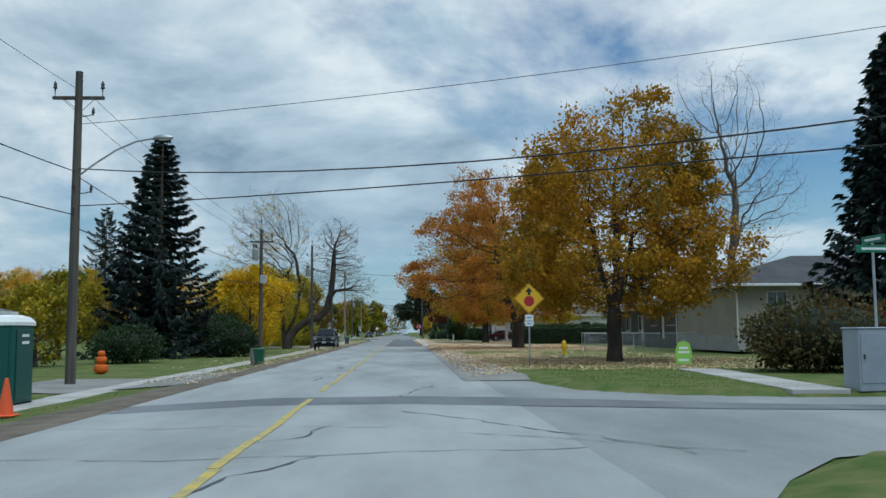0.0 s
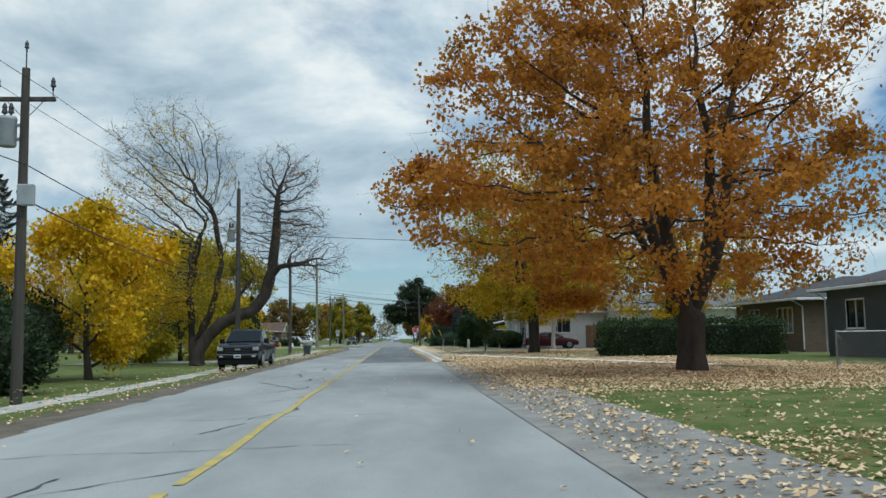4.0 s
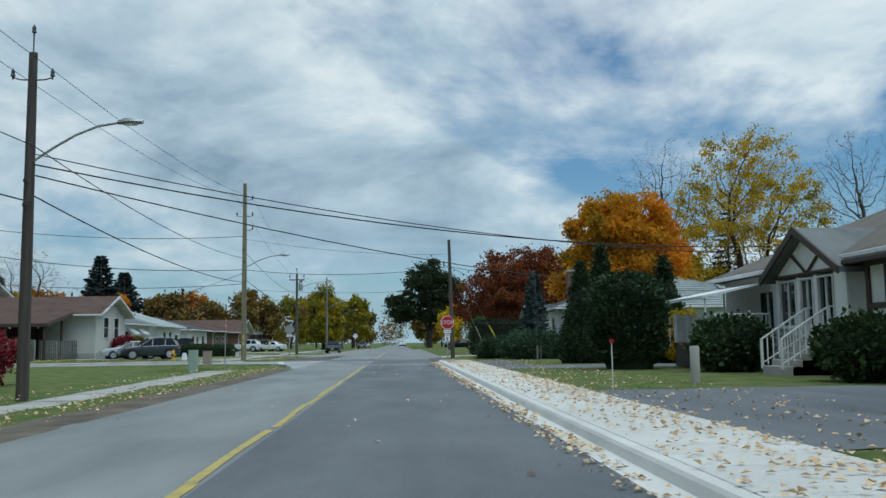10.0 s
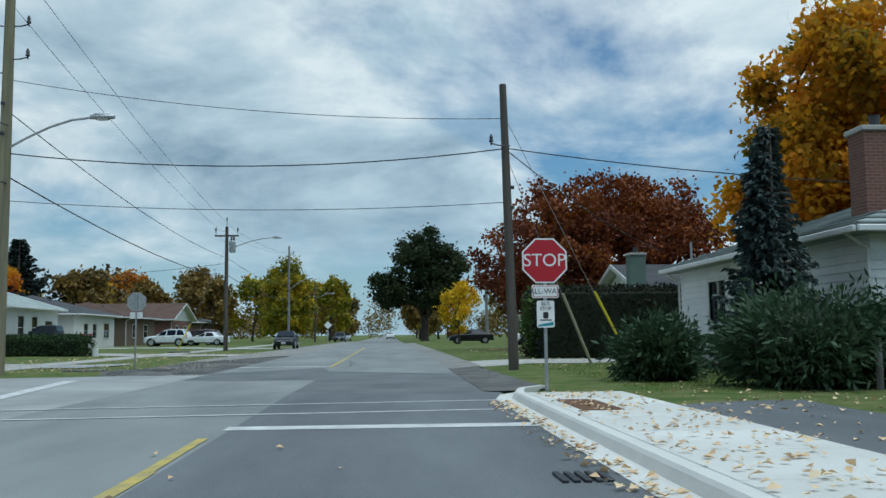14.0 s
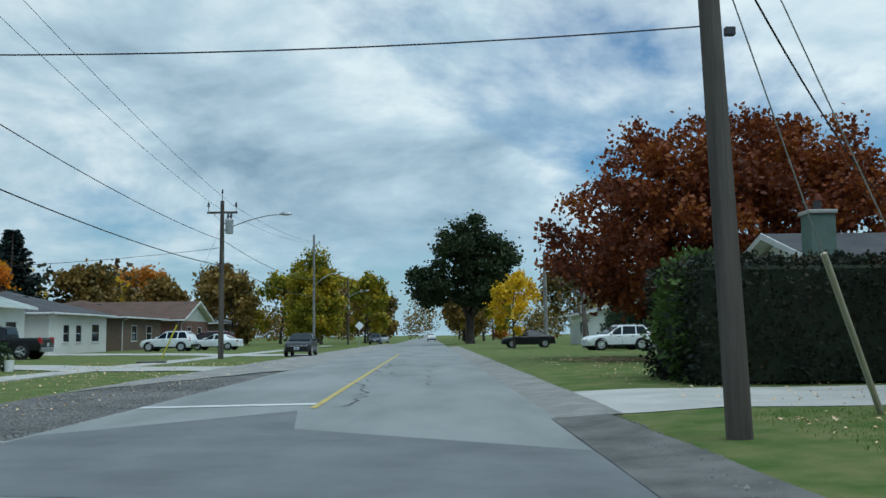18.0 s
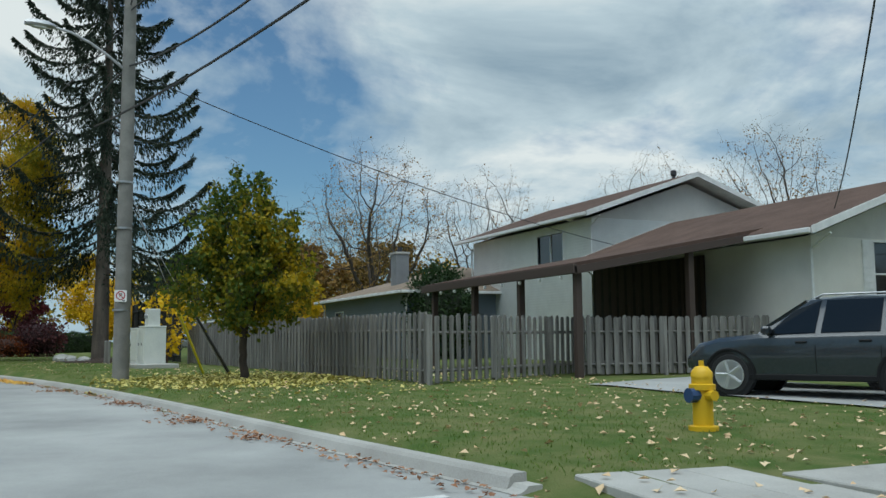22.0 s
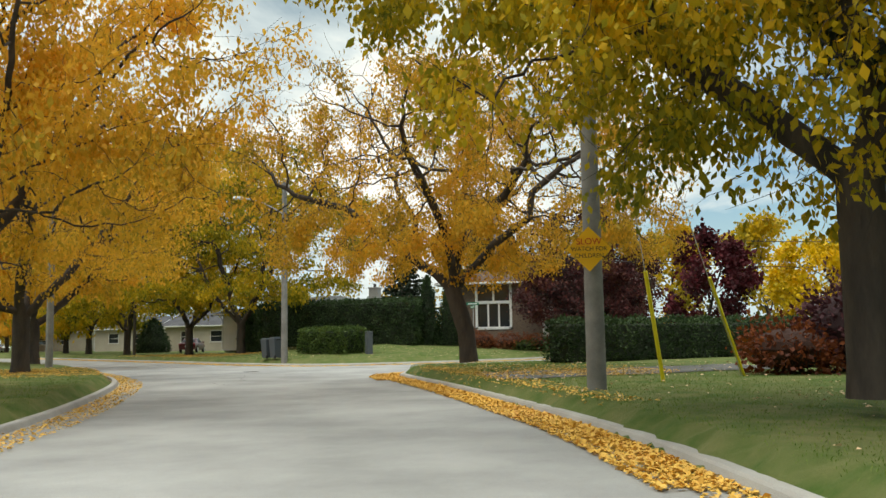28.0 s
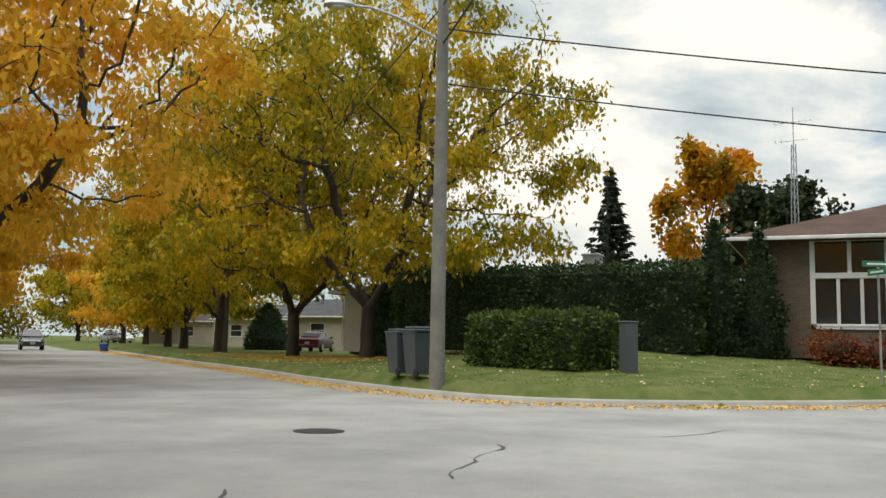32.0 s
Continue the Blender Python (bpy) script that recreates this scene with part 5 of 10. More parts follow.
spruce("dark spruce beside a bungalow", put(21.2, -22.0), 117, 13.0, 4.0, SPRUCE_GREEN, 32, 15, 60, size=0.44, power=0.75, curve=0.3)
# far end of the main road
grown("huge dark green tree at the roadside, irregular crown", put(7.4, 222), 121, [(0.4, 0, 11.8, 4.9, 4.9, 4.3), (-5.0, 0, 7.6, 3.6, 3.4, 2.4), (5.0, 0, 11.4, 2.6, 2.6, 1.9), (1.0, 0, 7.4, 4.6, 4.6, 2.4)], 0.55, OAK_GREEN, 30000, 0.36, fork=3.0, leaders=4, reach=5, goals=900, step=0.6, kill=0.9, clump=0.7, scatter=0.5)
tree("young yellow roadside tree", put(9.0, 178), 122, 6.0, 2.2, 1.6, 0.1, BRIGHT_YELLOW, 5000, 0.16)
tree("pollarded bare tree on a front lawn", put(14.5, 176), 123, 9.0, 3.0, 3.0, 0.25, TAN_LEAF, 300, 0.1, BARK_GREY, limbs=9)
shrub("bush", "grey-green rounded conifer on a lawn", put(16.5, 172), (3, 3, 4), "cone", CEDAR_GREEN, 5000, 0.16, 124, rough=0.15)
grown("tall conical tree turning gold behind bungalows", put(-11.5, 212), 125, [(0, 0, 4.2, 3.7, 3.7, 3.0), (0, 0, 7.4, 3.0, 3.0, 3.0), (0, 0, 9.8, 1.6, 1.6, 2.4)], 0.35, YELLOW_GREEN, 20000, 0.28, fork=1.4, leaders=3, rise=1.4, reach=6, goals=800, step=0.6, kill=0.9, clump=0.5, scatter=0.4)
FARK = [(-24, 225, 9, 5), (-14, 240, 11, 5), (-9, 262, 12, 5), (-18, 270, 12, 6), (-36, 232, 9, 5), (-46, 238, 10, 6), (-58, 236, 9, 5), (-11, 300, 11, 5), (12, 268, 10, 5), (16, 300, 12, 6), (10, 340, 11, 5), (-12, 350, 12, 6), (24, 240, 11, 6), (34, 210, 11, 6), (40, 170, 12, 6), (-70, 230, 11, 6), (-40, 218, 10, 6), (-52, 222, 11, 6), (-30, 245, 12, 6), (-66, 214, 10, 6), (-22, 252, 11, 5), (-44, 250, 12, 7), (-8, 280, 10, 5), (9, 290, 9, 4), (8, 255, 8, 4), (-84, 205, 11, 6), (-96, 190, 11, 6)]
for k, (x, y, h, r) in enumerate(FARK):
    tree("distant autumn street tree", put(x, y), 130 + k, h, r, 1.0, 0.2, (FAR_OLIVE, TAN_LEAF, YELLOW_GREEN, MAPLE_RUST, FAR_OLIVE, YELLOW_LEAF)[k % 6], 5500, 0.4, limbs=9, subs=6, twigs=4, low=0.1)


def woods(label, pts, h, leaf, seed):
    """A far belt of trees as one mass of leaf clumps, with an uneven top."""
    rng = np.random.default_rng(seed)
    P = []
    for (ax, ay), (bx, by) in zip(pts, pts[1:]):
        L = math.hypot(bx - ax, by - ay)
        for k in range(max(1, int(L / 7))):
            u = (k + rng.random()) / max(1, int(L / 7))
            cx, cy = ax + (bx - ax) * u + rng.normal() * 3, ay + (by - ay) * u + rng.normal() * 3
            hh, rr = h * rng.uniform(0.6, 1.15), rng.uniform(3, 5.5)
            n = 360
            d = unit(rng.normal(size=(n, 3))) * rng.random((n, 1)) ** 0.4
            P.append(np.array([[cx, cy, hh * 0.52]]) + d * np.array([[rr, rr, hh * 0.5]]))
    P = np.concatenate(P)
    solid("woods", leafmesh("woods", rng, P, 0.75, 0.1), leaf, label, "woods", kind="stuff")


woods("far autumn trees beyond the road end", [(-90, 420), (-30, 470), (30, 470), (90, 420)], 13, FAR_OLIVE, 1)
woods("far mixed trees behind the houses", [(-120, 190), (-100, 260), (-60, 300), (-20, 380)], 11, FAR_OLIVE, 2)
woods("far mixed trees behind the right houses", [(60, -60), (70, 40), (60, 130), (50, 220), (30, 330)], 11, FAR_OLIVE, 3)
woods("far mixed trees behind the left gardens", [(-60, -70), (-55, 0), (-48, 40), (-40, 75), (-44, 92)], 8, FAR_OLIVE, 4)
woods("far trees closing the road's end", [(-70, 372), (-20, 392), (30, 392), (80, 372)], 15, FAR_OLIVE, 8)

# ---- poles, cables, signs ----
def lamp_arm(th, z, dx, dy, rise):
    pts = [(0, 0, z)] + [(dx * u, dy * u, z + rise * math.sin(u * math.pi / 2)) for u in (0.25, 0.5, 0.75, 1.0)]
    m = M()
    m.tube(pts, 0.035, 7)
    part("arm", m, STEEL, th, smooth=50)
    d = Vector((dx, dy, 0)).normalized()
    h = M()
    e = Vector(pts[-1])
    h.loft([[tuple(e + d * a + Vector((-d.y, d.x, 0)) * b + Vector((0, 0, c))) for b, c in ((-w, 0), (-w * 0.7, q), (w * 0.7, q), (w, 0), (w * 0.6, -0.05), (-w * 0.6, -0.05))] for a, w, q in ((-0.1, 0.05, 0.05), (0.1, 0.13, 0.10), (0.45, 0.15, 0.10), (0.62, 0.08, 0.04))])
    hd = part("lamp_head", h, STEEL, th, smooth=40)
    lens = M()
    lens.loft([[tuple(e + d * (0.28 + 0.2 * math.cos(w)) + Vector((-d.y, d.x, 0)) * 0.09 * math.sin(w) + Vector((0, 0, zz))) for w in np.linspace(0, 5.5, 8)] for zz in (-0.05, -0.085)])
    part("lens", lens, plain("lamp_lens", (0.6, 0.6, 0.55), 0.2), hd)


def insulator(m, p, s=1.0):
    m.tube([(p[0], p[1], p[2]), (p[0], p[1], p[2] + 0.08 * s), (p[0], p[1], p[2] + 0.10 * s), (p[0], p[1], p[2] + 0.2 * s), (p[0], p[1], p[2] + 0.22 * s), (p[0], p[1], p[2] + 0.32 * s)], [0.025 * s, 0.025 * s, 0.07 * s, 0.045 * s, 0.06 * s, 0.02 * s], 8)


def pole(label, x, y, h, r=0.16, material=POLEWOOD, cross=None, pins=(), transformer=None, lamp_at=None, box=None, base=None, lean=(0, 0), spike=0, brackets=()):
    z0 = gz(x, y) if base is None else base
    th = thing("utility_pole", label, "utility pole", (x, y, z0))
    m = M()
    top = (lean[0], lean[1], h)
    m.tube([(0, 0, -0.2), (lean[0] * 0.3, lean[1] * 0.3, h * 0.3), (lean[0] * 0.7, lean[1] * 0.7, h * 0.7), top], [r, r * 0.93, r * 0.8, r * 0.68], 14)
    part("shaft", m, material, th, smooth=50)
    if spike:
        k = M()
        k.tube([(top[0], top[1], h - 0.1), (top[0], top[1], h + spike)], 0.02, 6)
        insulator(k, (top[0], top[1], h + spike - 0.1))
        part("top_pin", k, DARKMETAL, th)
    if cross:
        z, w = cross
        c = M()
        c.box(-w, -0.06, z - 0.06, w, 0.06, z + 0.06, 0.01)
        arm = part("crossarm", c, material, th)
        for sx in (-1, 1):
            i = M()
            i.tube([(sx * (w - 0.08), 0, z + 0.05), (sx * (w - 0.08), 0, z + 0.3)], 0.015, 6)
            insulator(i, (sx * (w - 0.08), 0, z + 0.25), 1.2)
            part("insulator", i, DARKMETAL, arm)
            b = M()
            b.tube([(sx * w * 0.6, 0.02, z - 0.05), (0, 0.02, z - 0.6)], 0.015, 5)
            part("brace", b, STEEL, arm)
    for z, sx in brackets:
        b = M()
        b.tube([(0, 0, z), (sx * 0.35, 0, z + 0.02), (sx * 0.55, 0, z + 0.08)], 0.02, 6)
        insulator(b, (sx * 0.55, 0, z + 0.02))
        part("bracket", b, DARKMETAL, th)
    if transformer:
        z, sx = transformer
        t = M()
        t.lathe([(0.05, 0), (0.22, 0.02), (0.24, 0.06), (0.24, 0.78), (0.25, 0.80), (0.22, 0.88), (0.05, 0.9)], 16, (sx * 0.44, -0.05, z))
        tr = part("transformer", t, mat("grey_enamel", (0.42, 0.44, 0.45), None, 3, 0.5, 0.05), th, "grey cylindrical transformer", smooth=40)
        i = M()
        insulator(i, (sx * 0.36, -0.05, z + 0.86), 1.3)
        insulator(i, (sx * 0.54, -0.05, z + 0.86), 1.3)
        part("bushing", i, DARKMETAL, tr)
        for zz in (0.2, 0.6):
            part("hanger", M().box(min(0, sx * 0.25), -0.05, z + zz, max(0, sx * 0.25), 0.05, z + zz + 0.08), STEEL, tr)
    if lamp_at:
        lamp_arm(th, *lamp_at)
    if box:
        z, sx, w, hh = box
        b = M()
        b.box(sx * 0.2 - w / 2, -0.34, z, sx * 0.2 + w / 2, -0.14, z + hh, 0.02)
        part("equipment_box", b, mat("grey_enamel", (0.42, 0.44, 0.45)), th)
    for zc in (h * 0.55, h * 0.62):
        b = M()
        b.tube([(0.0, -r * 0.8, zc), (0, -r * 0.8 - 0.12, zc)], 0.025, 6)
        b.box(-0.06, -r - 0.12, zc - 0.05, 0.06, -r - 0.04, zc + 0.05, 0.01)
        part("clamp", b, DARKMETAL, th)
    return th


POLES = {1: (-10.15, -22.0, 11.6), 2: (-8.6, 11.7, 9.5), 3: (-8.15, 44.5, 11.4), 4: (-8.5, 76.9, 9.8), 5: (-9.15, 116.0, 12.6), 6: (-10.2, 158.4, 9.4), 7: (-10.0, 200, 12.0), 8: (-10.0, 240, 10.0), 9: (-10, 290, 10), 10: (-10, 350, 10)}
pole("tall weathered wooden utility pole with street lamp", *POLES[1], 0.19, cross=(10.6, 0.95), lamp_at=(7.6, 3.0, -0.4, 1.4), spike=0.0, brackets=((9.9, 1), (7.0, 1)))
pole("wooden utility pole with crossarm and grey equipment box", *POLES[2], 0.16, cross=(8.6, 0.85), box=(5.5, 1, 0.45, 0.6), transformer=(7.2, -1), spike=0.6)
pole("wooden utility pole with grey transformer", *POLES[3], 0.18, transformer=(7.9, -1), brackets=((10.2, 1), (10.2, -1)), spike=0.3)
pole("wooden utility pole with long curved street lamp", *POLES[4], 0.17, lamp_at=(6.6, 2.6, -0.3, 1.1), brackets=((9.0, 1), (9.0, -1)), spike=0.6)
pole("tall greenish treated pole with street lamp", *POLES[5], 0.19, POLEGREEN, lamp_at=(6.5, 2.6, -0.3, 0.9), brackets=((11.4, 1), (10.2, 1), (10.2, -1), (9.2, 1)))
pole("wooden utility pole with crossarm and street lamp", *POLES[6], 0.17, cross=(8.7, 0.9), transformer=(7.4, 1), lamp_at=(7.6, 3.6, -0.5, 0.9), spike=0.5)
pole("tall pale pole with street lamp", *POLES[7], 0.15, POLECONC, lamp_at=(6.6, 2.6, 0, 1.4), brackets=((11, 1), (10, 1)))
for k in (8, 9, 10):
    pole("distant roadside utility pole", *POLES[k], 0.16, lamp_at=(7.0, 2.6, 0, 1.0) if k < 10 else None, cross=(9.2, 0.8))
pole("weathered grey wooden pole leaning slightly by the hedge", 5.55, 114.9, 8.3, 0.15, lean=(-0.15, 0.3), brackets=((6.4, -1),), base=0.12)
pole("distant utility pole at the roadside", 8.6, 252, 11.0, 0.16)
pole("short bare wooden pole on a lawn", 12.6, 186, 8.5, 0.2, POLECONC)
pole("grey concrete street pole with lamp and parking sign", -30.83, 113.55, 11.6, 0.21, POLECONC, lamp_at=(8.0, 0.3, -1.9, 0.9), brackets=((9.8, 1),))
pole("round concrete pole with a yellow warning sign", -60.85, 105.45, 9.4, 0.19, POLECONC, brackets=((8.8, 1),))
pole("tall grey corner pole with curved street lamp", -91.5, 86.1, 10.4, 0.19, POLECONC, lamp_at=(8.4, 1.0, -2.1, 0.9), cross=(10.1, 0.7))
pole("grey pole beside the footpath under locust trees", -80.0, 79.4, 9.0, 0.17, POLECONC)
pole("dark wooden pole along the leafy street", -119, 59.5, 9.0, 0.15)


def sag(a, b, drop, n=14):
    a, b = Vector(a), Vector(b)
    return [a.lerp(b, k / n) - Vector((0, 0, drop * 4 * (k / n) * (1 - k / n))) for k in range(n + 1)]


def cable(a, b, drop=0.4, r=0.012, label="thin black overhead cable between poles"):
    m = M()
    m.tube(sag(a, b, drop), r, 5)
    solid("cable", m, CABLE, label, "overhead cable")


def ptop(k, z, dx=0.0):
    x, y, h = POLES[k]
    return (x + dx, y, gz(x, y) + z)


spans = [(1, 2), (2, 3), (3, 4), (4, 5), (5, 6), (6, 7), (7, 8), (8, 9), (9, 10)]
HI = {1: 10.6, 2: 8.9, 3: 10.5, 4: 9.3, 5: 11.6, 6: 9.2, 7: 11.2, 8: 9.4, 9: 9.4, 10: 9.4}
for a, b in spans:
    for dx in (-0.55, 0.55):
        cable(ptop(a, HI[a], dx), ptop(b, HI[b], dx), 0.5, 0.009)
    cable(ptop(a, min(HI[a] - 2.2, 7.6), 0.1), ptop(b, min(HI[b] - 2.2, 7.2), 0.1), 0.55, 0.016, "black telephone cable strung between poles")
    cable(ptop(a, 5.7, 0.1), ptop(b, 5.5, 0.1), 0.5, 0.022, "thick black cable strung between poles")
cable(ptop(1, 10.9), (-9.6, -70, 10.4), 0.6, 0.009)
cable(ptop(1, 7.8), (-9.6, -70, 7.2), 0.6, 0.02, "thick black cable strung between poles")
cable(ptop(1, 6.2), (-9.6, -70, 5.8), 0.6, 0.02, "thick black cable strung between poles")
# across the road
cable(ptop(1, 9.6), (26, -30, 12.0), 0.4, 0.012, "service cable crossing over the road")
cable((-10.15, -22, 7.5), (21.9, -45.4, 6.3), 1.15, 0.022, "thick service cable crossing over the road")
cable((-10.15, -22, 6.1), (38.9, -56.8, 5.4), 0.62, 0.02, "thick service cable crossing over the road")
cable(ptop(3, 8.6), (24, 40, 7.4), 0.6, 0.016, "service cable crossing over the road")
cable(ptop(4, 6.9), (16.5, 87.5, 4.6), 0.6, 0.016, "service cable crossing over the road")
cable(ptop(4, 6.6), (19, 90, 5.2), 0.8, 0.022, "service cable crossing over the road")
cable(ptop(4, 6.3), (18, 110, 4.9), 0.7, 0.022, "service cable crossing over the road")
cable(ptop(5, 8.6), (5.4, 115.2, 7.4), 0.35, 0.010, "thin cable crossing over the junction")
cable(ptop(5, 6.4), (5.4, 115.2, 6.5), 0.45, 0.018, "black cable crossing over the junction")
cable(ptop(5, 5.0), (5.4, 115.1, 4.9), 0.25, 0.010, "thin cable crossing over the junction")
cable((5.4, 115.1, 6.5), (13.8, 127.5, 4.6), 0.3, 0.016, "service cable to a house")
cable((5.4, 115.1, 6.5), (22, 108.5, 4.2), 0.4, 0.016, "service cable to a house")
cable(ptop(5, 6.2), (-24, 131, 4.6), 0.5, 0.014, "service cable to a house")
cable(ptop(5, 5.4), (-25, 112.5, 5.4), 0.3, 0.02, "thick cable along the side street")
cable(ptop(5, 6.4), (-30.8, 113.55, 8.4), 0.7, 0.024, "thick cable along the side street")
cable(ptop(5, 8.8), (-30.8, 113.55, 9.9), 0.6, 0.02, "thick cable along the side street")
cable(ptop(6, 6.6), (-32, 150, 5.0), 0.5, 0.014, "service cable to a house")
for z0, z1, r in ((9.6, 9.0, 0.02), (8.4, 8.0, 0.026)):
    cable((-30.83, 113.55, z0), (-60.85, 105.45, z1), 0.7, r, "thick cable along the side street")
    cable((-60.85, 105.45, z1), (-91.5, 86.1, z1 + 0.6), 0.8, r, "thick cable along the side street")
cable((-30.83, 113.55, 8.3), (-36, 135, 4.4), 0.5, 0.014, "service cable to a house")
cable((-91.5, 86.1, 9.0), (-104, 118, 7.0), 0.5, 0.022, "thick cable over the corner lawn")
cable((-91.5, 86.1, 7.6), (-104, 118, 5.4), 0.5, 0.02, "thick cable over the corner lawn")
cable((-91.5, 86.1, 9.6), (-119, 59.5, 8.6), 0.6, 0.018, "cable along the leafy street")

REDSIGN = plain("red_sign", (0.42, 0.012, 0.025), 0.4)
WHITESIGN = plain("white_sign", (0.80, 0.80, 0.78), 0.4)
YELLOWSIGN = plain("yellow_sign", (0.78, 0.42, 0.01), 0.4)
BLACKINK = plain("black_ink", (0.02, 0.02, 0.02), 0.5)
GREENSIGN = plain("green_sign", (0.01, 0.16, 0.09), 0.4)
SIGNBACK = mat("sign_back_aluminium", (0.42, 0.43, 0.43), (0.36, 0.37, 0.37), 5, 0.5, 0.05, metal=0.6)


def letters(words, size, material, parent, at, name="lettering", spread=1.0, face=0.0):
    """Raised words on a sign that faces -y before it is turned."""
    c = bpy.data.curves.new(name, "FONT")
    c.body, c.size, c.align_x, c.align_y, c.extrude = words, size, "CENTER", "CENTER", 0.002
    c.space_character = spread
    tmp = bpy.data.objects.new("tmp", c)
    scene.collection.objects.link(tmp)
    me = bpy.data.meshes.new_from_object(tmp.evaluated_get(bpy.context.evaluated_depsgraph_get()))
    bpy.data.objects.remove(tmp)
    me.materials.clear()
    me.materials.append(material)
    me.transform(pose(*at, 90, 0, 0))
    return part(name, me, material, parent)


def ngon(n, r, turn=0.0):
    return [(r * math.cos(turn + 2 * math.pi * k / n), r * math.sin(turn + 2 * math.pi * k / n)) for k in range(n)]


def rrect(w, h, b=0.03):
    out = []
    for sx, sy, a in ((1, 1, 0), (-1, 1, 90), (-1, -1, 180), (1, -1, 270)):
        for k in (0, 45, 90):
            out.append((sx * (w / 2 - b) + b * math.cos(radians(a + k)), sy * (h / 2 - b) + b * math.sin(radians(a + k))))
    return out


def post_part(th, h, r=0.03):
    m = M()
    m.tube([(0, 0.03, -0.3), (0, 0.03, h)], r, 8)
    part("post", m, STEEL, th, smooth=40)


def plate(th, poly, material, z, y=0.0, t=0.004, name="plate", label="", x=0.0):
    m = M()
    m.prism(poly, y - t, y, "y", (x, 0, z))
    return part(name, m, material, th, label)


def stop_sign(label, x, y, z, rz, size, tab=None, bus=False, height=2.6):
    th = thing("stop_sign", label, "stop sign", (x, y, gz(x, y)), rz)
    post_part(th, height + size * 0.45)
    R = size / 2 / math.cos(math.pi / 8)
    plate(th, ngon(8, R, math.pi / 8), SIGNBACK, height, 0.0, name="backing")
    b = plate(th, ngon(8, R, math.pi / 8), WHITESIGN, height, -0.005, 0.002, "border")
    plate(b, ngon(8, R * 0.93, math.pi / 8), REDSIGN, height, -0.008, 0.002, "face")
    letters("STOP", size * 0.40, WHITESIGN, b, (0, -0.012, height))
    if tab:
        z2 = height - size / 2 - 0.14
        t = plate(th, rrect(tab, 0.22), WHITESIGN, z2, -0.004, 0.004, "tab")
        plate(t, rrect(tab - 0.03, 0.19), REDSIGN, z2, -0.007, 0.002, "tab_border")
        plate(t, rrect(tab - 0.05, 0.17), WHITESIGN, z2, -0.010, 0.002, "tab_face")
        letters("ALL-WAY", 0.125, BLACKINK, t, (0, -0.014, z2))
    if bus:
        z3 = height - size / 2 - 0.52
        t = plate(th, rrect(0.30, 0.45), WHITESIGN, z3, -0.004, 0.004, "bus_plate")
        letters("BUS", 0.085, BLACKINK, t, (0, -0.010, z3 + 0.17))
        letters("STOP", 0.085, BLACKINK, t, (0, -0.010, z3 + 0.09))
        k = M()
        k.prism(rrect(0.09, 0.11, 0.02), -0.011, -0.008, "y", (0, 0, z3 - 0.02))
        part("bus_symbol", k, BLACKINK, t)
        k = M()
        k.prism([(-0.13, -0.02), (0.13, 0.03), (0.13, -0.03), (-0.13, -0.05)], -0.011, -0.008, "y", (0, 0, z3 - 0.16))
        part("stripe", k, plain("teal_ink", (0.02, 0.25, 0.30), 0.5), t)
        k = M()
        k.prism(rrect(0.2, 0.02, 0.005), -0.011, -0.008, "y", (0, 0, z3 - 0.10))
        part("text_bar", k, BLACKINK, t)
    return th


stop_sign("red stop sign with all-way tab and bus stop plate", 4.63, 104.35, 0, 0, 0.76, tab=0.46, bus=True, height=2.28)
stop_sign("back of a grey stop sign on a steel post", -6.47, 120.35, 0, 178, 0.64, tab=0.42, height=2.35)
stop_sign("back of a stop sign at the far corner", -7.6, 101.2, 0, 92, 0.6, height=2.3)


def ahead_sign():
    th = thing("warning_sign", "yellow diamond sign with stop symbol and arrow", "warning sign", put(6.5, -22.8))
    post_part(th, 3.0)
    z = 2.45
    plate(th, ngon(4, 0.56), YELLOWSIGN, z, 0.0, name="diamond")
    fr = M()
    fr.prism(ngon(4, 0.53), -0.008, -0.005, "y", (0, 0, z))
    part("border", fr, BLACKINK, th)
    plate(th, ngon(4, 0.515), YELLOWSIGN, z, -0.009, 0.002, "face")
    plate(th, ngon(8, 0.2, math.pi / 8), REDSIGN, z - 0.1, -0.012, 0.002, "stop_symbol")
    k = M()
    k.prism([(-0.05, 0.12), (0.05, 0.12), (0.05, 0.24), (0.14, 0.24), (0, 0.40), (-0.14, 0.24), (-0.05, 0.24)], -0.014, -0.011, "y", (0, 0, z))
    part("arrow", k, BLACKINK, th)
    t = plate(th, rrect(0.30, 0.42), WHITESIGN, z - 0.80, -0.004, 0.004, "small_plate")
    for dz, w in ((0.1, 0.18), (-0.02, 0.2), (-0.12, 0.16)):
        k = M()
        k.prism(rrect(w, 0.03, 0.005), -0.009, -0.006, "y", (0, 0, z - 0.8 + dz))
        part("text_bar", k, plain("blue_ink", (0.05, 0.18, 0.4), 0.5), t)


ahead_sign()


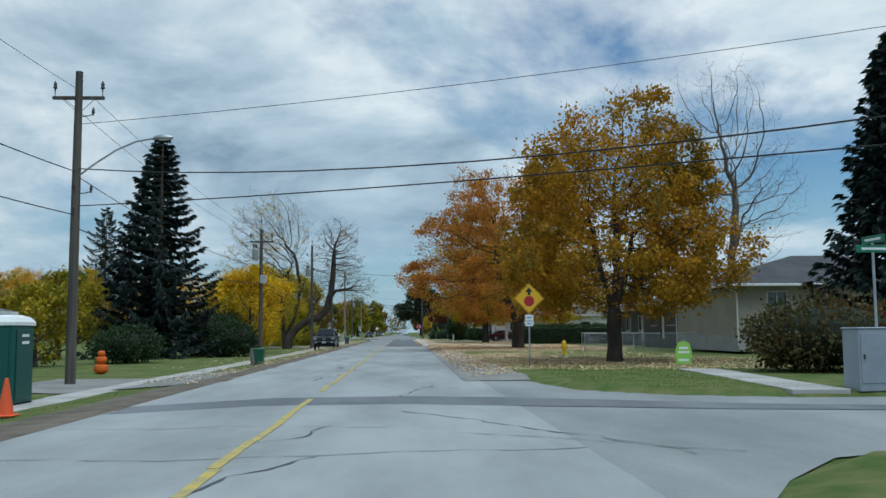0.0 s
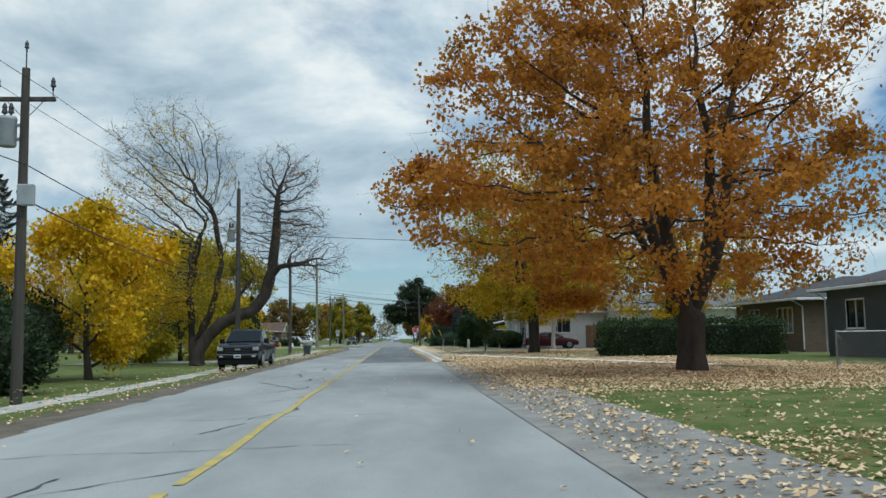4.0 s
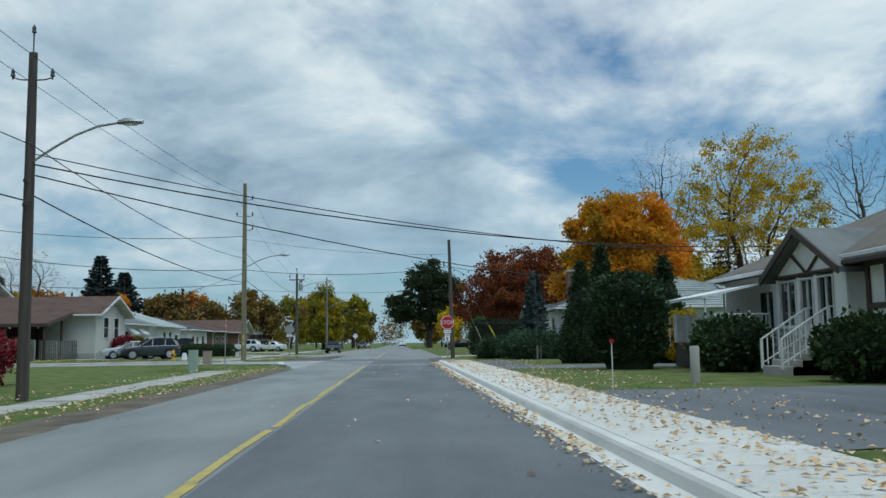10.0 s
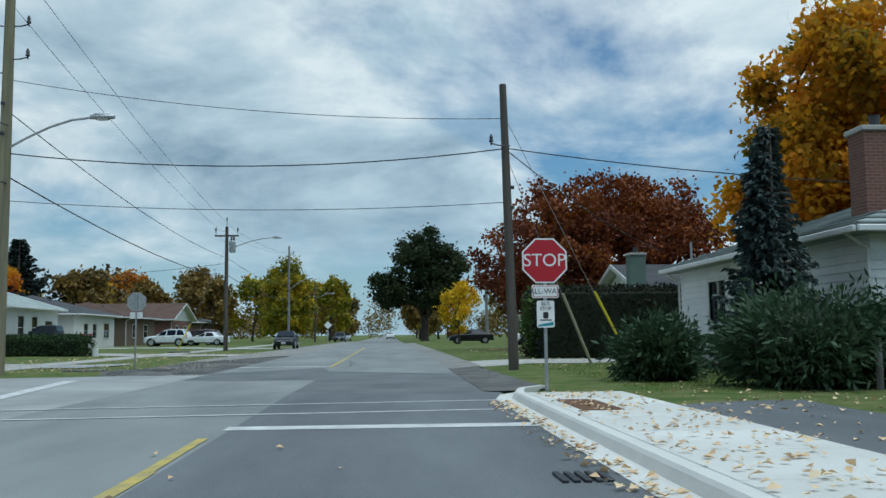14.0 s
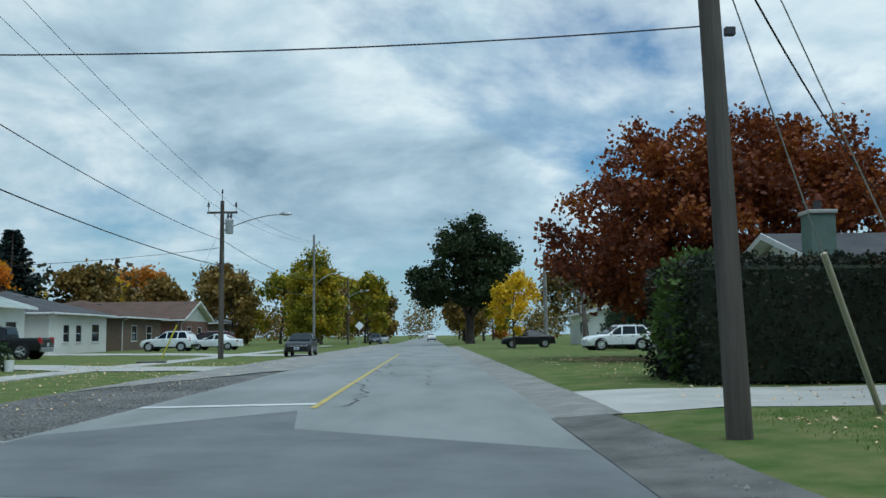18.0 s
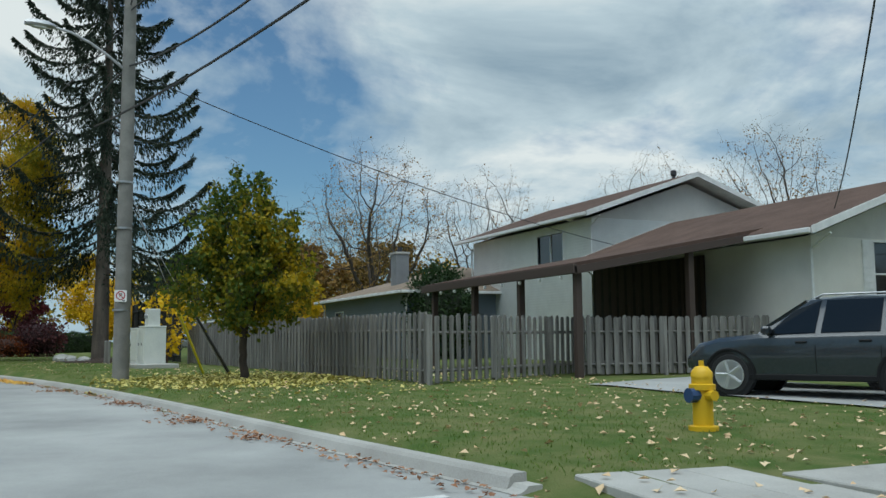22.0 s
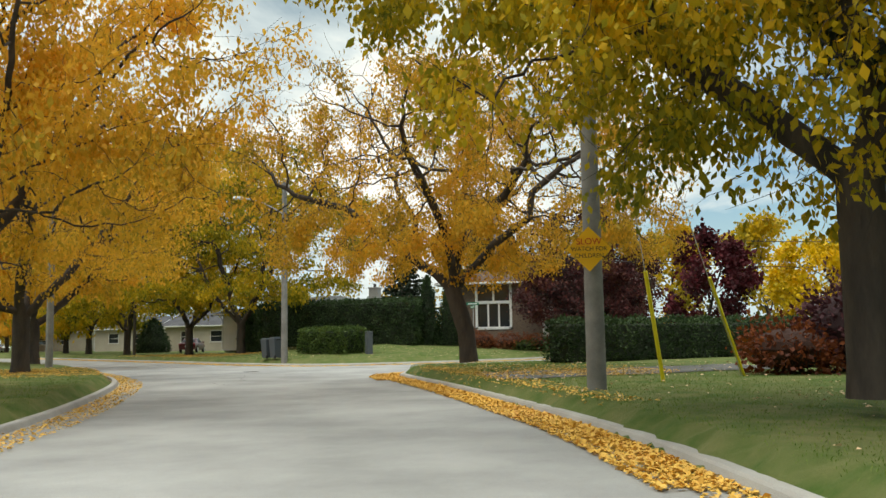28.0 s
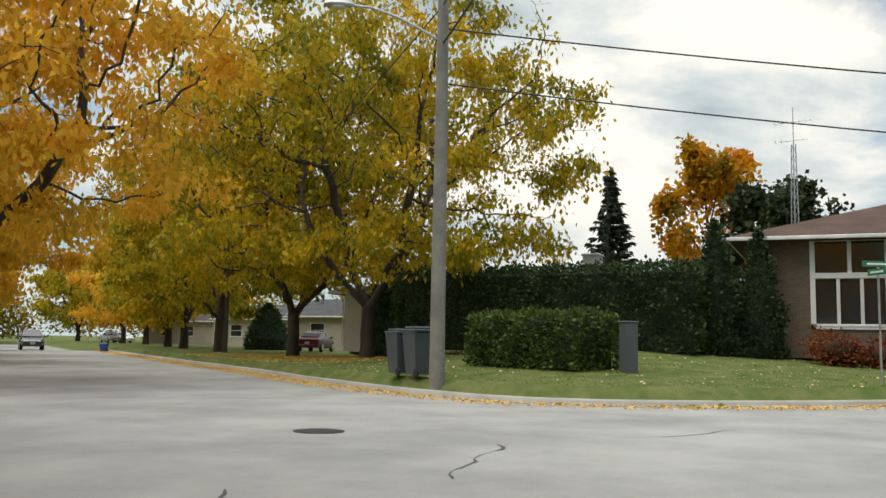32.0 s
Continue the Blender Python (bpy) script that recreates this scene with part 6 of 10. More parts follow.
def slow_sign():
    th = thing("warning_sign", "yellow slow watch for children sign on a pole", "warning sign", (-60.62, 105.40, gz(-60.8, 105.4)), 98)
    z = 2.66
    plate(th, ngon(4, 0.43), YELLOWSIGN, z, 0.0, 0.006, "diamond")
    letters("SLOW", 0.17, plain("red_ink", (0.5, 0.03, 0.01), 0.5), th, (0, -0.010, z + 0.14))
    letters("WATCH FOR", 0.115, BLACKINK, th, (0, -0.010, z + 0.0))
    letters("CHILDREN", 0.115, BLACKINK, th, (0, -0.010, z - 0.13))
    m = M()
    m.box(-0.03, 0.0, z - 0.25, 0.03, 0.04, z + 0.25)
    part("bracket", m, STEEL, th)


slow_sign()


def parking_sign():
    th = thing("parking_sign", "white no-parking sign strapped to a pole", "parking sign", (-30.60, 113.48, gz(-30.8, 113.5) - 0.15), 80)
    z = 2.28
    p = plate(th, rrect(0.30, 0.30), WHITESIGN, z, 0.0, 0.006, "plate")
    m = M()
    o = ngon(24, 0.115)
    i = ngon(24, 0.09)
    m.add([(a, -0.009, z + 0.01 + b) for a, b in o] + [(a, -0.009, z + 0.01 + b) for a, b in i], [(k, (k + 1) % 24, 24 + (k + 1) % 24, 24 + k) for k in range(24)])
    part("red_ring", m, REDSIGN, p)
    m = M()
    m.prism([(-0.085, 0.07), (-0.07, 0.085), (0.085, -0.07), (0.07, -0.085)], -0.012, -0.010, "y", (0, 0, z + 0.01))
    part("red_bar", m, REDSIGN, p)
    letters("P", 0.15, BLACKINK, p, (0, -0.008, z + 0.01))
    m = M()
    m.prism([(0.03, -0.12), (0.10, -0.14), (0.10, -0.10)], -0.009, -0.007, "y", (0, 0, z))
    part("arrow", m, BLACKINK, p)
    for k in (1.9, 4.0, 5.2):
        b = M()
        b.tube([(-0.0, 0.22, k), (0, 0.22, k + 0.05)], 0.215, 16)
        part("strap", b, STEEL, th)


parking_sign()
far = thing("warning_sign", "white diamond sign far down the road", "warning sign", put(-5.6, 205), 0)
post_part(far, 2.6)
plate(far, ngon(4, 0.5), WHITESIGN, 2.4, name="diamond")
far = thing("warning_sign", "yellow diamond sign far down the road", "warning sign", put(6.5, 262), 0)
post_part(far, 2.8)
plate(far, ngon(4, 0.55), YELLOWSIGN, 2.6, name="diamond")


def street_sign(x, y, rz, h=3.0):
    th = thing("street_sign", "green street name blades on a steel post", "street sign", put(x, y), rz)
    post_part(th, h)
    for k, (z, r) in enumerate(((h - 0.12, 0), (h + 0.08, 90))):
        m = M()
        m.box(-0.4, -0.012, z - 0.08, 0.4, 0.012, z + 0.08, 0.005, rot=Matrix.Rotation(radians(r), 3, "Z"))
        b = part("blade", m, GREENSIGN, th)
        t = M()
        t.box(-0.28, -0.016, z - 0.025, 0.28, 0.016, z + 0.025, 0.0, rot=Matrix.Rotation(radians(r), 3, "Z"))
        part("text_bar", t, WHITESIGN, b)
    return th


street_sign(11.9, -36.9, 5, 3.1)
street_sign(-97.2, 95.9, 30, 3.0)
YELLOWPOLE = plain("yellow_guard_plastic", (0.72, 0.58, 0.02), 0.5)


def guy(x, y, dx, dy, h, top, label="yellow plastic guard on a guy wire", colour=None):
    """A guy wire with its guard tube, from the anchor up to a pole."""
    th = thing("guy_wire", label, "guy wire", put(x, y))
    z0 = gz(x, y)
    d = Vector((top[0] - x, top[1] - y, top[2] - z0)).normalized()
    m = M()
    m.tube([(0, 0, -0.1), tuple(Vector(top) - Vector((x, y, z0)))], 0.01, 5)
    part("wire", m, STEEL, th)
    g = M()
    g.tube([tuple(d * -0.05), tuple(d * h)], 0.045, 9)
    part("guard", g, colour or YELLOWPOLE, th, smooth=50)


guy(8.3, 117.2, 0, 0, 2.5, (5.4, 115.1, 6.4), "pale wooden guard on a guy wire", mat("pale_wood_guard", (0.4, 0.36, 0.25)))
guy(9.5, 117.0, 0, 0, 2.6, (5.45, 115.1, 7.4))
guy(-33.3, 116.0, 0, 0, 2.55, (-30.85, 113.7, 5.0))
guy(-32.4, 116.6, 0, 0, 2.5, (-30.8, 113.75, 4.6), "dark guard on a guy wire", DARKMETAL)
guy(-63.9, 106.7, 0, 0, 2.5, (-61.6, 105.7, 8.6))
guy(-66.3, 108.6, 0, 0, 2.7, (-62.2, 105.9, 8.6))
guy(-14.0, 159.6, 0, 0, 2.2, (-10.4, 158.5, 7.6))
guy(-83.5, 75.2, 0, 0, 2.4, (-80.2, 79.2, 8.0))

# ---- houses and fences ----
def sidingmat(name, c, period=0.115, rough=0.6, vertical=False):
    """Boarded cladding: a lapped relief at the boards' real height."""
    m = mat(name, c, tuple(v * 0.9 for v in c), 1.2, rough, 0, 40, vary=0.04)
    t = m.node_tree
    b = t.nodes["Principled BSDF"]
    geo = t.nodes.new("ShaderNodeNewGeometry")
    sep = t.nodes.new("ShaderNodeSeparateXYZ")
    t.links.new(geo.outputs["Position"], sep.inputs[0])
    d = t.nodes.new("ShaderNodeMath")
    d.operation = "DIVIDE"
    d.inputs[1].default_value = period
    if vertical:
        a = t.nodes.new("ShaderNodeMath")
        t.links.new(sep.outputs[0], a.inputs[0])
        t.links.new(sep.outputs[1], a.inputs[1])
        t.links.new(a.outputs[0], d.inputs[0])
    else:
        t.links.new(sep.outputs[2], d.inputs[0])
    f = t.nodes.new("ShaderNodeMath")
    f.operation = "FRACT"
    t.links.new(d.outputs[0], f.inputs[0])
    bp = node(t, "ShaderNodeBump", Strength=1.0, Distance=0.03)
    t.links.new(f.outputs[0], bp.inputs["Height"])
    t.links.new(bp.outputs[0], b.inputs["Normal"])
    return m


def brickmat(name, c1, c2, mortar=(0.35, 0.32, 0.28)):
    if name in MATS:
        return MATS[name]
    m = mat(name, c1, c2, 1.0, 0.9, 0, 30)
    t = m.node_tree
    b = t.nodes["Principled BSDF"]
    geo = t.nodes.new("ShaderNodeNewGeometry")
    sep = t.nodes.new("ShaderNodeSeparateXYZ")
    com = t.nodes.new("ShaderNodeCombineXYZ")
    t.links.new(geo.outputs["Position"], sep.inputs[0])
    a = t.nodes.new("ShaderNodeMath")
    t.links.new(sep.outputs[0], a.inputs[0])
    t.links.new(sep.outputs[1], a.inputs[1])
    t.links.new(a.outputs[0], com.inputs[0])
    t.links.new(sep.outputs[2], com.inputs[1])
    br = node(t, "ShaderNodeTexBrick", Scale=1.0)
    br.inputs["Brick Width"].default_value, br.inputs["Row Height"].default_value, br.inputs["Mortar Size"].default_value = 0.22, 0.075, 0.008
    br.inputs["Color1"].default_value, br.inputs["Color2"].default_value, br.inputs["Mortar"].default_value = (*c1, 1), (*c2, 1), (*mortar, 1)
    t.links.new(com.outputs[0], br.inputs["Vector"])
    t.links.new(br.outputs["Color"], b.inputs["Base Color"])
    bp = node(t, "ShaderNodeBump", Strength=0.5, Distance=0.01)
    bp.invert = True
    t.links.new(br.outputs["Fac"], bp.inputs["Height"])
    t.links.new(bp.outputs[0], b.inputs["Normal"])
    return m


def shinglemat(name, c):
    m = mat(name, c, tuple(v * 0.72 for v in c), 0.9, 0.95, 0.8, 18, spec=0.15)
    return m


TRIM = mat("white_trim", (0.72, 0.72, 0.70), None, 2, 0.5, 0.05, vary=0.04)
ROOF_BROWN = shinglemat("brown_shingles", (0.115, 0.075, 0.06))
ROOF_GREY = shinglemat("grey_shingles", (0.17, 0.18, 0.175))
ROOF_DARK = shinglemat("dark_shingles", (0.085, 0.085, 0.09))
ROOF_PALE = shinglemat("pale_green_shingles", (0.34, 0.38, 0.36))
ROOF_TAN = shinglemat("tan_shingles", (0.27, 0.21, 0.16))
BRICK_RED = brickmat("red_brick", (0.20, 0.085, 0.06), (0.15, 0.065, 0.05), (0.22, 0.17, 0.14))
BRICK_BROWN = brickmat("brown_brick", (0.17, 0.115, 0.08), (0.12, 0.08, 0.06), (0.2, 0.16, 0.12))
WALL_WHITE = sidingmat("white_siding", (0.76, 0.77, 0.75))
WALL_GREYV = sidingmat("grey_vertical_siding", (0.58, 0.565, 0.53), 0.2, vertical=True)
WALL_CREAM = mat("cream_stucco", (0.66, 0.64, 0.585), (0.58, 0.56, 0.51), 0.6, 0.9, 0.3, 40)
WALL_TAN = mat("tan_stucco", (0.40, 0.355, 0.29), (0.34, 0.30, 0.245), 0.6, 0.9, 0.3, 40)
WALL_SLATE = sidingmat("slate_siding", (0.075, 0.085, 0.10))
WALL_BLUEGREY = sidingmat("blue_grey_siding", (0.16, 0.19, 0.23))
SOFFIT = plain("dark_timber", (0.06, 0.04, 0.032), 0.7)
CURTAIN = mat("curtain", (0.5, 0.5, 0.48), None, 3, 0.9, 0.1)


def window(th, kind, side, rect, frame_mat=TRIM, shutters=None, bars=(0, 1), pane_mat=None):
    """A window with frame, bars, sill and panes in a wall opening. rect: u0, z0, u1, z1 and the wall's plane."""
    u0, z0, u1, z1, plane, sgn, axis = rect

    def bx(m, a, b, c, d, o0, o1, bev=0.008):
        lo, hi = sorted((plane + sgn * o0, plane + sgn * o1))
        if axis == "y":
            m.box(a, lo, b, c, hi, d, bev)
        else:
            m.box(lo, a, b, hi, c, d, bev)
    m = M()
    f = 0.06
    bx(m, u0 - f, z0 - f, u1 + f, z0, -0.12, 0.03)
    bx(m, u0 - f, z1, u1 + f, z1 + f, -0.12, 0.03)
    bx(m, u0 - f, z0, u0, z1, -0.12, 0.03)
    bx(m, u1, z0, u1 + f, z1, -0.12, 0.03)
    w = part("window", m, frame_mat, th)
    nx, nz = bars
    for k in range(1, nx + 1):
        c = u0 + (u1 - u0) * k / (nx + 1)
        b = M()
        bx(b, c - 0.025, z0, c + 0.025, z1, -0.08, 0.0)
        part("mullion", b, frame_mat, w)
    for k in range(1, nz + 1):
        c = z0 + (z1 - z0) * k / (nz + 1)
        b = M()
        bx(b, u0, c - 0.025, u1, c + 0.025, -0.08, 0.0)
        part("glazing_bar", b, frame_mat, w)
    for i in range(nx + 1):
        for j in range(nz + 1):
            p = M()
            bx(p, u0 + (u1 - u0) * i / (nx + 1) + 0.01, z0 + (z1 - z0) * j / (nz + 1) + 0.01, u0 + (u1 - u0) * (i + 1) / (nx + 1) - 0.01, z0 + (z1 - z0) * (j + 1) / (nz + 1) - 0.01, -0.07, -0.055, 0)
            part("pane", p, pane_mat or GLASS, w)
    s = M()
    bx(s, u0 - 0.1, z0 - 0.1, u1 + 0.1, z0 - f, -0.02, 0.08)
    part("sill", s, frame_mat, w)
    if shutters:
        for a, c in ((u0 - f - shutters, u0 - f - 0.01), (u1 + f + 0.01, u1 + f + shutters)):
            b = M()
            bx(b, a, z0 - 0.05, c, z1 + 0.05, 0.0, 0.04)
            for q in range(9):
                zz = z0 + (z1 - z0) * (q + 0.3) / 9
                bx(b, a + 0.03, zz, c - 0.03, zz + 0.05, 0.04, 0.055, 0)
            part("shutter", b, frame_mat, w)
    return w


def wall_mesh(u0, u1, z0, z1, plane, sgn, axis, holes, thick=0.2):
    """One wall of one piece, with its openings cut through."""
    us = sorted({u0, u1, *[h[0] for h in holes], *[h[2] for h in holes]})
    zs = sorted({z0, z1, *[h[1] for h in holes], *[h[3] for h in holes]})
    back = plane - sgn * thick
    m = M()
    index = {}

    def vert(i, j, k):
        if (i, j, k) not in index:
            index[i, j, k] = len(m.v)
            q = back if k else plane
            m.v.append((us[i], q, zs[j]) if axis == "y" else (q, us[i], zs[j]))
        return index[i, j, k]

    def full(i, j):
        if not (0 <= i < len(us) - 1 and 0 <= j < len(zs) - 1):
            return False
        cu, cz = (us[i] + us[i + 1]) / 2, (zs[j] + zs[j + 1]) / 2
        return not any(h[0] < cu < h[2] and h[1] < cz < h[3] for h in holes)

    for i in range(len(us) - 1):
        for j in range(len(zs) - 1):
            if not full(i, j):
                continue
            q = [(i, j), (i + 1, j), (i + 1, j + 1), (i, j + 1)]
            m.f.append(tuple(vert(a, b, 0) for a, b in q))
            m.f.append(tuple(vert(a, b, 1) for a, b in q[::-1]))
            for (a, b), (c, d), near in ((q[0], q[1], (i, j - 1)), (q[1], q[2], (i + 1, j)), (q[2], q[3], (i, j + 1)), (q[3], q[0], (i - 1, j))):
                if not full(*near):
                    m.f.append((vert(a, b, 1), vert(c, d, 1), vert(c, d, 0), vert(a, b, 0)))
    if (axis == "y") == (sgn > 0):
        m.f = [f[::-1] for f in m.f]
    return m


def roof_mesh(x0, y0, x1, y1, z, kind, rise, over):
    """Roof body with a fascia depth; ridge along x or y, or hipped."""
    X0, Y0, X1, Y1, t = x0 - over, y0 - over, x1 + over, y1 + over, 0.16
    m = M()
    zl = z - 0.02
    if kind == "gable_x":
        yc = (Y0 + Y1) / 2
        m.prism([(Y0, zl), (Y0, zl + t), (yc, zl + rise + t), (Y1, zl + t), (Y1, zl), (yc, zl + rise)], X0, X1, "x")
    elif kind == "gable_y":
        xc = (X0 + X1) / 2
        m.prism([(X0, zl), (X0, zl + t), (xc, zl + rise + t), (X1, zl + t), (X1, zl), (xc, zl + rise)], Y0, Y1, "y")
    else:
        w, d = X1 - X0, Y1 - Y0
        h = min(w, d) / 2
        if w >= d:
            r0, r1 = (X0 + h, (Y0 + Y1) / 2), (X1 - h, (Y0 + Y1) / 2)
            top = [(0, 1, 5, 4), (1, 2, 5), (2, 3, 4, 5), (3, 0, 4)]
        else:
            r0, r1 = ((X0 + X1) / 2, Y0 + h), ((X0 + X1) / 2, Y1 - h)
            top = [(1, 2, 5, 4), (2, 3, 5), (3, 0, 4, 5), (0, 1, 4)]
        v = [(X0, Y0, zl + t), (X1, Y0, zl + t), (X1, Y1, zl + t), (X0, Y1, zl + t), (*r0, zl + rise + t), (*r1, zl + rise + t)]
        m.add(v, top)
        m.add([(X0, Y0, zl), (X1, Y0, zl), (X1, Y1, zl), (X0, Y1, zl)] + v[:4], [(3, 2, 1, 0), (0, 1, 5, 4), (1, 2, 6, 5), (2, 3, 7, 6), (3, 0, 4, 7)])
    return m


def house(label, x0, y0, x1, y1, z, h, roof="hip", rise=1.4, over=0.5, wall=WALL_WHITE, roofm=ROOF_GREY, windows=(), doors=(), base=None, base_h=0.5, chimney=None, trim=TRIM, gable_wall=None, gutters=True, name="house"):
    """Four walls with openings, roof, fascia, gutters. windows: side, u0, z0, w, h, bars, shutters."""
    th = thing(name, label, "house", ((x0 + x1) / 2, (y0 + y1) / 2, z))
    ox, oy = -(x0 + x1) / 2, -(y0 + y1) / 2
    X0, Y0, X1, Y1 = x0 + ox, y0 + oy, x1 + ox, y1 + oy
    sides = {"S": ("y", Y0, -1, X0, X1), "N": ("y", Y1, 1, X0, X1), "W": ("x", X0, -1, Y0 + 0.2, Y1 - 0.2), "E": ("x", X1, 1, Y0 + 0.2, Y1 - 0.2)}
    for s, (axis, plane, sgn, a, b) in sides.items():
        holes = []
        for w in [*windows, *doors]:
            if w[0] == s:
                u = a + w[1]
                holes.append((u, w[2], u + w[3], w[2] + w[4]))
        part("wall", wall_mesh(a, b, -0.3, h, plane, sgn, axis, holes), wall, th)
        for w, hole in zip([w for w in windows if w[0] == s], holes):
            bars = w[5] if len(w) > 5 else (0, 1)
            window(th, "window", s, (*hole, plane, sgn, axis), trim, w[6] if len(w) > 6 else None, bars)
        for w, hole in zip([w for w in doors if w[0] == s], holes[len([w for w in windows if w[0] == s]):]):
            m = M()
            lo, hi = sorted((plane - sgn * 0.08, plane - sgn * 0.13))
            (m.box(hole[0], lo, hole[1], hole[2], hi, hole[3], 0.01) if axis == "y" else m.box(lo, hole[0], hole[1], hi, hole[2], hole[3], 0.01))
            d = part("door", m, w[5] if len(w) > 5 else TRIM, th)
            k = M()
            p = (hole[2] - 0.1, plane - sgn * 0.02, hole[1] + 1.0) if axis == "y" else (plane - sgn * 0.02, hole[2] - 0.1, hole[1] + 1.0)
            k.tube([(p[0], p[1], p[2] - 0.05), (p[0], p[1], p[2] + 0.05)], 0.02, 6)
            part("handle", k, DARKMETAL, d)
        if base:
            lo, hi = sorted((plane + sgn * 0.03, plane - sgn * 0.1))
            bs = [q for q in holes if q[1] < base_h]
            mm = wall_mesh(a - (0.03 if axis == "y" else 0), b + (0.03 if axis == "y" else 0), -0.3, base_h, plane + sgn * 0.03, sgn, axis, bs, 0.1)
            part("plinth", mm, base, th)
    if roof == "gable_x":
        yc = (Y0 + Y1) / 2
        r = rise * (Y1 - Y0) / (Y1 - Y0 + 2 * over)
        for xx, s in ((X0, 1), (X1 - 0.2, 1)):
            part("gable", M().prism([(Y0, h), (Y1, h), (yc, h + r)], xx, xx + 0.2, "x"), gable_wall or wall, th)
    elif roof == "gable_y":
        xc = (X0 + X1) / 2
        r = rise * (X1 - X0) / (X1 - X0 + 2 * over)
        for yy in (Y0, Y1 - 0.2):
            part("gable", M().prism([(X0, h), (X1, h), (xc, h + r)], yy, yy + 0.2, "y"), gable_wall or wall, th)
    rf = part("roof", roof_mesh(X0, Y0, X1, Y1, h, roof, rise, over), roofm, th)
    if roof.startswith("gable"):
        lo = Y0 if roof == "gable_x" else X0
        hi = Y1 if roof == "gable_x" else X1
        mid, zl = (lo + hi) / 2, h - 0.02
        band = [(lo - over, zl - 0.03), (lo - over, zl - 0.004), (mid, zl + rise - 0.004), (hi + over, zl - 0.004), (hi + over, zl - 0.03), (mid, zl + rise - 0.03)]
        ends = (X0 - over + 0.01, X1 + over - 0.01) if roof == "gable_x" else (Y0 - over + 0.01, Y1 + over - 0.01)
        part("soffit", M().prism(band, *ends, "x" if roof == "gable_x" else "y"), trim, th)
    for a in ("S", "N", "W", "E"):
        if roof == "gable_x" and a in "WE" or roof == "gable_y" and a in "SN":
            continue
        m = M()
        if a in "SN":
            yy = Y0 - over - 0.09 if a == "S" else Y1 + over
            m.box(X0 - over, yy, h - 0.03, X1 + over, yy + 0.09, h + 0.11, 0.02)
        else:
            xx = X0 - over - 0.09 if a == "W" else X1 + over
            m.box(xx, Y0 - over, h - 0.03, xx + 0.09, Y1 + over, h + 0.11, 0.02)
        part("gutter", m, trim, th)
    if roof.startswith("gable"):
        for e in (0, 1):
            m = M()
            if roof == "gable_x":
                xx = (X0 - over - 0.05, X1 + over)[e]
                yc = (Y0 + Y1) / 2
                m.prism([(Y0 - over, h - 0.06), (Y0 - over, h + 0.15), (yc, h + rise + 0.15), (Y1 + over, h + 0.15), (Y1 + over, h - 0.06), (yc, h + rise - 0.06)], xx, xx + 0.05, "x")
            else:
                yy = (Y0 - over - 0.05, Y1 + over)[e]
                xc = (X0 + X1) / 2
                m.prism([(X0 - over, h - 0.06), (X0 - over, h + 0.15), (xc, h + rise + 0.15), (X1 + over, h + 0.15), (X1 + over, h - 0.06), (xc, h + rise - 0.06)], yy, yy + 0.05, "y")
            part("bargeboard", m, trim, th)
    for cx, cy in ((X0 - 0.06, Y0 - 0.06), (X1 + 0.06, Y0 - 0.06), (X0 - 0.06, Y1 + 0.06)):
        m = M()
        ex, ey = (cx - over * 0.9 if cx < 0 else cx + over * 0.9), cy
        m.tube([(ex, ey, h), (cx, cy, h - 0.35), (cx, cy, 0.0)], 0.04, 6)
        part("downspout", m, trim, th)
    if chimney:
        cx, cy, w, d, z0, z1, cm = chimney
        m = M()
        m.box(cx + ox - w / 2, cy + oy - d / 2, z0 - z, cx + ox + w / 2, cy + oy + d / 2, z1 - z, 0.01)
        c = part("chimney", m, cm, th)
        m = M()
        m.box(cx + ox - w / 2 - 0.06, cy + oy - d / 2 - 0.06, z1 - z, cx + ox + w / 2 + 0.06, cy + oy + d / 2 + 0.06, z1 - z + 0.12, 0.02)
        part("cap", m, CONCRETE, c)
        m = M()
        m.lathe([(0.12, 0), (0.12, 0.28), (0.14, 0.3)], 10, (cx + ox, cy + oy, z1 - z + 0.12))
        part("flue", m, DARKMETAL, c)
    for k in range(2):
        m = M()
        m.box(-0.5 + 2.2 * k, (Y0 + Y1) / 2 - 0.9, h + rise * 0.72, -0.1 + 2.2 * k, (Y0 + Y1) / 2 - 0.5, h + rise * 0.72 + 0.22, 0.03)
        part("roof_vent", m, DARKMETAL, th)
    return th


# gable house on the junction's corner, with the upper storey and carport behind
house("pale grey bungalow with brown gable roof and shuttered windows", -34.5, 130.3, -24.2, 138.6, 0.15, 3.7, "gable_x", 1.75, 0.75, WALL_CREAM, ROOF_BROWN,
      [("E", 2.1, 1.85, 1.15, 1.75, (0, 1), 0.4), ("E", 5.0, 1.85, 1.15, 1.75, (0, 1), 0.4), ("S", 2.0, 1.8, 1.2, 1.4)], base=CONCRETE, gable_wall=WALL_GREYV)
house("two-storey rear wing with white siding and brown roof", -47.4, 131.6, -36.6, 141.2, 0.25, 5.75, "gable_x", 1.9, 0.7, WALL_WHITE, ROOF_BROWN,
      [("S", 6.5, 4.15, 2.1, 1.25, (1, 0)), ("E", 1.0, 3.3, 1.5, 1.0, (1, 0))], gable_wall=WALL_GREYV)


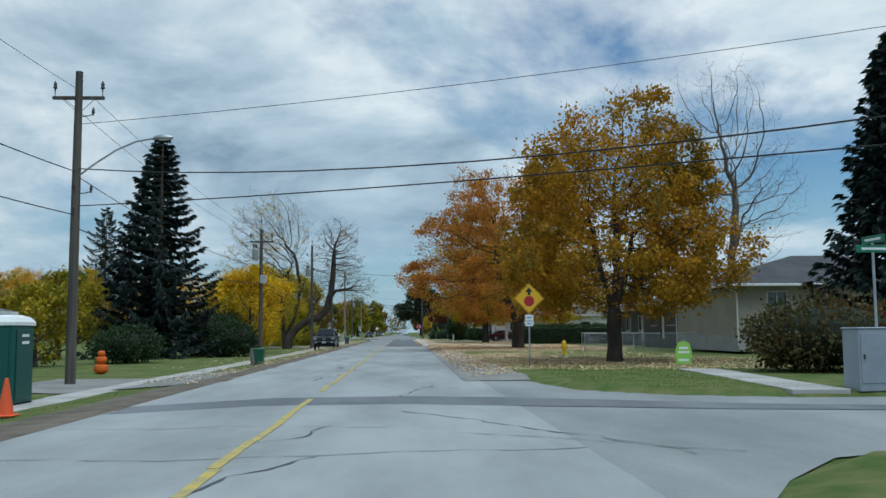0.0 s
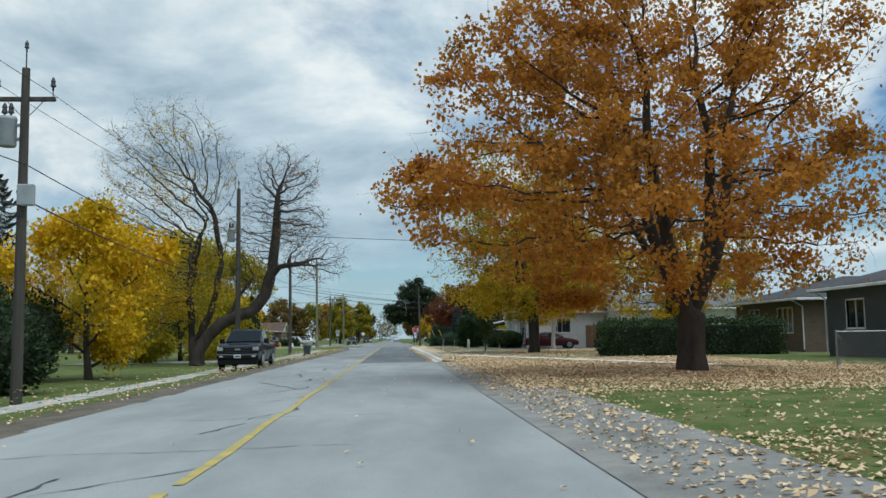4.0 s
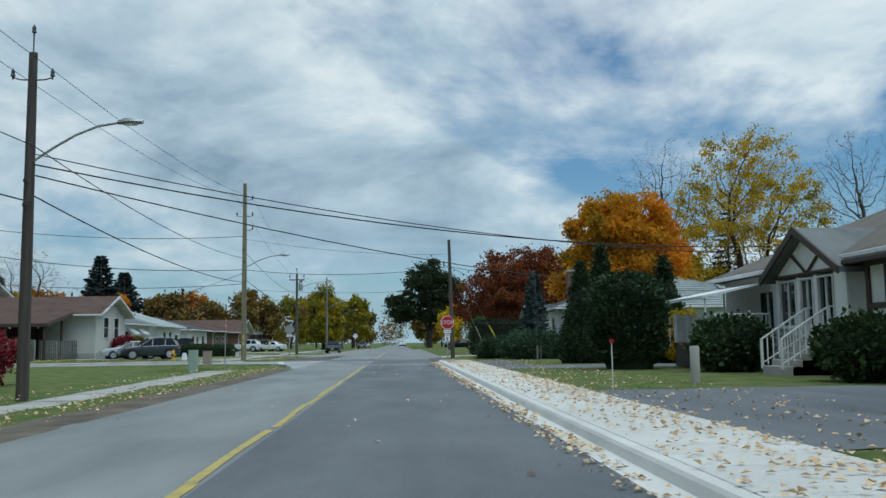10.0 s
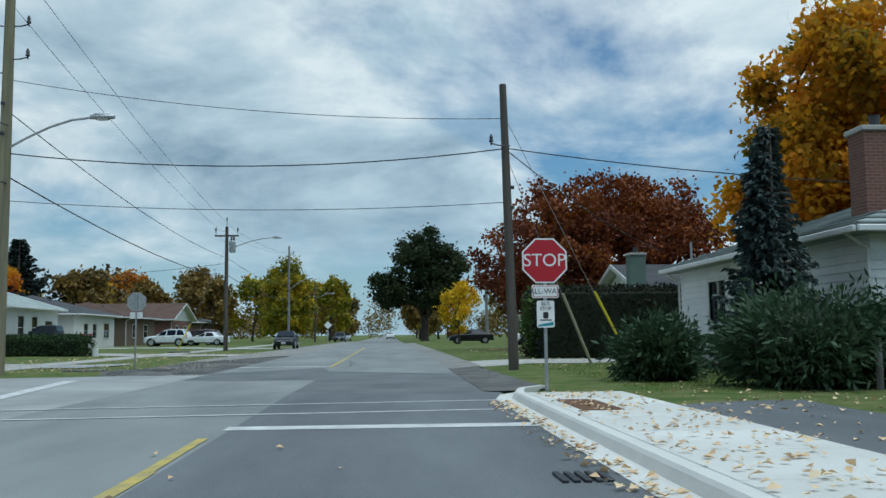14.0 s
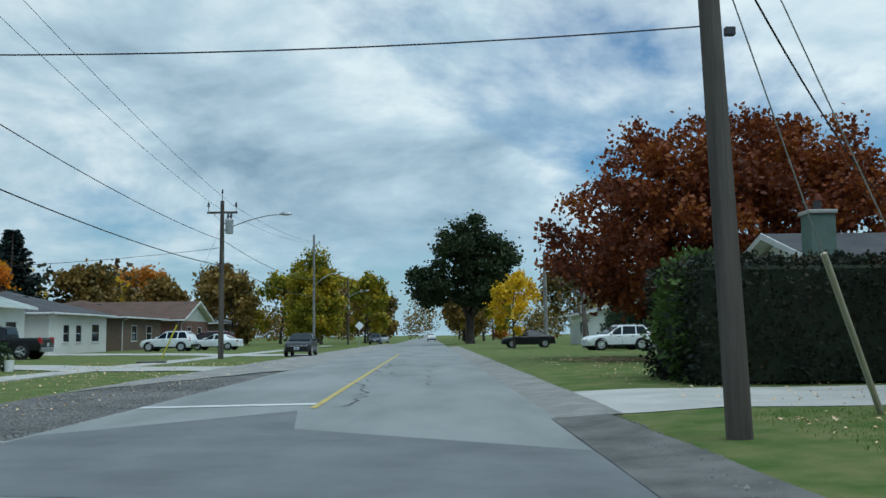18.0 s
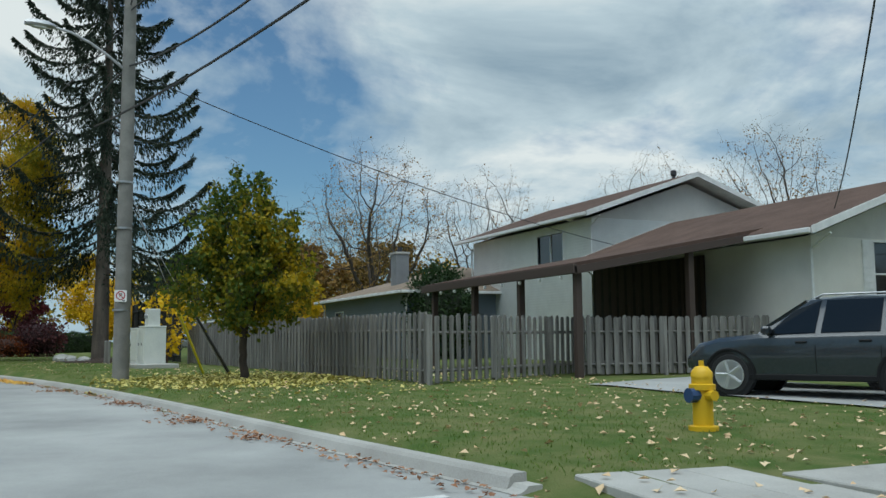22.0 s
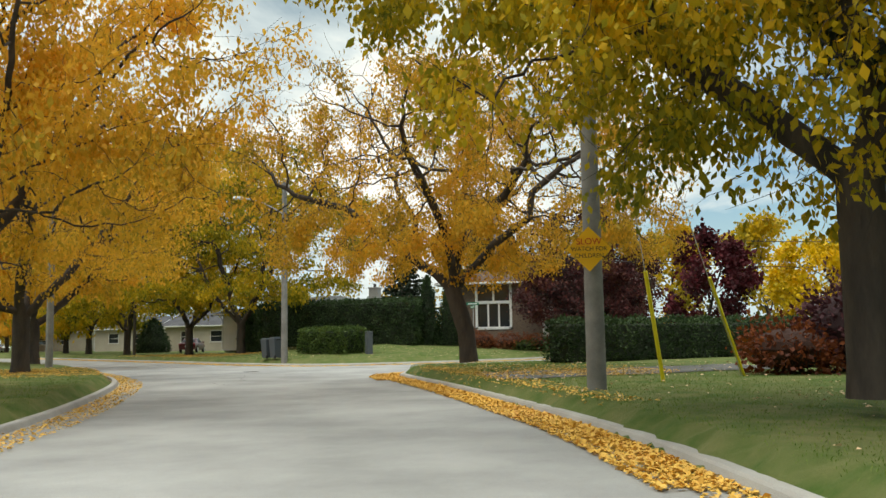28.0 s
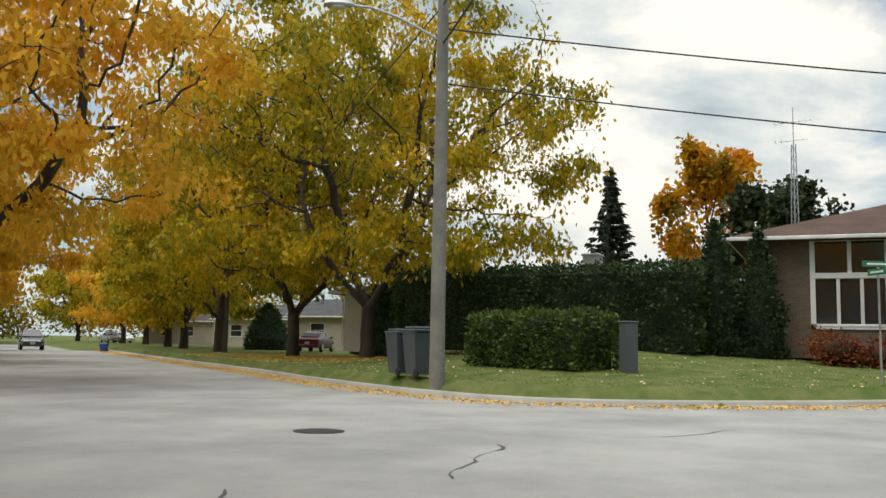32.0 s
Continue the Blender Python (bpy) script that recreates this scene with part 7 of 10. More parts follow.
def carport():
    th = thing("carport", "dark timber carport with brown lean-to roof", "carport", (-29.5, 127.4, 0.2))
    m = M()
    m.prism([(-3.4, 2.75), (-3.4, 2.9), (3.4, 4.15), (3.4, 4.0)], -6.2, 3.6, "x")
    part("roof", m, ROOF_BROWN, th)
    m = M()
    m.box(-6.3, -3.5, 2.62, 3.7, -3.38, 2.86, 0.01)
    part("fascia", m, SOFFIT, th)
    m = M()
    m.prism([(-3.45, 2.6), (-3.45, 2.8), (3.4, 4.05), (3.4, 3.85)], 3.6, 3.7, "x")
    part("rake", m, SOFFIT, th)
    for x, y in ((-5.8, -3.2), (-2.6, -3.2), (0.4, -3.2), (3.4, -3.2), (3.4, 0.4)):
        m = M()
        m.box(x - 0.09, y - 0.09, -0.2, x + 0.09, y + 0.09, 2.8 + (0.18 * (y + 3.2)), 0.01)
        part("post", m, SOFFIT, th)
    for k in range(38):
        part("wall_board", M().box(-4.9 + k * 0.16, 2.76, 0.0, -4.755 + k * 0.16, 2.82, 3.5), SOFFIT if k % 3 else mat("dark_wall_board", (0.05, 0.04, 0.036), (0.03, 0.025, 0.022), 2, 0.85, 0.4, 20), th)
    for k in range(9):
        part("bulb", M().lathe([(0.03, 0), (0.05, 0.05), (0.03, 0.1)], 6, (-5.8 + k * 1.1, -3.45, 2.5)), WHITEPAINT, th)


carport()
solid("flue_pipe", M().lathe([(0.09, 0), (0.09, 1.6), (0.14, 1.65), (0.14, 1.85), (0.05, 1.9)], 10), DARKMETAL, "black metal flue pipe on the roof", "flue pipe", (-39.2, 137.8, 6.9))
# row of bungalows along the far left side
house("white bungalow with grey hipped roof and striped awnings", -36, 141.5, -26, 153.6, 0.1, 3.3, "hip", 1.75, 0.6, WALL_WHITE, ROOF_GREY,
      [("E", 3.2, 0.9, 1.2, 1.7), ("E", 6.2, 0.9, 1.2, 1.7), ("E", 9.4, 1.0, 1.6, 1.2), ("S", 6.0, 1.1, 1.6, 1.2)], [("E", 8.2, 0.2, 0.9, 2.1)], chimney=(-31.5, 150.5, 0.7, 0.7, 4.4, 6.2, BRICK_BROWN), base=CONCRETE)
house("white bungalow with pale green roof", -38, 157, -26, 168, 0.1, 3.3, "gable_y", 2.0, 0.6, WALL_WHITE, ROOF_PALE, [("E", 2.5, 1.0, 1.1, 1.7), ("E", 5.2, 1.0, 1.1, 1.7), ("E", 8.0, 1.0, 1.5, 1.4)])
house("pale bungalow with dark grey hipped roof", -38, 172, -26, 184, 0.1, 3.1, "hip", 1.9, 0.6, WALL_CREAM, ROOF_DARK, [("E", 2.5, 1.0, 1.1, 1.3), ("E", 5.0, 1.0, 1.1, 1.3), ("E", 8.4, 1.0, 1.6, 1.4)])
house("brown brick bungalow with brown roof", -38, 188, -26, 200, 0.1, 3.1, "hip", 1.8, 0.6, BRICK_BROWN, ROOF_BROWN, [("E", 2.5, 1.0, 1.4, 1.4), ("E", 7.0, 1.0, 1.6, 1.4)])
house("brick bungalow with white gable and grey roof", -38, 204, -25, 216, 0.1, 3.1, "gable_x", 2.2, 0.6, BRICK_RED, ROOF_BROWN, [("E", 2.5, 1.0, 1.4, 1.4), ("E", 7.0, 1.0, 1.6, 1.4)], gable_wall=WALL_WHITE)
house("distant bungalow with grey roof", -38, 222, -25, 236, 0.1, 3.0, "hip", 1.8, 0.6, BRICK_BROWN, ROOF_GREY, [("E", 3, 1.0, 1.4, 1.4)])
for k, (x, y) in enumerate([(-25.7, 145.6), (-25.7, 149.2)]):
    th = thing("window_awning", "white and grey striped metal window awning", "awning", (x, y, 0))
    for q in range(11):
        m = M()
        a = -1.15 + q * 0.21
        m.prism([(0, 3.0), (0, 3.04), (0.75, 2.50), (0.75, 2.32), (0.72, 2.44)], a, a + 0.21, "y")
        part("slat", m, TRIM if q % 2 else plain("awning_grey", (0.3, 0.31, 0.32), 0.5), th)
# right side of the main road
house("tan bungalow with dark hipped roof and basement windows", 19.4, -9.0, 33, 1.5, 0.55, 3.1, "hip", 1.9, 0.7, WALL_TAN, ROOF_DARK,
      [("S", 1.6, 1.7, 1.0, 1.1, (1, 0)), ("S", 1.0, 0.1, 0.7, 0.42, (0, 0)), ("S", 3.4, 0.1, 0.7, 0.42, (0, 0)), ("S", 7.0, 1.6, 1.4, 1.1, (1, 0))], base=CONCRETE, base_h=0.55, trim=TRIM)
house("grey bungalow with wide white front windows", 20.8, 5.4, 33, 15.0, 0.4, 2.9, "hip", 1.6, 0.6, WALL_CREAM, ROOF_DARK,
      [("W", 1.0, 1.4, 1.9, 1.2, (2, 0)), ("W", 5.5, 1.4, 1.6, 1.2, (1, 0)), ("S", 2.2, 1.3, 1.7, 1.3, (1, 0)), ("S", 2.1, 0.12, 0.9, 0.42, (1, 0)), ("S", 4.4, 0.12, 0.9, 0.42, (1, 0))], [("W", 3.6, 0.4, 0.95, 2.1)], base=WALL_SLATE, base_h=0.6)
house("dark slate bungalow with white-framed windows", 22.0, 18.0, 33, 27, 0.3, 2.8, "hip", 1.5, 0.6, WALL_SLATE, ROOF_DARK, [("W", 1.2, 1.1, 1.5, 1.2, (1, 0)), ("W", 5.5, 1.1, 1.5, 1.2, (1, 0)), ("S", 1.5, 1.2, 1.5, 1.2, (1, 0))])
house("brown brick bungalow with dark roof", 25.0, 36.0, 37, 46, 0.25, 2.8, "hip", 1.5, 0.7, BRICK_BROWN, ROOF_DARK, [("W", 1.2, 1.0, 2.0, 1.4, (2, 0)), ("W", 6.0, 1.0, 1.5, 1.4, (1, 0)), ("S", 1.5, 1.2, 1.5, 1.2, (1, 0))])
house("cream bungalow with low grey roof behind a fence", 21.6, 64.5, 34, 72.5, 0.2, 3.2, "gable_x", 1.4, 0.5, WALL_CREAM, ROOF_GREY, [("W", 1.2, 1.3, 1.4, 1.1, (1, 0)), ("S", 4.0, 1.4, 1.2, 1.0)])


ROOF_TAUPE = shinglemat("taupe_shingles", (0.17, 0.15, 0.13))


def tudor():
    """The white house with the half-timbered porch, steps and deck."""
    house("white bungalow with grey roof and half-timbered front", 14.62, 69.0, 27, 86.2, 0.25, 3.1, "hip", 3.0, 0.5, WALL_WHITE, ROOF_TAUPE,
          [("W", 12.5, 1.3, 1.1, 1.2, (1, 0)), ("W", 10.6, 1.3, 1.0, 1.2, (1, 0)), ("S", 2.0, 1.3, 1.5, 1.2, (1, 0))])
    th = thing("porch", "enclosed white porch with dark timber gable", "porch", (15.0, 77.7, 0.25))
    m = M()
    m.box(-1.0, -2.3, -0.3, 1.3, 2.3, 1.0)
    part("base", m, CONCRETE, th)
    for y0, y1 in ((-2.3, -1.6), (-0.55, -0.35), (0.6, 0.8), (2.1, 2.3)):
        m = M()
        m.box(-1.0, y0, 1.0, -0.85, y1, 2.8, 0.01)
        part("pillar", m, WHITEPAINT, th)
    for y0, y1 in ((-1.6, -0.55), (-0.35, 0.6), (0.8, 2.1)):
        window(th, "window", "W", (y0 + 0.08, 1.3, y1 - 0.08, 2.65, -1.0, -1, "x"), TRIM, None, (1, 0))
        m = M()
        m.box(-1.0, y0, 1.0, -0.86, y1, 1.22)
        part("panel", m, WHITEPAINT, th)
    for s in (-2.3, 2.15):
        m = M()
        m.box(-0.85, s, 1.0, 1.3, s + 0.15, 2.8)
        part("side_wall", m, WHITEPAINT, th)
    m = M()
    m.prism([(-2.3, 2.8), (2.3, 2.8), (0, 4.02)], -1.0, -0.85, "x")
    part("gable", m, WHITEPAINT, th)
    for a, b in (((-2.3, 2.82), (2.3, 2.82)), ((-0.05, 2.85), (-0.95, 3.42)), ((0.05, 2.85), (0.95, 3.42))):
        m = M()
        m.tube([(-1.03, a[0], a[1]), (-1.03, b[0], b[1])], 0.06, 4)
        part("timber", m, SOFFIT, th)
    m = M()
    m.prism([(-2.6, 2.68), (-2.6, 2.83), (0, 4.2), (2.6, 2.83), (2.6, 2.68), (0, 4.05)], -1.35, 3.4, "x")
    part("roof", m, ROOF_GREY, th)
    m = M()
    m.prism([(-2.65, 2.63), (-2.65, 2.85), (0, 4.24), (2.65, 2.85), (2.65, 2.63), (0, 4.01)], -1.42, -1.35, "x")
    part("bargeboard", m, SOFFIT, th)
    st = thing("front_steps", "concrete front steps with white railings", "steps", (13.1, 77.0, 0.2))
    for k in range(5):
        m = M()
        m.box(-0.6 + k * 0.28, -0.7, -0.2, 1.2, 0.7, 0.18 * (k + 1), 0.015)
        part("step", m, CONCRETE, st)
    for y in (-0.7, 0.7):
        m = M()
        m.tube([(-0.6, y, 0.95), (0.8, y, 1.85), (1.15, y, 1.85)], 0.03, 6)
        r = part("handrail", m, WHITEPAINT, st)
        m = M()
        m.tube([(-0.6, y, 0.25), (0.8, y, 1.1)], 0.02, 6)
        part("lower_rail", m, WHITEPAINT, r)
        for k in range(9):
            u = k / 8
            b = M()
            w = 0.035 if k in (0, 8) else 0.016
            b.box(-0.6 + 1.4 * u - w, y - w, 0.1 + 0.85 * u, -0.6 + 1.4 * u + w, y + w, 0.97 + 0.9 * u, 0.004)
            part("baluster", b, WHITEPAINT, r)
    # half-timbered bay between the porch and the deck
    ft = thing("front_bay", "white wall bay with dark half-timbering", "house bay", (14.4, 72.65, 0.2))
    part("wall", wall_mesh(-2.35, 2.35, -0.2, 3.0, 0.0, -1, "x", [(-2.1, 1.5, -0.9, 2.7)]), WHITEPAINT, ft)
    part("side_wall", M().box(0.0, -2.35, -0.2, 2.0, -2.15, 3.0), WHITEPAINT, ft)
    part("plinth", M().box(-0.04, -2.37, -0.2, 0.0, 2.37, 0.75), CONCRETE, ft)
    window(ft, "window", "W", (-2.1, 1.5, -0.9, 2.7, 0.0, -1, "x"), TRIM, None, (1, 0))
    for y in (-2.37, -0.78, 0.2, 1.25, 2.2):
        part("upright", M().box(-0.07, y, 0.78, -0.003, y + 0.17, 2.86), SOFFIT, ft)
    for z, y0, y1 in ((0.78, -2.2, 2.2), (1.72, -0.6, 2.2), (2.86, -2.37, 2.37)):
        part("rail", M().box(-0.075, y0, z, -0.003, y1, z + 0.15), SOFFIT, ft)
    part("brace", M().tube([(-0.04, 0.4, 1.0), (-0.04, 0.75, 1.4), (-0.04, 1.2, 1.75)], 0.06, 6), SOFFIT, ft)
    part("roof", M().prism([(-0.5, 2.92), (-0.5, 3.06), (3.4, 4.35), (3.4, 4.2)], -2.7, 2.6, "y"), ROOF_GREY, ft)
    part("gutter", M().box(-0.6, -2.7, 2.92, -0.5, 2.6, 3.06, 0.02), SOFFIT, ft)

    def deck(label, x0, y0, x1, y1, z, lattice):
        d = thing("deck", label, "deck", ((x0 + x1) / 2, (y0 + y1) / 2, 0.15))
        a, b, w, l = -(x1 - x0) / 2, -(y1 - y0) / 2, (x1 - x0), (y1 - y0)
        n = int(l / 0.15)
        for k in range(n):
            m = M()
            m.box(a, b + k * 0.15 + 0.006, z - 0.03, a + w, b + k * 0.15 + 0.144, z, 0.004)
            part("board", m, WHITEPAINT if lattice else mat("grey_deck", (0.2, 0.19, 0.18)), d)
        for (ax, ay), (bx, by) in (((a, b), (a, b + l)), ((a, b), (a + w, b)), ((a, b + l), (a + w, b + l))):
            L = math.hypot(bx - ax, by - ay)
            m = M()
            m.tube([(ax, ay, z + 0.95), (bx, by, z + 0.95)], 0.035, 6)
            m.tube([(ax, ay, z + 0.12), (bx, by, z + 0.12)], 0.025, 6)
            r = part("railing", m, WHITEPAINT, d)
            for k in range(int(L / 0.14) + 1):
                u = k / max(1, int(L / 0.14))
                q = M()
                s = 0.045 if k % 9 == 0 else 0.016
                x, y = ax + (bx - ax) * u, ay + (by - ay) * u
                q.box(x - s, y - s, z, x + s, y + s, z + (1.08 if k % 9 == 0 else 0.95), 0.003)
                part("baluster", q, WHITEPAINT, r)
            if lattice:
                q = M()
                for k in range(int(L / 0.16) * 2):
                    for s in (-1, 1):
                        u0 = k * 0.16 / L - 0.3
                        p0, p1 = u0, u0 + s * 0.55 / L
                        lo = max(0, min(p0, 1)), max(0, min(p1, 1))
                        if abs(lo[0] - lo[1]) < 0.02:
                            continue
                        z0, z1 = ((lo[0] - p0) / (p1 - p0)), ((lo[1] - p0) / (p1 - p0))
                        q.tube([(ax + (bx - ax) * lo[0], ay + (by - ay) * lo[0], z0 * (z - 0.1)), (ax + (bx - ax) * lo[1], ay + (by - ay) * lo[1], z1 * (z - 0.1))], 0.018, 4)
                part("lattice", q, WHITEPAINT, d)
            else:
                q = M()
                q.box(min(ax, bx) - 0.02, min(ay, by) - 0.02, 0, max(ax, bx) + 0.02, max(ay, by) + 0.02, z - 0.08)
                part("skirt", q, SOFFIT, d)
    deck("raised white deck with balusters and lattice skirt", 14.2, 65.6, 16.3, 69.9, 1.35, True)
    deck("small dark porch deck with white balusters", 12.5, 81.9, 14.55, 86.0, 0.9, False)
    aw = thing("porch_awning", "white metal porch awning", "awning", (13.5, 84.0, 0.2))
    for k in range(11):
        m = M()
        m.prism([(-1.3, 2.35), (-1.3, 2.45), (1.1, 2.95), (1.1, 2.9)], -2.2 + k * 0.4, -1.81 + k * 0.4, "y")
        part("slat", m, WHITEPAINT, aw)
    for y in (-2.1, 2.1):
        m = M()
        m.tube([(-1.2, y, 0.7), (-1.2, y, 2.4)], 0.035, 6)
        part("post", m, WHITEPAINT, aw)
    solid("flue_pipe", M().lathe([(0.11, 0), (0.11, 1.2), (0.17, 1.25), (0.17, 1.5), (0.05, 1.55)], 10), STEEL, "galvanised flue pipe on the roof", "flue pipe", (20.5, 73.5, 4.4))


tudor()
SIDING_BOARD = mat("painted_siding_board", (0.74, 0.75, 0.74), (0.66, 0.67, 0.66), 1.2, 0.55, 0.1, 30, vary=0.06)
sid = house("white siding bungalow with ribbed pale roof and brick chimney", 12.15, 107.7, 27.4, 120, 0.15, 3.0, "hip", 2.25, 0.55, WALL_WHITE, ROOF_PALE,
            [("S", 8.6, 1.2, 1.6, 1.2, (1, 0)), ("W", 3.0, 1.2, 1.2, 1.3, (1, 0)), ("W", 8.0, 1.2, 1.4, 1.3, (1, 0))], chimney=(13.1, 108.9, 0.95, 0.7, 3.2, 5.55, BRICK_RED), base=CONCRETE)
# lapped siding boards, cut round the windows
for k in range(13):
    zb = 0.52 + 0.19 * k
    cut = 1.0 < zb + 0.19 and zb < 2.55
    for a, b in ([(-7.62, 0.86), (2.69, 7.62)] if cut else [(-7.62, 7.62)]):
        part("board", M().prism([(-6.19, zb), (-6.13, zb), (-6.13, zb + 0.188), (-6.158, zb + 0.188)], a, b, "x"), SIDING_BOARD, sid)
    for a, b in ([(-6.12, -3.06), (-1.64, 1.94), (3.56, 6.12)] if cut else [(-6.12, 6.12)]):
        part("board", M().prism([(-7.665, zb), (-7.60, zb), (-7.60, zb + 0.188), (-7.633, zb + 0.188)], a, b, "y"), SIDING_BOARD, sid)
# metal roof courses on the two slopes that face the road
cours = thing("roof_courses", "pale ribbed metal roof courses", "roofing", (0, 0, 0))
for k in range(13):
    u = k / 13.0
    zz = 0.15 + 3.0 + 0.15 + 2.25 * u
    inset = (12.3 + 1.1) / 2 * u
    m = M()
    m.box(11.6 + inset, 107.15 + inset - 0.03, zz, 27.95 - inset, 107.15 + inset + 0.05, zz + 0.035)
    m.box(11.6 + inset - 0.03, 107.15 + inset, zz, 11.6 + inset + 0.05, 120.55 - inset, zz + 0.035)
    part("course", m, ROOF_PALE, cours)
house("bungalow with dark roof and green chimney behind the hedge", 14.0, 130.4, 28, 140, 0.15, 2.7, "gable_x", 1.6, 0.5, WALL_WHITE, ROOF_DARK, [("S", 4, 1.2, 1.4, 1.2)], chimney=(13.7, 131.2, 0.75, 0.7, 0.0, 4.7, mat("green_chimney", (0.14, 0.20, 0.17))))
solid("vent_pipe", M().lathe([(0.06, 0), (0.06, 2.0), (0.09, 2.02)], 8), STEEL, "grey vent pipe on the roof", "vent pipe", (16.6, 131.8, 3.4))
house("distant white house behind lawn", 18, 168, 30, 178, 0.15, 3.0, "hip", 1.6, 0.5, WALL_WHITE, ROOF_GREY, [("W", 2, 1.1, 1.5, 1.2), ("W", 6, 1.1, 1.5, 1.2)])
house("distant white bungalow with grey gable roof", 18, 196, 30, 206, 0.15, 3.0, "gable_y", 1.6, 0.5, WALL_WHITE, ROOF_GREY, [("W", 2, 1.1, 1.5, 1.2)])
house("low brown bungalow with porch behind bushes", -29, -18, -19, -8, -0.35, 2.8, "hip", 1.5, 0.7, WALL_TAN, ROOF_GREY, [("E", 2, 1.1, 1.5, 1.2), ("S", 3, 1.1, 1.5, 1.2)])
# side street
house("blue-grey bungalow with tan roof and chimney behind the fence", -58, 127, -45, 137, 0.35, 3.0, "hip", 1.6, 0.5, WALL_BLUEGREY, ROOF_TAN, [("S", 2, 1.2, 1.4, 1.2)], chimney=(-50, 128.6, 0.8, 0.7, 0.3, 5.6, mat("grey_block", (0.2, 0.21, 0.22))))
house("garage with tan roof behind the fence", -43.5, 139, -36, 147, 0.35, 2.6, "hip", 1.4, 0.4, WALL_SLATE, ROOF_TAN)
house("far bungalow with grey roof and white window frames", -108, 128, -94, 138, 0.4, 2.8, "hip", 1.6, 0.5, BRICK_BROWN, ROOF_GREY, [("S", 2, 0.8, 1.2, 1.5), ("S", 6, 0.8, 1.2, 1.5), ("S", 10, 0.8, 1.2, 1.5)])
BR_Z = 1.2
brick_house = house("brown brick house with tall white-framed window", -120, 92.1, -107.2, 106, BR_Z, 4.0, "hip", 2.3, 0.75, BRICK_BROWN, ROOF_BROWN,
      [("E", 2.0, 0.95, 2.3, 1.7, (2, 0)), ("E", 2.0, 2.7, 2.3, 1.25, (1, 0)), ("E", 9.6, 1.0, 1.6, 1.4, (1, 0)), ("S", 4, 1.5, 1.5, 1.4)], [("E", 6.6, 0.2, 1.0, 2.1, WHITEPAINT)])
for u0, u1, z0, z1 in [(-4.93, -4.75, 0.75, 4.0), (-2.45, -2.27, 0.75, 4.0), (-4.93, -2.27, 0.75, 0.94), (-4.75, -2.45, 2.58, 2.80), (-4.05, -3.93, 0.94, 2.58), (-3.27, -3.15, 0.94, 2.58), (-3.67, -3.53, 2.80, 4.0)]:
    part("window_trim", M().box(6.4, u0, z0, 6.46, u1, z1, 0.008), WHITEPAINT, brick_house)
house("low bungalow with grey roof and chimney behind the hedge", -124, 72, -112, 86, 1.0, 2.6, "hip", 1.5, 0.6, WALL_CREAM, ROOF_GREY, [("E", 3, 1.1, 1.6, 1.2)], chimney=(-115.5, 84.0, 0.9, 0.8, 3.6, 5.6, CONCRETE))
for k, (x, y) in enumerate([(-146, 52), (-158, 34), (-172, 12)]):
    house("tan bungalow along the leafy street", x - 10, y - 5, x, y + 6, 0.4, 3.0, "gable_y", 1.8, 0.5, WALL_TAN, ROOF_DARK, [("E", 2, 1.1, 1.5, 1.3), ("E", 6, 1.1, 1.5, 1.3)])


def tower():
    th = thing("antenna_mast", "lattice television antenna mast", "antenna", (-122.0, 93.2, 1.0))
    for a in range(3):
        w = a * 2.094
        m = M()
        m.tube([(0.35 * math.cos(w), 0.35 * math.sin(w), 0), (0.12 * math.cos(w), 0.12 * math.sin(w), 11)], 0.03, 5)
        part("leg", m, STEEL, th)
    m = M()
    for k in range(22):
        z, r = k * 0.5, 0.35 - 0.23 * k / 22
        for a in range(3):
            w0, w1 = a * 2.094, (a + 1) * 2.094
            m.tube([(r * math.cos(w0), r * math.sin(w0), z), (r * math.cos(w1), r * math.sin(w1), z + 0.5)], 0.012, 4)
    part("bracing", m, STEEL, th)
    part("mast_top", M().tube([(0, 0, 11), (0, 0, 13)], 0.03, 6), STEEL, th)
    for z, w in ((12.2, 1.0), (11.2, 0.7)):
        boom = part("boom", M().tube([(-0.2, -w, z), (0.2, w, z)], 0.02, 5), STEEL, th)
        for k in range(7 if w > 0.8 else 2):
            y = -0.9 + k * 0.3
            part("element", M().tube([(y * 0.2 - 0.5 + k * 0.03, y, z), (y * 0.2 + 0.5 - k * 0.03, y, z)], 0.01, 4), STEEL, boom)


tower()
WEATHERED = mat("weathered_fence_wood", (0.225, 0.215, 0.20), (0.10, 0.094, 0.087), 2.5, 0.95, 0.6, 24, vary=0.35, stretch=(3, 3, 0.2))
BLACKWOOD = mat("black_fence_wood", (0.035, 0.035, 0.035), (0.02, 0.02, 0.02), 2.5, 0.9, 0.6, 24, vary=0.3, stretch=(3, 3, 0.2))
CEDARWOOD = mat("cedar_fence_wood", (0.27, 0.17, 0.10), (0.19, 0.12, 0.07), 2.5, 0.9, 0.5, 24, vary=0.25, stretch=(3, 3, 0.2))


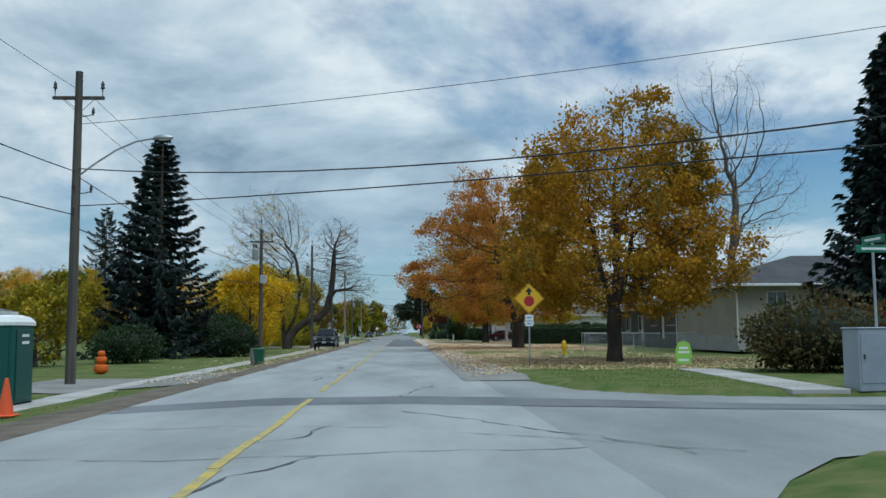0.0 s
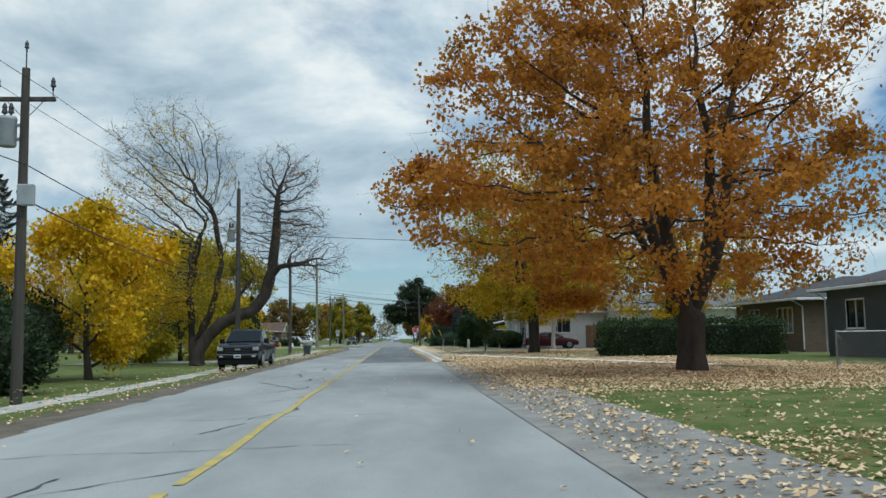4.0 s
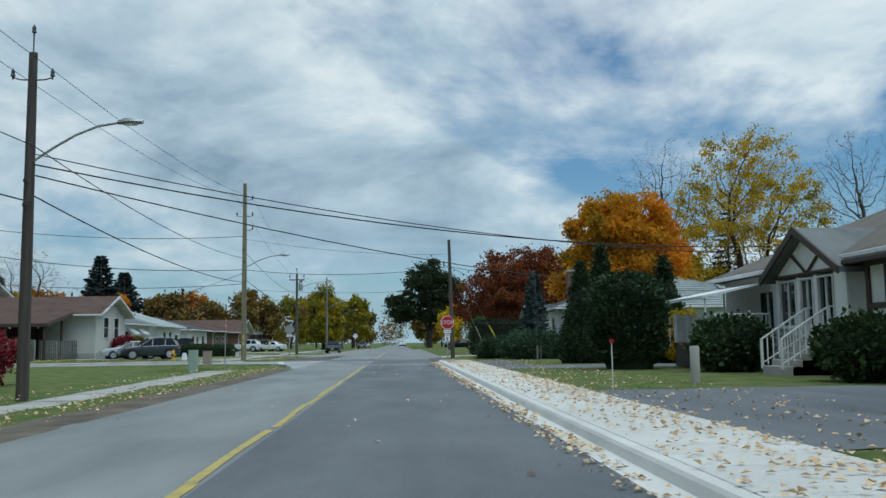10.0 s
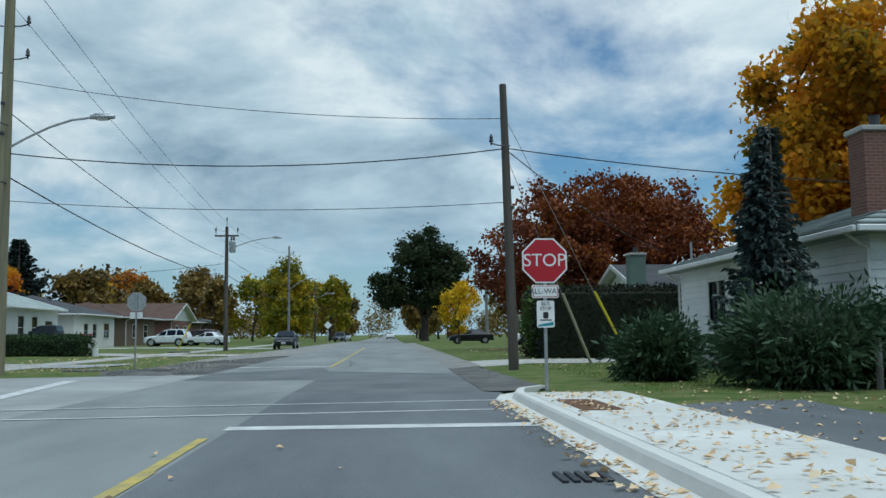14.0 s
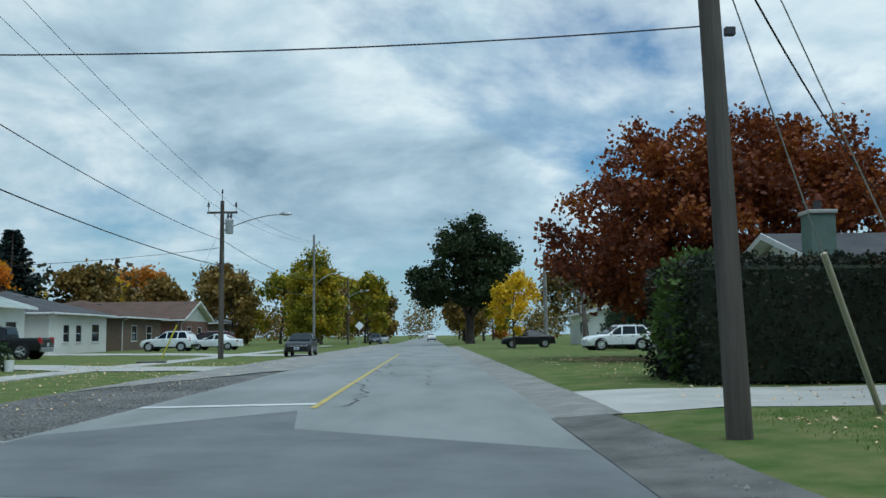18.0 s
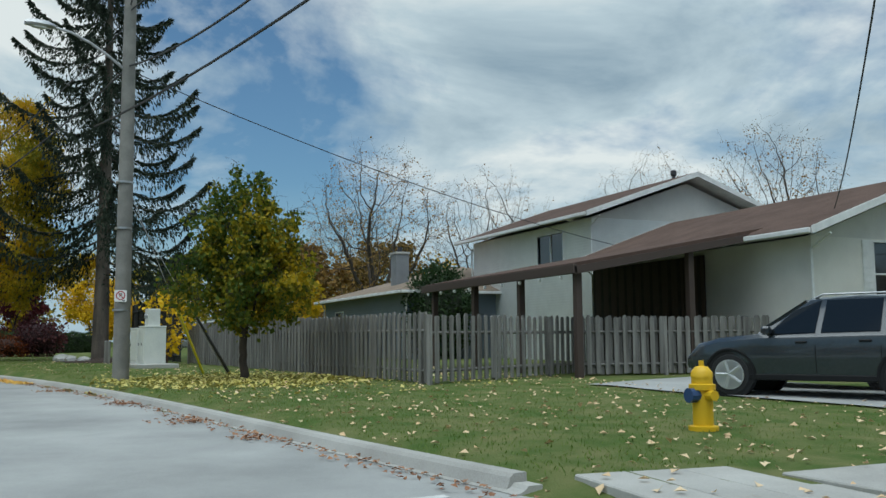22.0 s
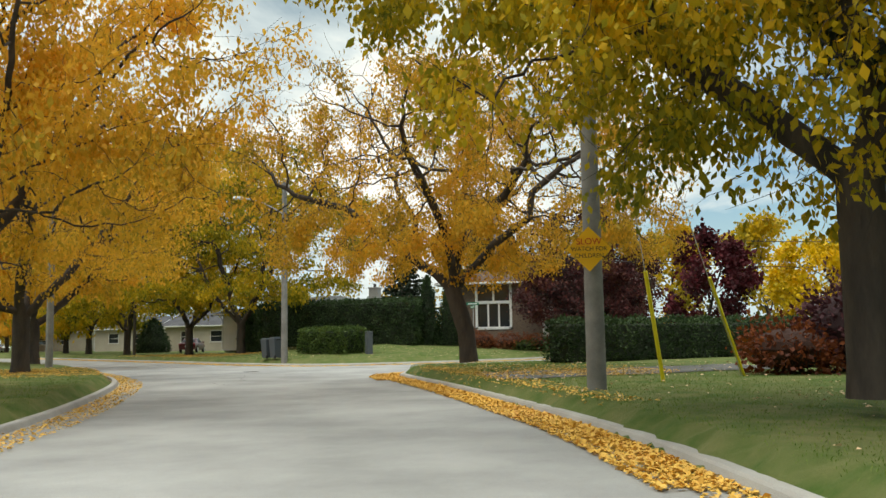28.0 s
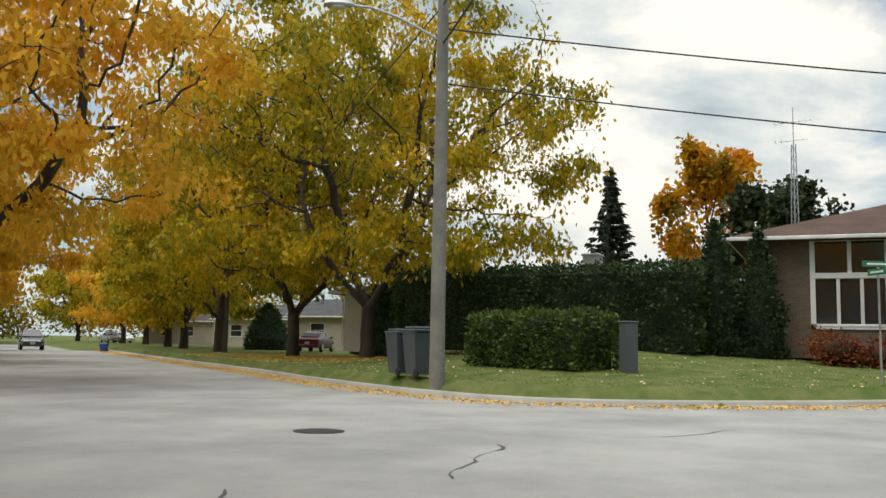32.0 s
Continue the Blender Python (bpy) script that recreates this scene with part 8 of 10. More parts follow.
def fence(label, a, b, h, material, gap=0.15, bw=0.135, both=True, seed=1):
    """Upright boards nailed on rails between posts, each board its own piece."""
    rng = random.Random(seed)
    a, b = Vector((*a, 0)), Vector((*b, 0))
    L, d = (b - a).length, (b - a).normalized()
    rz = math.degrees(math.atan2(d.y, d.x))
    th = thing("fence", label, "fence", (a.x, a.y, 0), rz)
    hs = []
    for k in range(3):
        m = M()
        m.box(-bw / 2, -0.012, 0.0, bw / 2, 0.012, h - 0.04, 0.004)
        m.prism([(-bw / 2, h - 0.04), (bw / 2, h - 0.04), (bw / 2 - 0.04, h + 0.02 * k), (-bw / 2 + 0.04, h + 0.02 * k)], -0.012, 0.012, "y")
        me = m.mesh("board")
        me.materials.append(material)
        hs.append(me)

    def zat(u):
        p = a + d * u
        return gz(p.x, p.y)
    n = int(L / gap)
    for k in range(n):
        u = (k + 0.5) * gap
        ob = new("board", hs[rng.randrange(3)])
        off = 0.045 if (k % 2 == 0 or not both) else -0.045
        ob.matrix_basis = pose(u, off, zat(u) + 0.04 + rng.uniform(-0.015, 0.02), 0, rng.uniform(-0.8, 0.8), rng.uniform(-1.5, 1.5))
        ob.parent = th
    k = 0
    while k * 2.4 <= L:
        m = M()
        m.box(-0.05, -0.05, -0.2, 0.05, 0.05, h + 0.06, 0.006)
        ob = part("post", m, material, th)
        ob.matrix_basis = pose(min(k * 2.4, L), 0, zat(min(k * 2.4, L)))
        if k * 2.4 + 2.4 <= L + 2.3:
            u0, u1 = k * 2.4, min(k * 2.4 + 2.4, L)
            for z in (0.3, h - 0.35):
                m = M()
                m.tube([(u0, 0, zat(u0) + z), (u1, 0, zat(u1) + z)], 0.04, 4)
                part("rail", m, material, th)
        k += 1
    return th


fence("weathered grey wooden fence along the side lawn", (-44.4, 117.2), (-25.0, 119.6), 1.55, WEATHERED, gap=0.125, seed=3)
fence("weathered grey wooden fence beside the carport", (-25.0, 119.6), (-28.7, 127.2), 1.5, WEATHERED, gap=0.13, seed=4)
fence("weathered grey wooden gate panel by the carport", (-26.6, 124.6), (-25.6, 130.2), 1.5, WEATHERED, gap=0.13, seed=5)
fence("tall black wooden garden fence behind the spruce", (-61.5, 116.5), (-45.6, 117.0), 2.9, BLACKWOOD, both=False, seed=6)
fence("tan cedar privacy fence beside a driveway", (18.9, 65.6), (24.5, 57.5), 1.95, CEDARWOOD, both=False, gap=0.14, seed=7)


def chainlink(a, b, h=1.1):
    a, b = Vector((*a, 0)), Vector((*b, 0))
    L, d = (b - a).length, (b - a).normalized()
    th = thing("chain_link_fence", "low grey chain-link fence round a lawn", "fence", (a.x, a.y, 0), math.degrees(math.atan2(d.y, d.x)))
    z = gz(a.x, a.y)
    n = int(L / 2.5)
    for k in range(n + 1):
        m = M()
        m.tube([(L * k / n, 0, z - 0.1), (L * k / n, 0, z + h + 0.05)], 0.03, 6)
        part("post", m, STEEL, th)
    m = M()
    m.tube([(0, 0, z + h), (L, 0, z + h)], 0.022, 6)
    part("top_rail", m, STEEL, th)
    m = M()
    s = 0.12
    for k in range(int(L / s) + int(h / s)):
        for q in (-1, 1):
            u0 = k * s - (h if q > 0 else 0)
            p0, p1 = (u0, z), (u0 + q * h, z + h)
            if q < 0:
                p0, p1 = (k * s, z), (k * s - h, z + h)
            m.tube([(max(0, min(L, p0[0])), 0, p0[1]), (max(0, min(L, p1[0])), 0, p1[1])], 0.0035, 3, False)
    part("mesh", m, STEEL, th)


chainlink((13.4, 1.5), (21.5, -3.5))
chainlink((15.6, 13.5), (20.6, 14.2))

# ---- parked cars ----
LAMPGLASS = plain("lamp_glass", (0.42, 0.43, 0.44), 0.15, spec=0.7, coat=0.5)
TAILRED = plain("tail_lamp_red", (0.35, 0.01, 0.012), 0.18, spec=0.6, coat=0.6)
AMBER = plain("amber_lens", (0.5, 0.16, 0.01), 0.2)
CARGLASS = plain("tinted_car_glass", (0.006, 0.008, 0.009), 0.05, spec=0.5, coat=0.0)
PLATE = plain("plate_white", (0.7, 0.72, 0.74), 0.4)
INK_BLUE = plain("plate_blue", (0.03, 0.07, 0.25), 0.5)
ARCH = plain("wheel_arch_black", (0.008, 0.008, 0.009), 0.9)


def paint(name, c):
    return mat("car_paint_" + name, c, tuple(k * 0.9 for k in c), 3.0, 0.32, 0.0, 20, vary=0.05, spec=0.3, coat=0.25)


def slab(q, u0, u1, v0, v1, off, th=0.02):
    """A thin panel lying on the quadrilateral q, between fractions of its width and height."""
    q = [Vector(p) for p in q]
    n = (q[1] - q[0]).cross(q[3] - q[0]).normalized()

    def at(u, v):
        return q[0].lerp(q[1], u).lerp(q[3].lerp(q[2], u), v)
    w = [at(u0, v0), at(u1, v0), at(u1, v1), at(u0, v1)]
    return M().loft([[p + n * (off - th) for p in w], [p + n * off for p in w]])


def wheel(th, x, y, r, out):
    m = M()
    m.lathe([(r * 0.68, -0.1), (r * 0.93, -0.1), (r, -0.06), (r, 0.06), (r * 0.93, 0.1), (r * 0.68, 0.1)], 22)
    m.v = [(a, -c, b) for a, b, c in m.v]
    t = part("wheel", m, TYRE, th, smooth=40)
    t.location = (x, y, r)
    rim = M()
    rim.lathe([(r * 0.71, -0.02), (r * 0.71, 0.085), (r * 0.65, 0.085), (r * 0.61, 0.05)], 20)
    for k in range(5):
        a = k * 2 * math.pi / 5
        rim.tube([(0, 0, 0.065), (math.cos(a) * r * 0.65, math.sin(a) * r * 0.65, 0.075)], [r * 0.13, r * 0.10], 5)
    rim.lathe([(r * 0.58, 0.02), (r * 0.57, 0.035), (r * 0.1, 0.04)], 20)
    rim.lathe([(r * 0.16, 0.05), (r * 0.16, 0.095), (r * 0.1, 0.1)], 10)
    rim.v = [(a, b, 0.104 + (c - 0.04) * 0.45) for a, b, c in rim.v]
    rim.v = [(a, -c * -out, b * 1.0) for a, b, c in rim.v] if out > 0 else [(a, -c, b) for a, b, c in rim.v]
    part("rim", rim, RIM, t, smooth=40)


CAR_SHAPES = {
    # stations from tail to nose: share of length; sill, belt and top as shares of height; half widths at belt and top
    "sedan": [(0, .30, .60, .61, .84, .78), (.02, .22, .64, .655, .93, .82), (.14, .19, .655, .69, .98, .82), (.27, .18, .655, .93, 1, .72), (.38, .18, .65, 1, 1, .70), (.50, .18, .645, .99, 1, .70), (.72, .18, .63, .665, 1, .86), (.88, .19, .57, .60, .97, .84), (.96, .21, .50, .53, .90, .78), (1, .27, .40, .42, .78, .66)],
    "suv": [(0, .30, .54, .55, .86, .80), (.02, .21, .60, .64, .95, .82), (.05, .17, .62, .84, .98, .75), (.13, .16, .625, .985, 1, .72), (.35, .16, .62, 1, 1, .72), (.52, .16, .61, .985, 1, .72), (.71, .16, .60, .635, 1, .86), (.86, .17, .565, .595, .98, .85), (.95, .19, .51, .535, .92, .80), (1, .25, .40, .42, .80, .68)],
    "pickup": [(0, .30, .58, .585, .96, .92), (.01, .24, .60, .605, 1, .94), (.36, .24, .60, .605, 1, .94), (.366, .22, .60, .74, 1, .82), (.385, .20, .605, .97, 1, .74), (.44, .20, .61, 1, 1, .74), (.58, .20, .615, .985, 1, .74), (.73, .20, .63, .645, 1, .88), (.90, .21, .61, .64, 1, .88), (.975, .22, .585, .605, .98, .86), (1, .26, .54, .56, .94, .82)],
    "van": [(0, .26, .50, .52, .90, .84), (.02, .18, .54, .80, .97, .80), (.06, .16, .55, .96, 1, .76), (.30, .16, .55, 1, 1, .76), (.58, .16, .545, .98, 1, .76), (.82, .16, .52, .56, 1, .86), (.94, .18, .44, .47, .94, .80), (1, .24, .34, .36, .82, .70)],
}
# windscreen and rear window between two shares of the length; side panes as shares along the belt and along the roof
CAR_PANES = {
    "sedan": ((.51, .71), (.15, .26), [(.27, .49, .46, .33), (.51, .69, .57, .48)]),
    "suv": ((.53, .70), (.055, .125), [(.08, .26, .25, .14), (.28, .48, .46, .27), (.50, .68, .57, .48)]),
    "pickup": ((.59, .72), (.367, .384), [(.39, .53, .51, .41), (.55, .70, .61, .53)]),
    "van": ((.59, .81), (.022, .058), [(.06, .28, .27, .09), (.30, .52, .50, .29), (.54, .77, .66, .52)]),
}


def car(kind, label, x, y, rz, L, W, H, colour, z=None, name="car", category="car"):
    """Front towards +x of its own axes."""
    rows = CAR_SHAPES[kind]
    th = thing(name, label, category, (x, y, gz(x, y) + 0.03 if z is None else z), rz)
    h = W / 2
    us = [q[0] for q in rows]

    def station(u):
        return [float(np.interp(u, us, [q[k] for q in rows])) for k in range(1, 6)]

    def half(u):
        zb, zs, zt, ws, wt = station(u)
        zb, zs, zt, ws, wt = zb * H, zs * H, zt * H, ws * h, wt * h
        return [(0, zb), (ws * 0.88, zb), (ws * 0.965, zb + 0.05), (ws * 0.995, zb + (zs - zb) * 0.45), (ws * 1.0, zb + (zs - zb) * 0.72), (ws * 0.975, zs - 0.035), (ws * 0.93, zs), (wt, zt - 0.05 * min(1, (zt - zs) / 0.2)), (wt * 0.86, zt - 0.012), (0, zt)]

    def edge(u, k, s):
        a, b = half(u)[k]
        return Vector(((u - 0.5) * L, s * a, b))
    fine = sorted({*us, *[(a + b) / 2 for a, b in zip(us, us[1:]) if b - a > 0.06]})
    rings = []
    for u in fine:
        r = half(u)
        rings.append([((u - 0.5) * L, a, b) for a, b in r] + [((u - 0.5) * L, -a, b) for a, b in r[-2:0:-1]])
    m = M()
    m.loft([q[::-1] for q in rings])
    body = part("body", m, colour, th, smooth=32)
    front, rear, sides = CAR_PANES[kind]
    a = [edge(front[1], 7, -1), edge(front[1], 7, 1), edge(front[0], 7, 1), edge(front[0], 7, -1)]
    part("windscreen", slab(a, 0.03, 0.97, 0.02, 0.98, 0.058, 0.07), CARGLASS, body)
    a = [edge(rear[0], 7, 1), edge(rear[0], 7, -1), edge(rear[1], 7, -1), edge(rear[1], 7, 1)]
    part("rear_window", slab(a, 0.06, 0.94, 0.05, 0.95, 0.05, 0.07), CARGLASS, body)
    for s in (-1, 1):
        for b0, b1, t1, t0 in sides:
            q = [edge(b0, 6, s), edge(b1, 6, s), edge(t1, 7, s), edge(t0, 7, s)]
            if s > 0:
                q = [q[1], q[0], q[3], q[2]]
            part("side_window", slab(q, 0.0, 1.0, 0.06, 0.97, 0.012, 0.03), CARGLASS, body)
    r = {"sedan": 0.32, "suv": 0.36, "pickup": 0.41, "van": 0.34}[kind]
    for wx in (-0.305 * L, 0.315 * L):
        w = h * station(wx / L + 0.5)[3]
        for s in (-1, 1):
            # black disc for the hollow arch: its shade is put into the colour
            m = M()
            m.lathe([(r * 1.17, -0.14), (r * 1.17, 0.014)], 24, (0, 0, 0))
            m.v = [(p, -q2 * -s if s > 0 else -q2, min(q, r * 1.17)) for p, q, q2 in m.v]
            m.v = [(p[0] + wx, p[1] + s * w * 0.985, p[2] + r) for p in m.v]
            part("wheel_arch", m, ARCH, th)
            if kind in ("pickup", "suv"):
                lip = M()
                lip.tube([(wx + math.cos(t) * r * 1.2, s * w * 0.985, r + math.sin(t) * r * 1.2) for t in np.linspace(-0.35, math.pi + 0.35, 15)], 0.032, 6)
                part("arch_lip", lip, colour if kind == "pickup" else BLACKPLASTIC, th)
            wheel(th, wx, s * (w - 0.085), r, s)
    fx = L / 2
    nose = station(0.965)
    nw, fl = nose[3] * h, (nose[1] - 0.055) * H
    for s in (-1, 1):
        m = M()
        if kind == "pickup":
            m.box(fx - 0.22, min(s * h * 0.66, s * h * 0.955), 0.455 * H, fx + 0.008, max(s * h * 0.66, s * h * 0.955), 0.555 * H, 0.03)
        else:
            m.loft([[(fx - d, s * nw * c, fl + e) for d, c, e in ring] for ring in ([(0.03, 0.60, -0.05), (0.10, 0.86, -0.055), (0.12, 0.86, 0.05), (0.06, 0.60, 0.03)], [(0.20, 0.62, -0.05), (0.46, 1.03, -0.01), (0.46, 1.02, 0.08), (0.20, 0.62, 0.05)])])
        part("headlight", m, LAMPGLASS, th, smooth=30)
        m = M()
        tail = station(0.02)
        tz, tw = (tail[1] - 0.08) * H, tail[3] * h
        if kind == "suv":
            m.loft([[(-fx + a, s * tw * b, c * H) for a, b, c in ring] for ring in ([(-0.005, 0.70, 0.50), (0.06, 1.03, 0.50), (0.14, 0.93, 0.66), (0.11, 0.83, 0.66)], [(0.3, 0.70, 0.50), (0.45, 1.03, 0.54), (0.35, 0.90, 0.68), (0.3, 0.80, 0.68)])])
        else:
            hh = 0.24 if kind in ("pickup", "van") else 0.08
            m.box(-fx - 0.012, min(s * tw * 0.66, s * tw * 0.99), tz - hh * 0.6, -fx + 0.16, max(s * tw * 0.66, s * tw * 0.99), tz + hh, 0.03)
        part("tail_light", m, TAILRED, th)
        u = front[1] - 0.035
        p = edge(u, 6, s)
        m = M()
        m.box(p.x - 0.07, min(p.y, p.y + s * 0.24), p.z + 0.02, p.x + 0.06, max(p.y, p.y + s * 0.24), p.z + (0.26 if kind == "pickup" else 0.17), 0.04)
        part("wing_mirror", m, BLACKPLASTIC if kind == "pickup" else colour, th)
        for b0, b1, t1, t0 in sides[-2:]:
            p, q = edge(b0 + 0.012, 4, s), edge(b0 + 0.012, 5, s)
            m = M()
            m.box(p.x + 0.06, p.y - 0.02, q.z - 0.10, p.x + 0.25, p.y + 0.02, q.z - 0.06, 0.012)
            part("door_handle", m, BLACKPLASTIC if kind != "sedan" else colour, th)
            m = M()
            low = edge(b0 - 0.004, 2, s)
            m.tube([edge(b0 - 0.004, 6, s) + Vector((0, s * 0.004, 0)), edge(b0 - 0.004, 4, s) + Vector((0, s * 0.003, 0)), edge(b0 - 0.004, 3, s) + Vector((0, s * 0.003, 0)), low + Vector((0, s * 0.003, 0.05))], 0.007, 4)
            part("door_seam", m, ARCH, th)
        m = M()
        m.box(-0.22 * L, s * h * 0.985 - 0.03, 0.165 * H, 0.24 * L, s * h * 0.985 + 0.012, 0.225 * H, 0.015)
        part("sill", m, BLACKPLASTIC, th)
    if kind == "pickup":
        m = M()
        m.box(fx - 0.06, -h * 0.63, 0.40 * H, fx + 0.025, h * 0.63, 0.565 * H, 0.03)
        g = part("grille", m, BLACKPLASTIC, th)
        for k in range(4):
            part("grille_bar", M().box(fx + 0.01, -h * 0.60, 0.415 * H + 0.075 * k, fx + 0.04, h * 0.60, 0.415 * H + 0.028 + 0.075 * k, 0.008), DARKMETAL, g)
        part("badge", M().box(fx + 0.03, -0.13, 0.475 * H, fx + 0.052, 0.13, 0.515 * H, 0.012), STEEL, g)
        m = M()
        m.box(fx - 0.16, -h * 0.97, 0.27 * H, fx + 0.09, h * 0.97, 0.385 * H, 0.05)
        part("front_bumper", m, colour, th)
        part("air_dam", M().box(fx - 0.2, -h * 0.92, 0.13 * H, fx + 0.04, h * 0.92, 0.275 * H, 0.04), BLACKPLASTIC, th)
        for s in (-1, 1):
            part("fog_light", M().box(fx + 0.07, s * h * 0.74 - 0.09, 0.305 * H, fx + 0.098, s * h * 0.74 + 0.09, 0.35 * H, 0.02), LAMPGLASS, th)
        part("bonnet_bulge", M().loft([[((u - 0.5) * L, c * h * 0.5, station(u)[2] * H - 0.02 + e) for c, e in ((-1, 0), (-0.9, 0.045), (0.9, 0.045), (1, 0))] for u in (0.74, 0.85, 0.96)]), colour, th, smooth=40)
        part("bed_floor", M().box(-0.485 * L, -h * 0.82, 0.60 * H - 0.02, -0.142 * L, h * 0.82, 0.60 * H + 0.016), ARCH, th)
        for s in (-1, 1):
            part("bed_rail", M().box(-0.495 * L, s * h * 0.9 - 0.05, 0.58 * H, -0.137 * L, s * h * 0.9 + 0.05, 0.60 * H + 0.06, 0.02), colour, th)
    else:
        m = M()
        m.box(fx - 0.12, -nw * 0.58, fl - 0.10, fx - 0.012, nw * 0.58, fl + 0.03, 0.03)
        g = part("grille", m, BLACKPLASTIC, th)
        for k in range(2):
            part("grille_bar", M().box(fx - 0.03, -nw * 0.54, fl - 0.08 + 0.06 * k, fx, nw * 0.54, fl - 0.06 + 0.06 * k, 0.006), STEEL, g)
        m = M()
        m.loft([[(fx - d, c * nw, e * H) for c, d in ((-0.96, 0.16), (-0.7, 0.03), (0, -0.02), (0.7, 0.03), (0.96, 0.16), (0.96, 0.3), (-0.96, 0.3))] for e in (0.19, 0.30)])
        part("front_bumper", m, colour, th, smooth=30)
    m = M()
    m.box(-fx - 0.04, -h * 0.84, 0.20 * H, -fx + 0.14, h * 0.84, 0.34 * H, 0.04)
    part("rear_bumper", m, BLACKPLASTIC if kind == "suv" else (STEEL if kind == "pickup" else colour), th)
    for e in (-1, 1):
        out = fx + (0.105 if kind == "pickup" and e > 0 else 0.05)
        pz = (0.33 if e > 0 else 0.42) * H
        m = M()
        m.box(e * out - 0.01, -0.16, pz - 0.08, e * out + 0.01, 0.16, pz + 0.08, 0.005)
        pl = part("number_plate", m, PLATE, th)
        m = M()
        m.box(e * (out + 0.012) - 0.002, -0.11, pz - 0.03, e * (out + 0.012) + 0.002, 0.11, pz + 0.03)
        part("plate_bar", m, INK_BLUE, pl)
    if kind in ("suv", "van"):
        for s in (-1, 1):
            m = M()
            m.tube([edge(u, 8, s) + Vector((0, 0, d)) for u, d in ((0.14, 0.0), (0.17, 0.05), (0.48, 0.05), (0.51, 0.0))], 0.018, 6)
            part("roof_rail", m, STEEL, th)
    return th


P_DARK = mat("car_paint_dark_grey", (0.026, 0.034, 0.042), (0.022, 0.03, 0.037), 3.0, 0.22, 0.0, 20, vary=0.05, spec=0.5, coat=0.7)
P_BLACK = paint("black", (0.010, 0.010, 0.012))
P_SILVER = paint("silver", (0.42, 0.44, 0.46))
P_WHITE = paint("white", (0.72, 0.74, 0.74))
P_BURG = paint("burgundy", (0.08, 0.006, 0.012))
P_NAVY = paint("navy", (0.006, 0.010, 0.015))
car("pickup", "dark pickup truck parked on the road verge", -5.4, 31.3, -90, 5.8, 2.0, 1.92, P_NAVY, name="pickup_truck", category="pickup truck")
car("suv", "dark grey compact sport utility car parked on the driveway", -17.9, 124.05, 207, 4.55, 1.82, 1.68, P_DARK)
car("sedan", "silver sedan parked beyond the grey car", -19.9, 125.9, 207, 4.6, 1.8, 1.45, P_SILVER)
car("pickup", "black pickup truck parked beside a bungalow", -23, 158, 180, 5.6, 2.0, 1.9, P_BLACK, name="pickup_truck", category="pickup truck")
car("suv", "white sport utility car parked before a bungalow", -20.5, 183.8, 175, 4.6, 1.85, 1.7, P_WHITE)
car("sedan", "white sedan parked on a front drive", -17.5, 188.5, 172, 4.6, 1.8, 1.45, P_WHITE)
car("van", "maroon family van parked on a front drive", -20, 196, 175, 5.0, 1.95, 1.75, P_BURG)
car("sedan", "black hatchback parked at the roadside", -6.4, 165, -90, 4.3, 1.75, 1.48, P_BLACK)
car("suv", "distant dark car at the roadside", -5.9, 240, -90, 4.5, 1.8, 1.6, P_DARK)
car("sedan", "distant silver car at the roadside", -5.9, 262, -90, 4.5, 1.8, 1.5, P_SILVER)
car("suv", "distant white car on the road edge", 2.6, 300, 90, 4.5, 1.8, 1.6, P_WHITE)
car("sedan", "dark car parked across a front drive", 10.5, 182, 180, 4.5, 1.8, 1.45, P_BLACK)
car("suv", "white car parked beside a distant house", 14.8, 166, 190, 4.6, 1.85, 1.65, P_WHITE)
car("sedan", "burgundy sedan parked on a driveway beside a birch", 15.6, 65.0, 0, 4.7, 1.8, 1.42, P_BURG)
car("sedan", "navy sedan parked beyond the leafy lawn", 18, 46.8, 180, 4.8, 1.82, 1.46, P_NAVY)
car("sedan", "maroon car parked under street trees", -131.5, 58.6, 195, 4.7, 1.85, 1.5, P_BURG)
car("suv", "dark sport utility car parked far along the leafy street", -129, 32, 50, 4.6, 1.85, 1.7, P_DARK)
for k, (x, y, p) in enumerate([(-168, 4, P_SILVER), (-176, -2, P_WHITE), (-163, 30, P_WHITE), (-180, 12, P_SILVER)]):
    car("sedan", "pale car parked far along the leafy street", x, y, 60 + 30 * k, 4.6, 1.8, 1.45, p)
car("suv", "pale car parked before a far bungalow", -99, 124, 150, 4.6, 1.85, 1.65, P_SILVER)

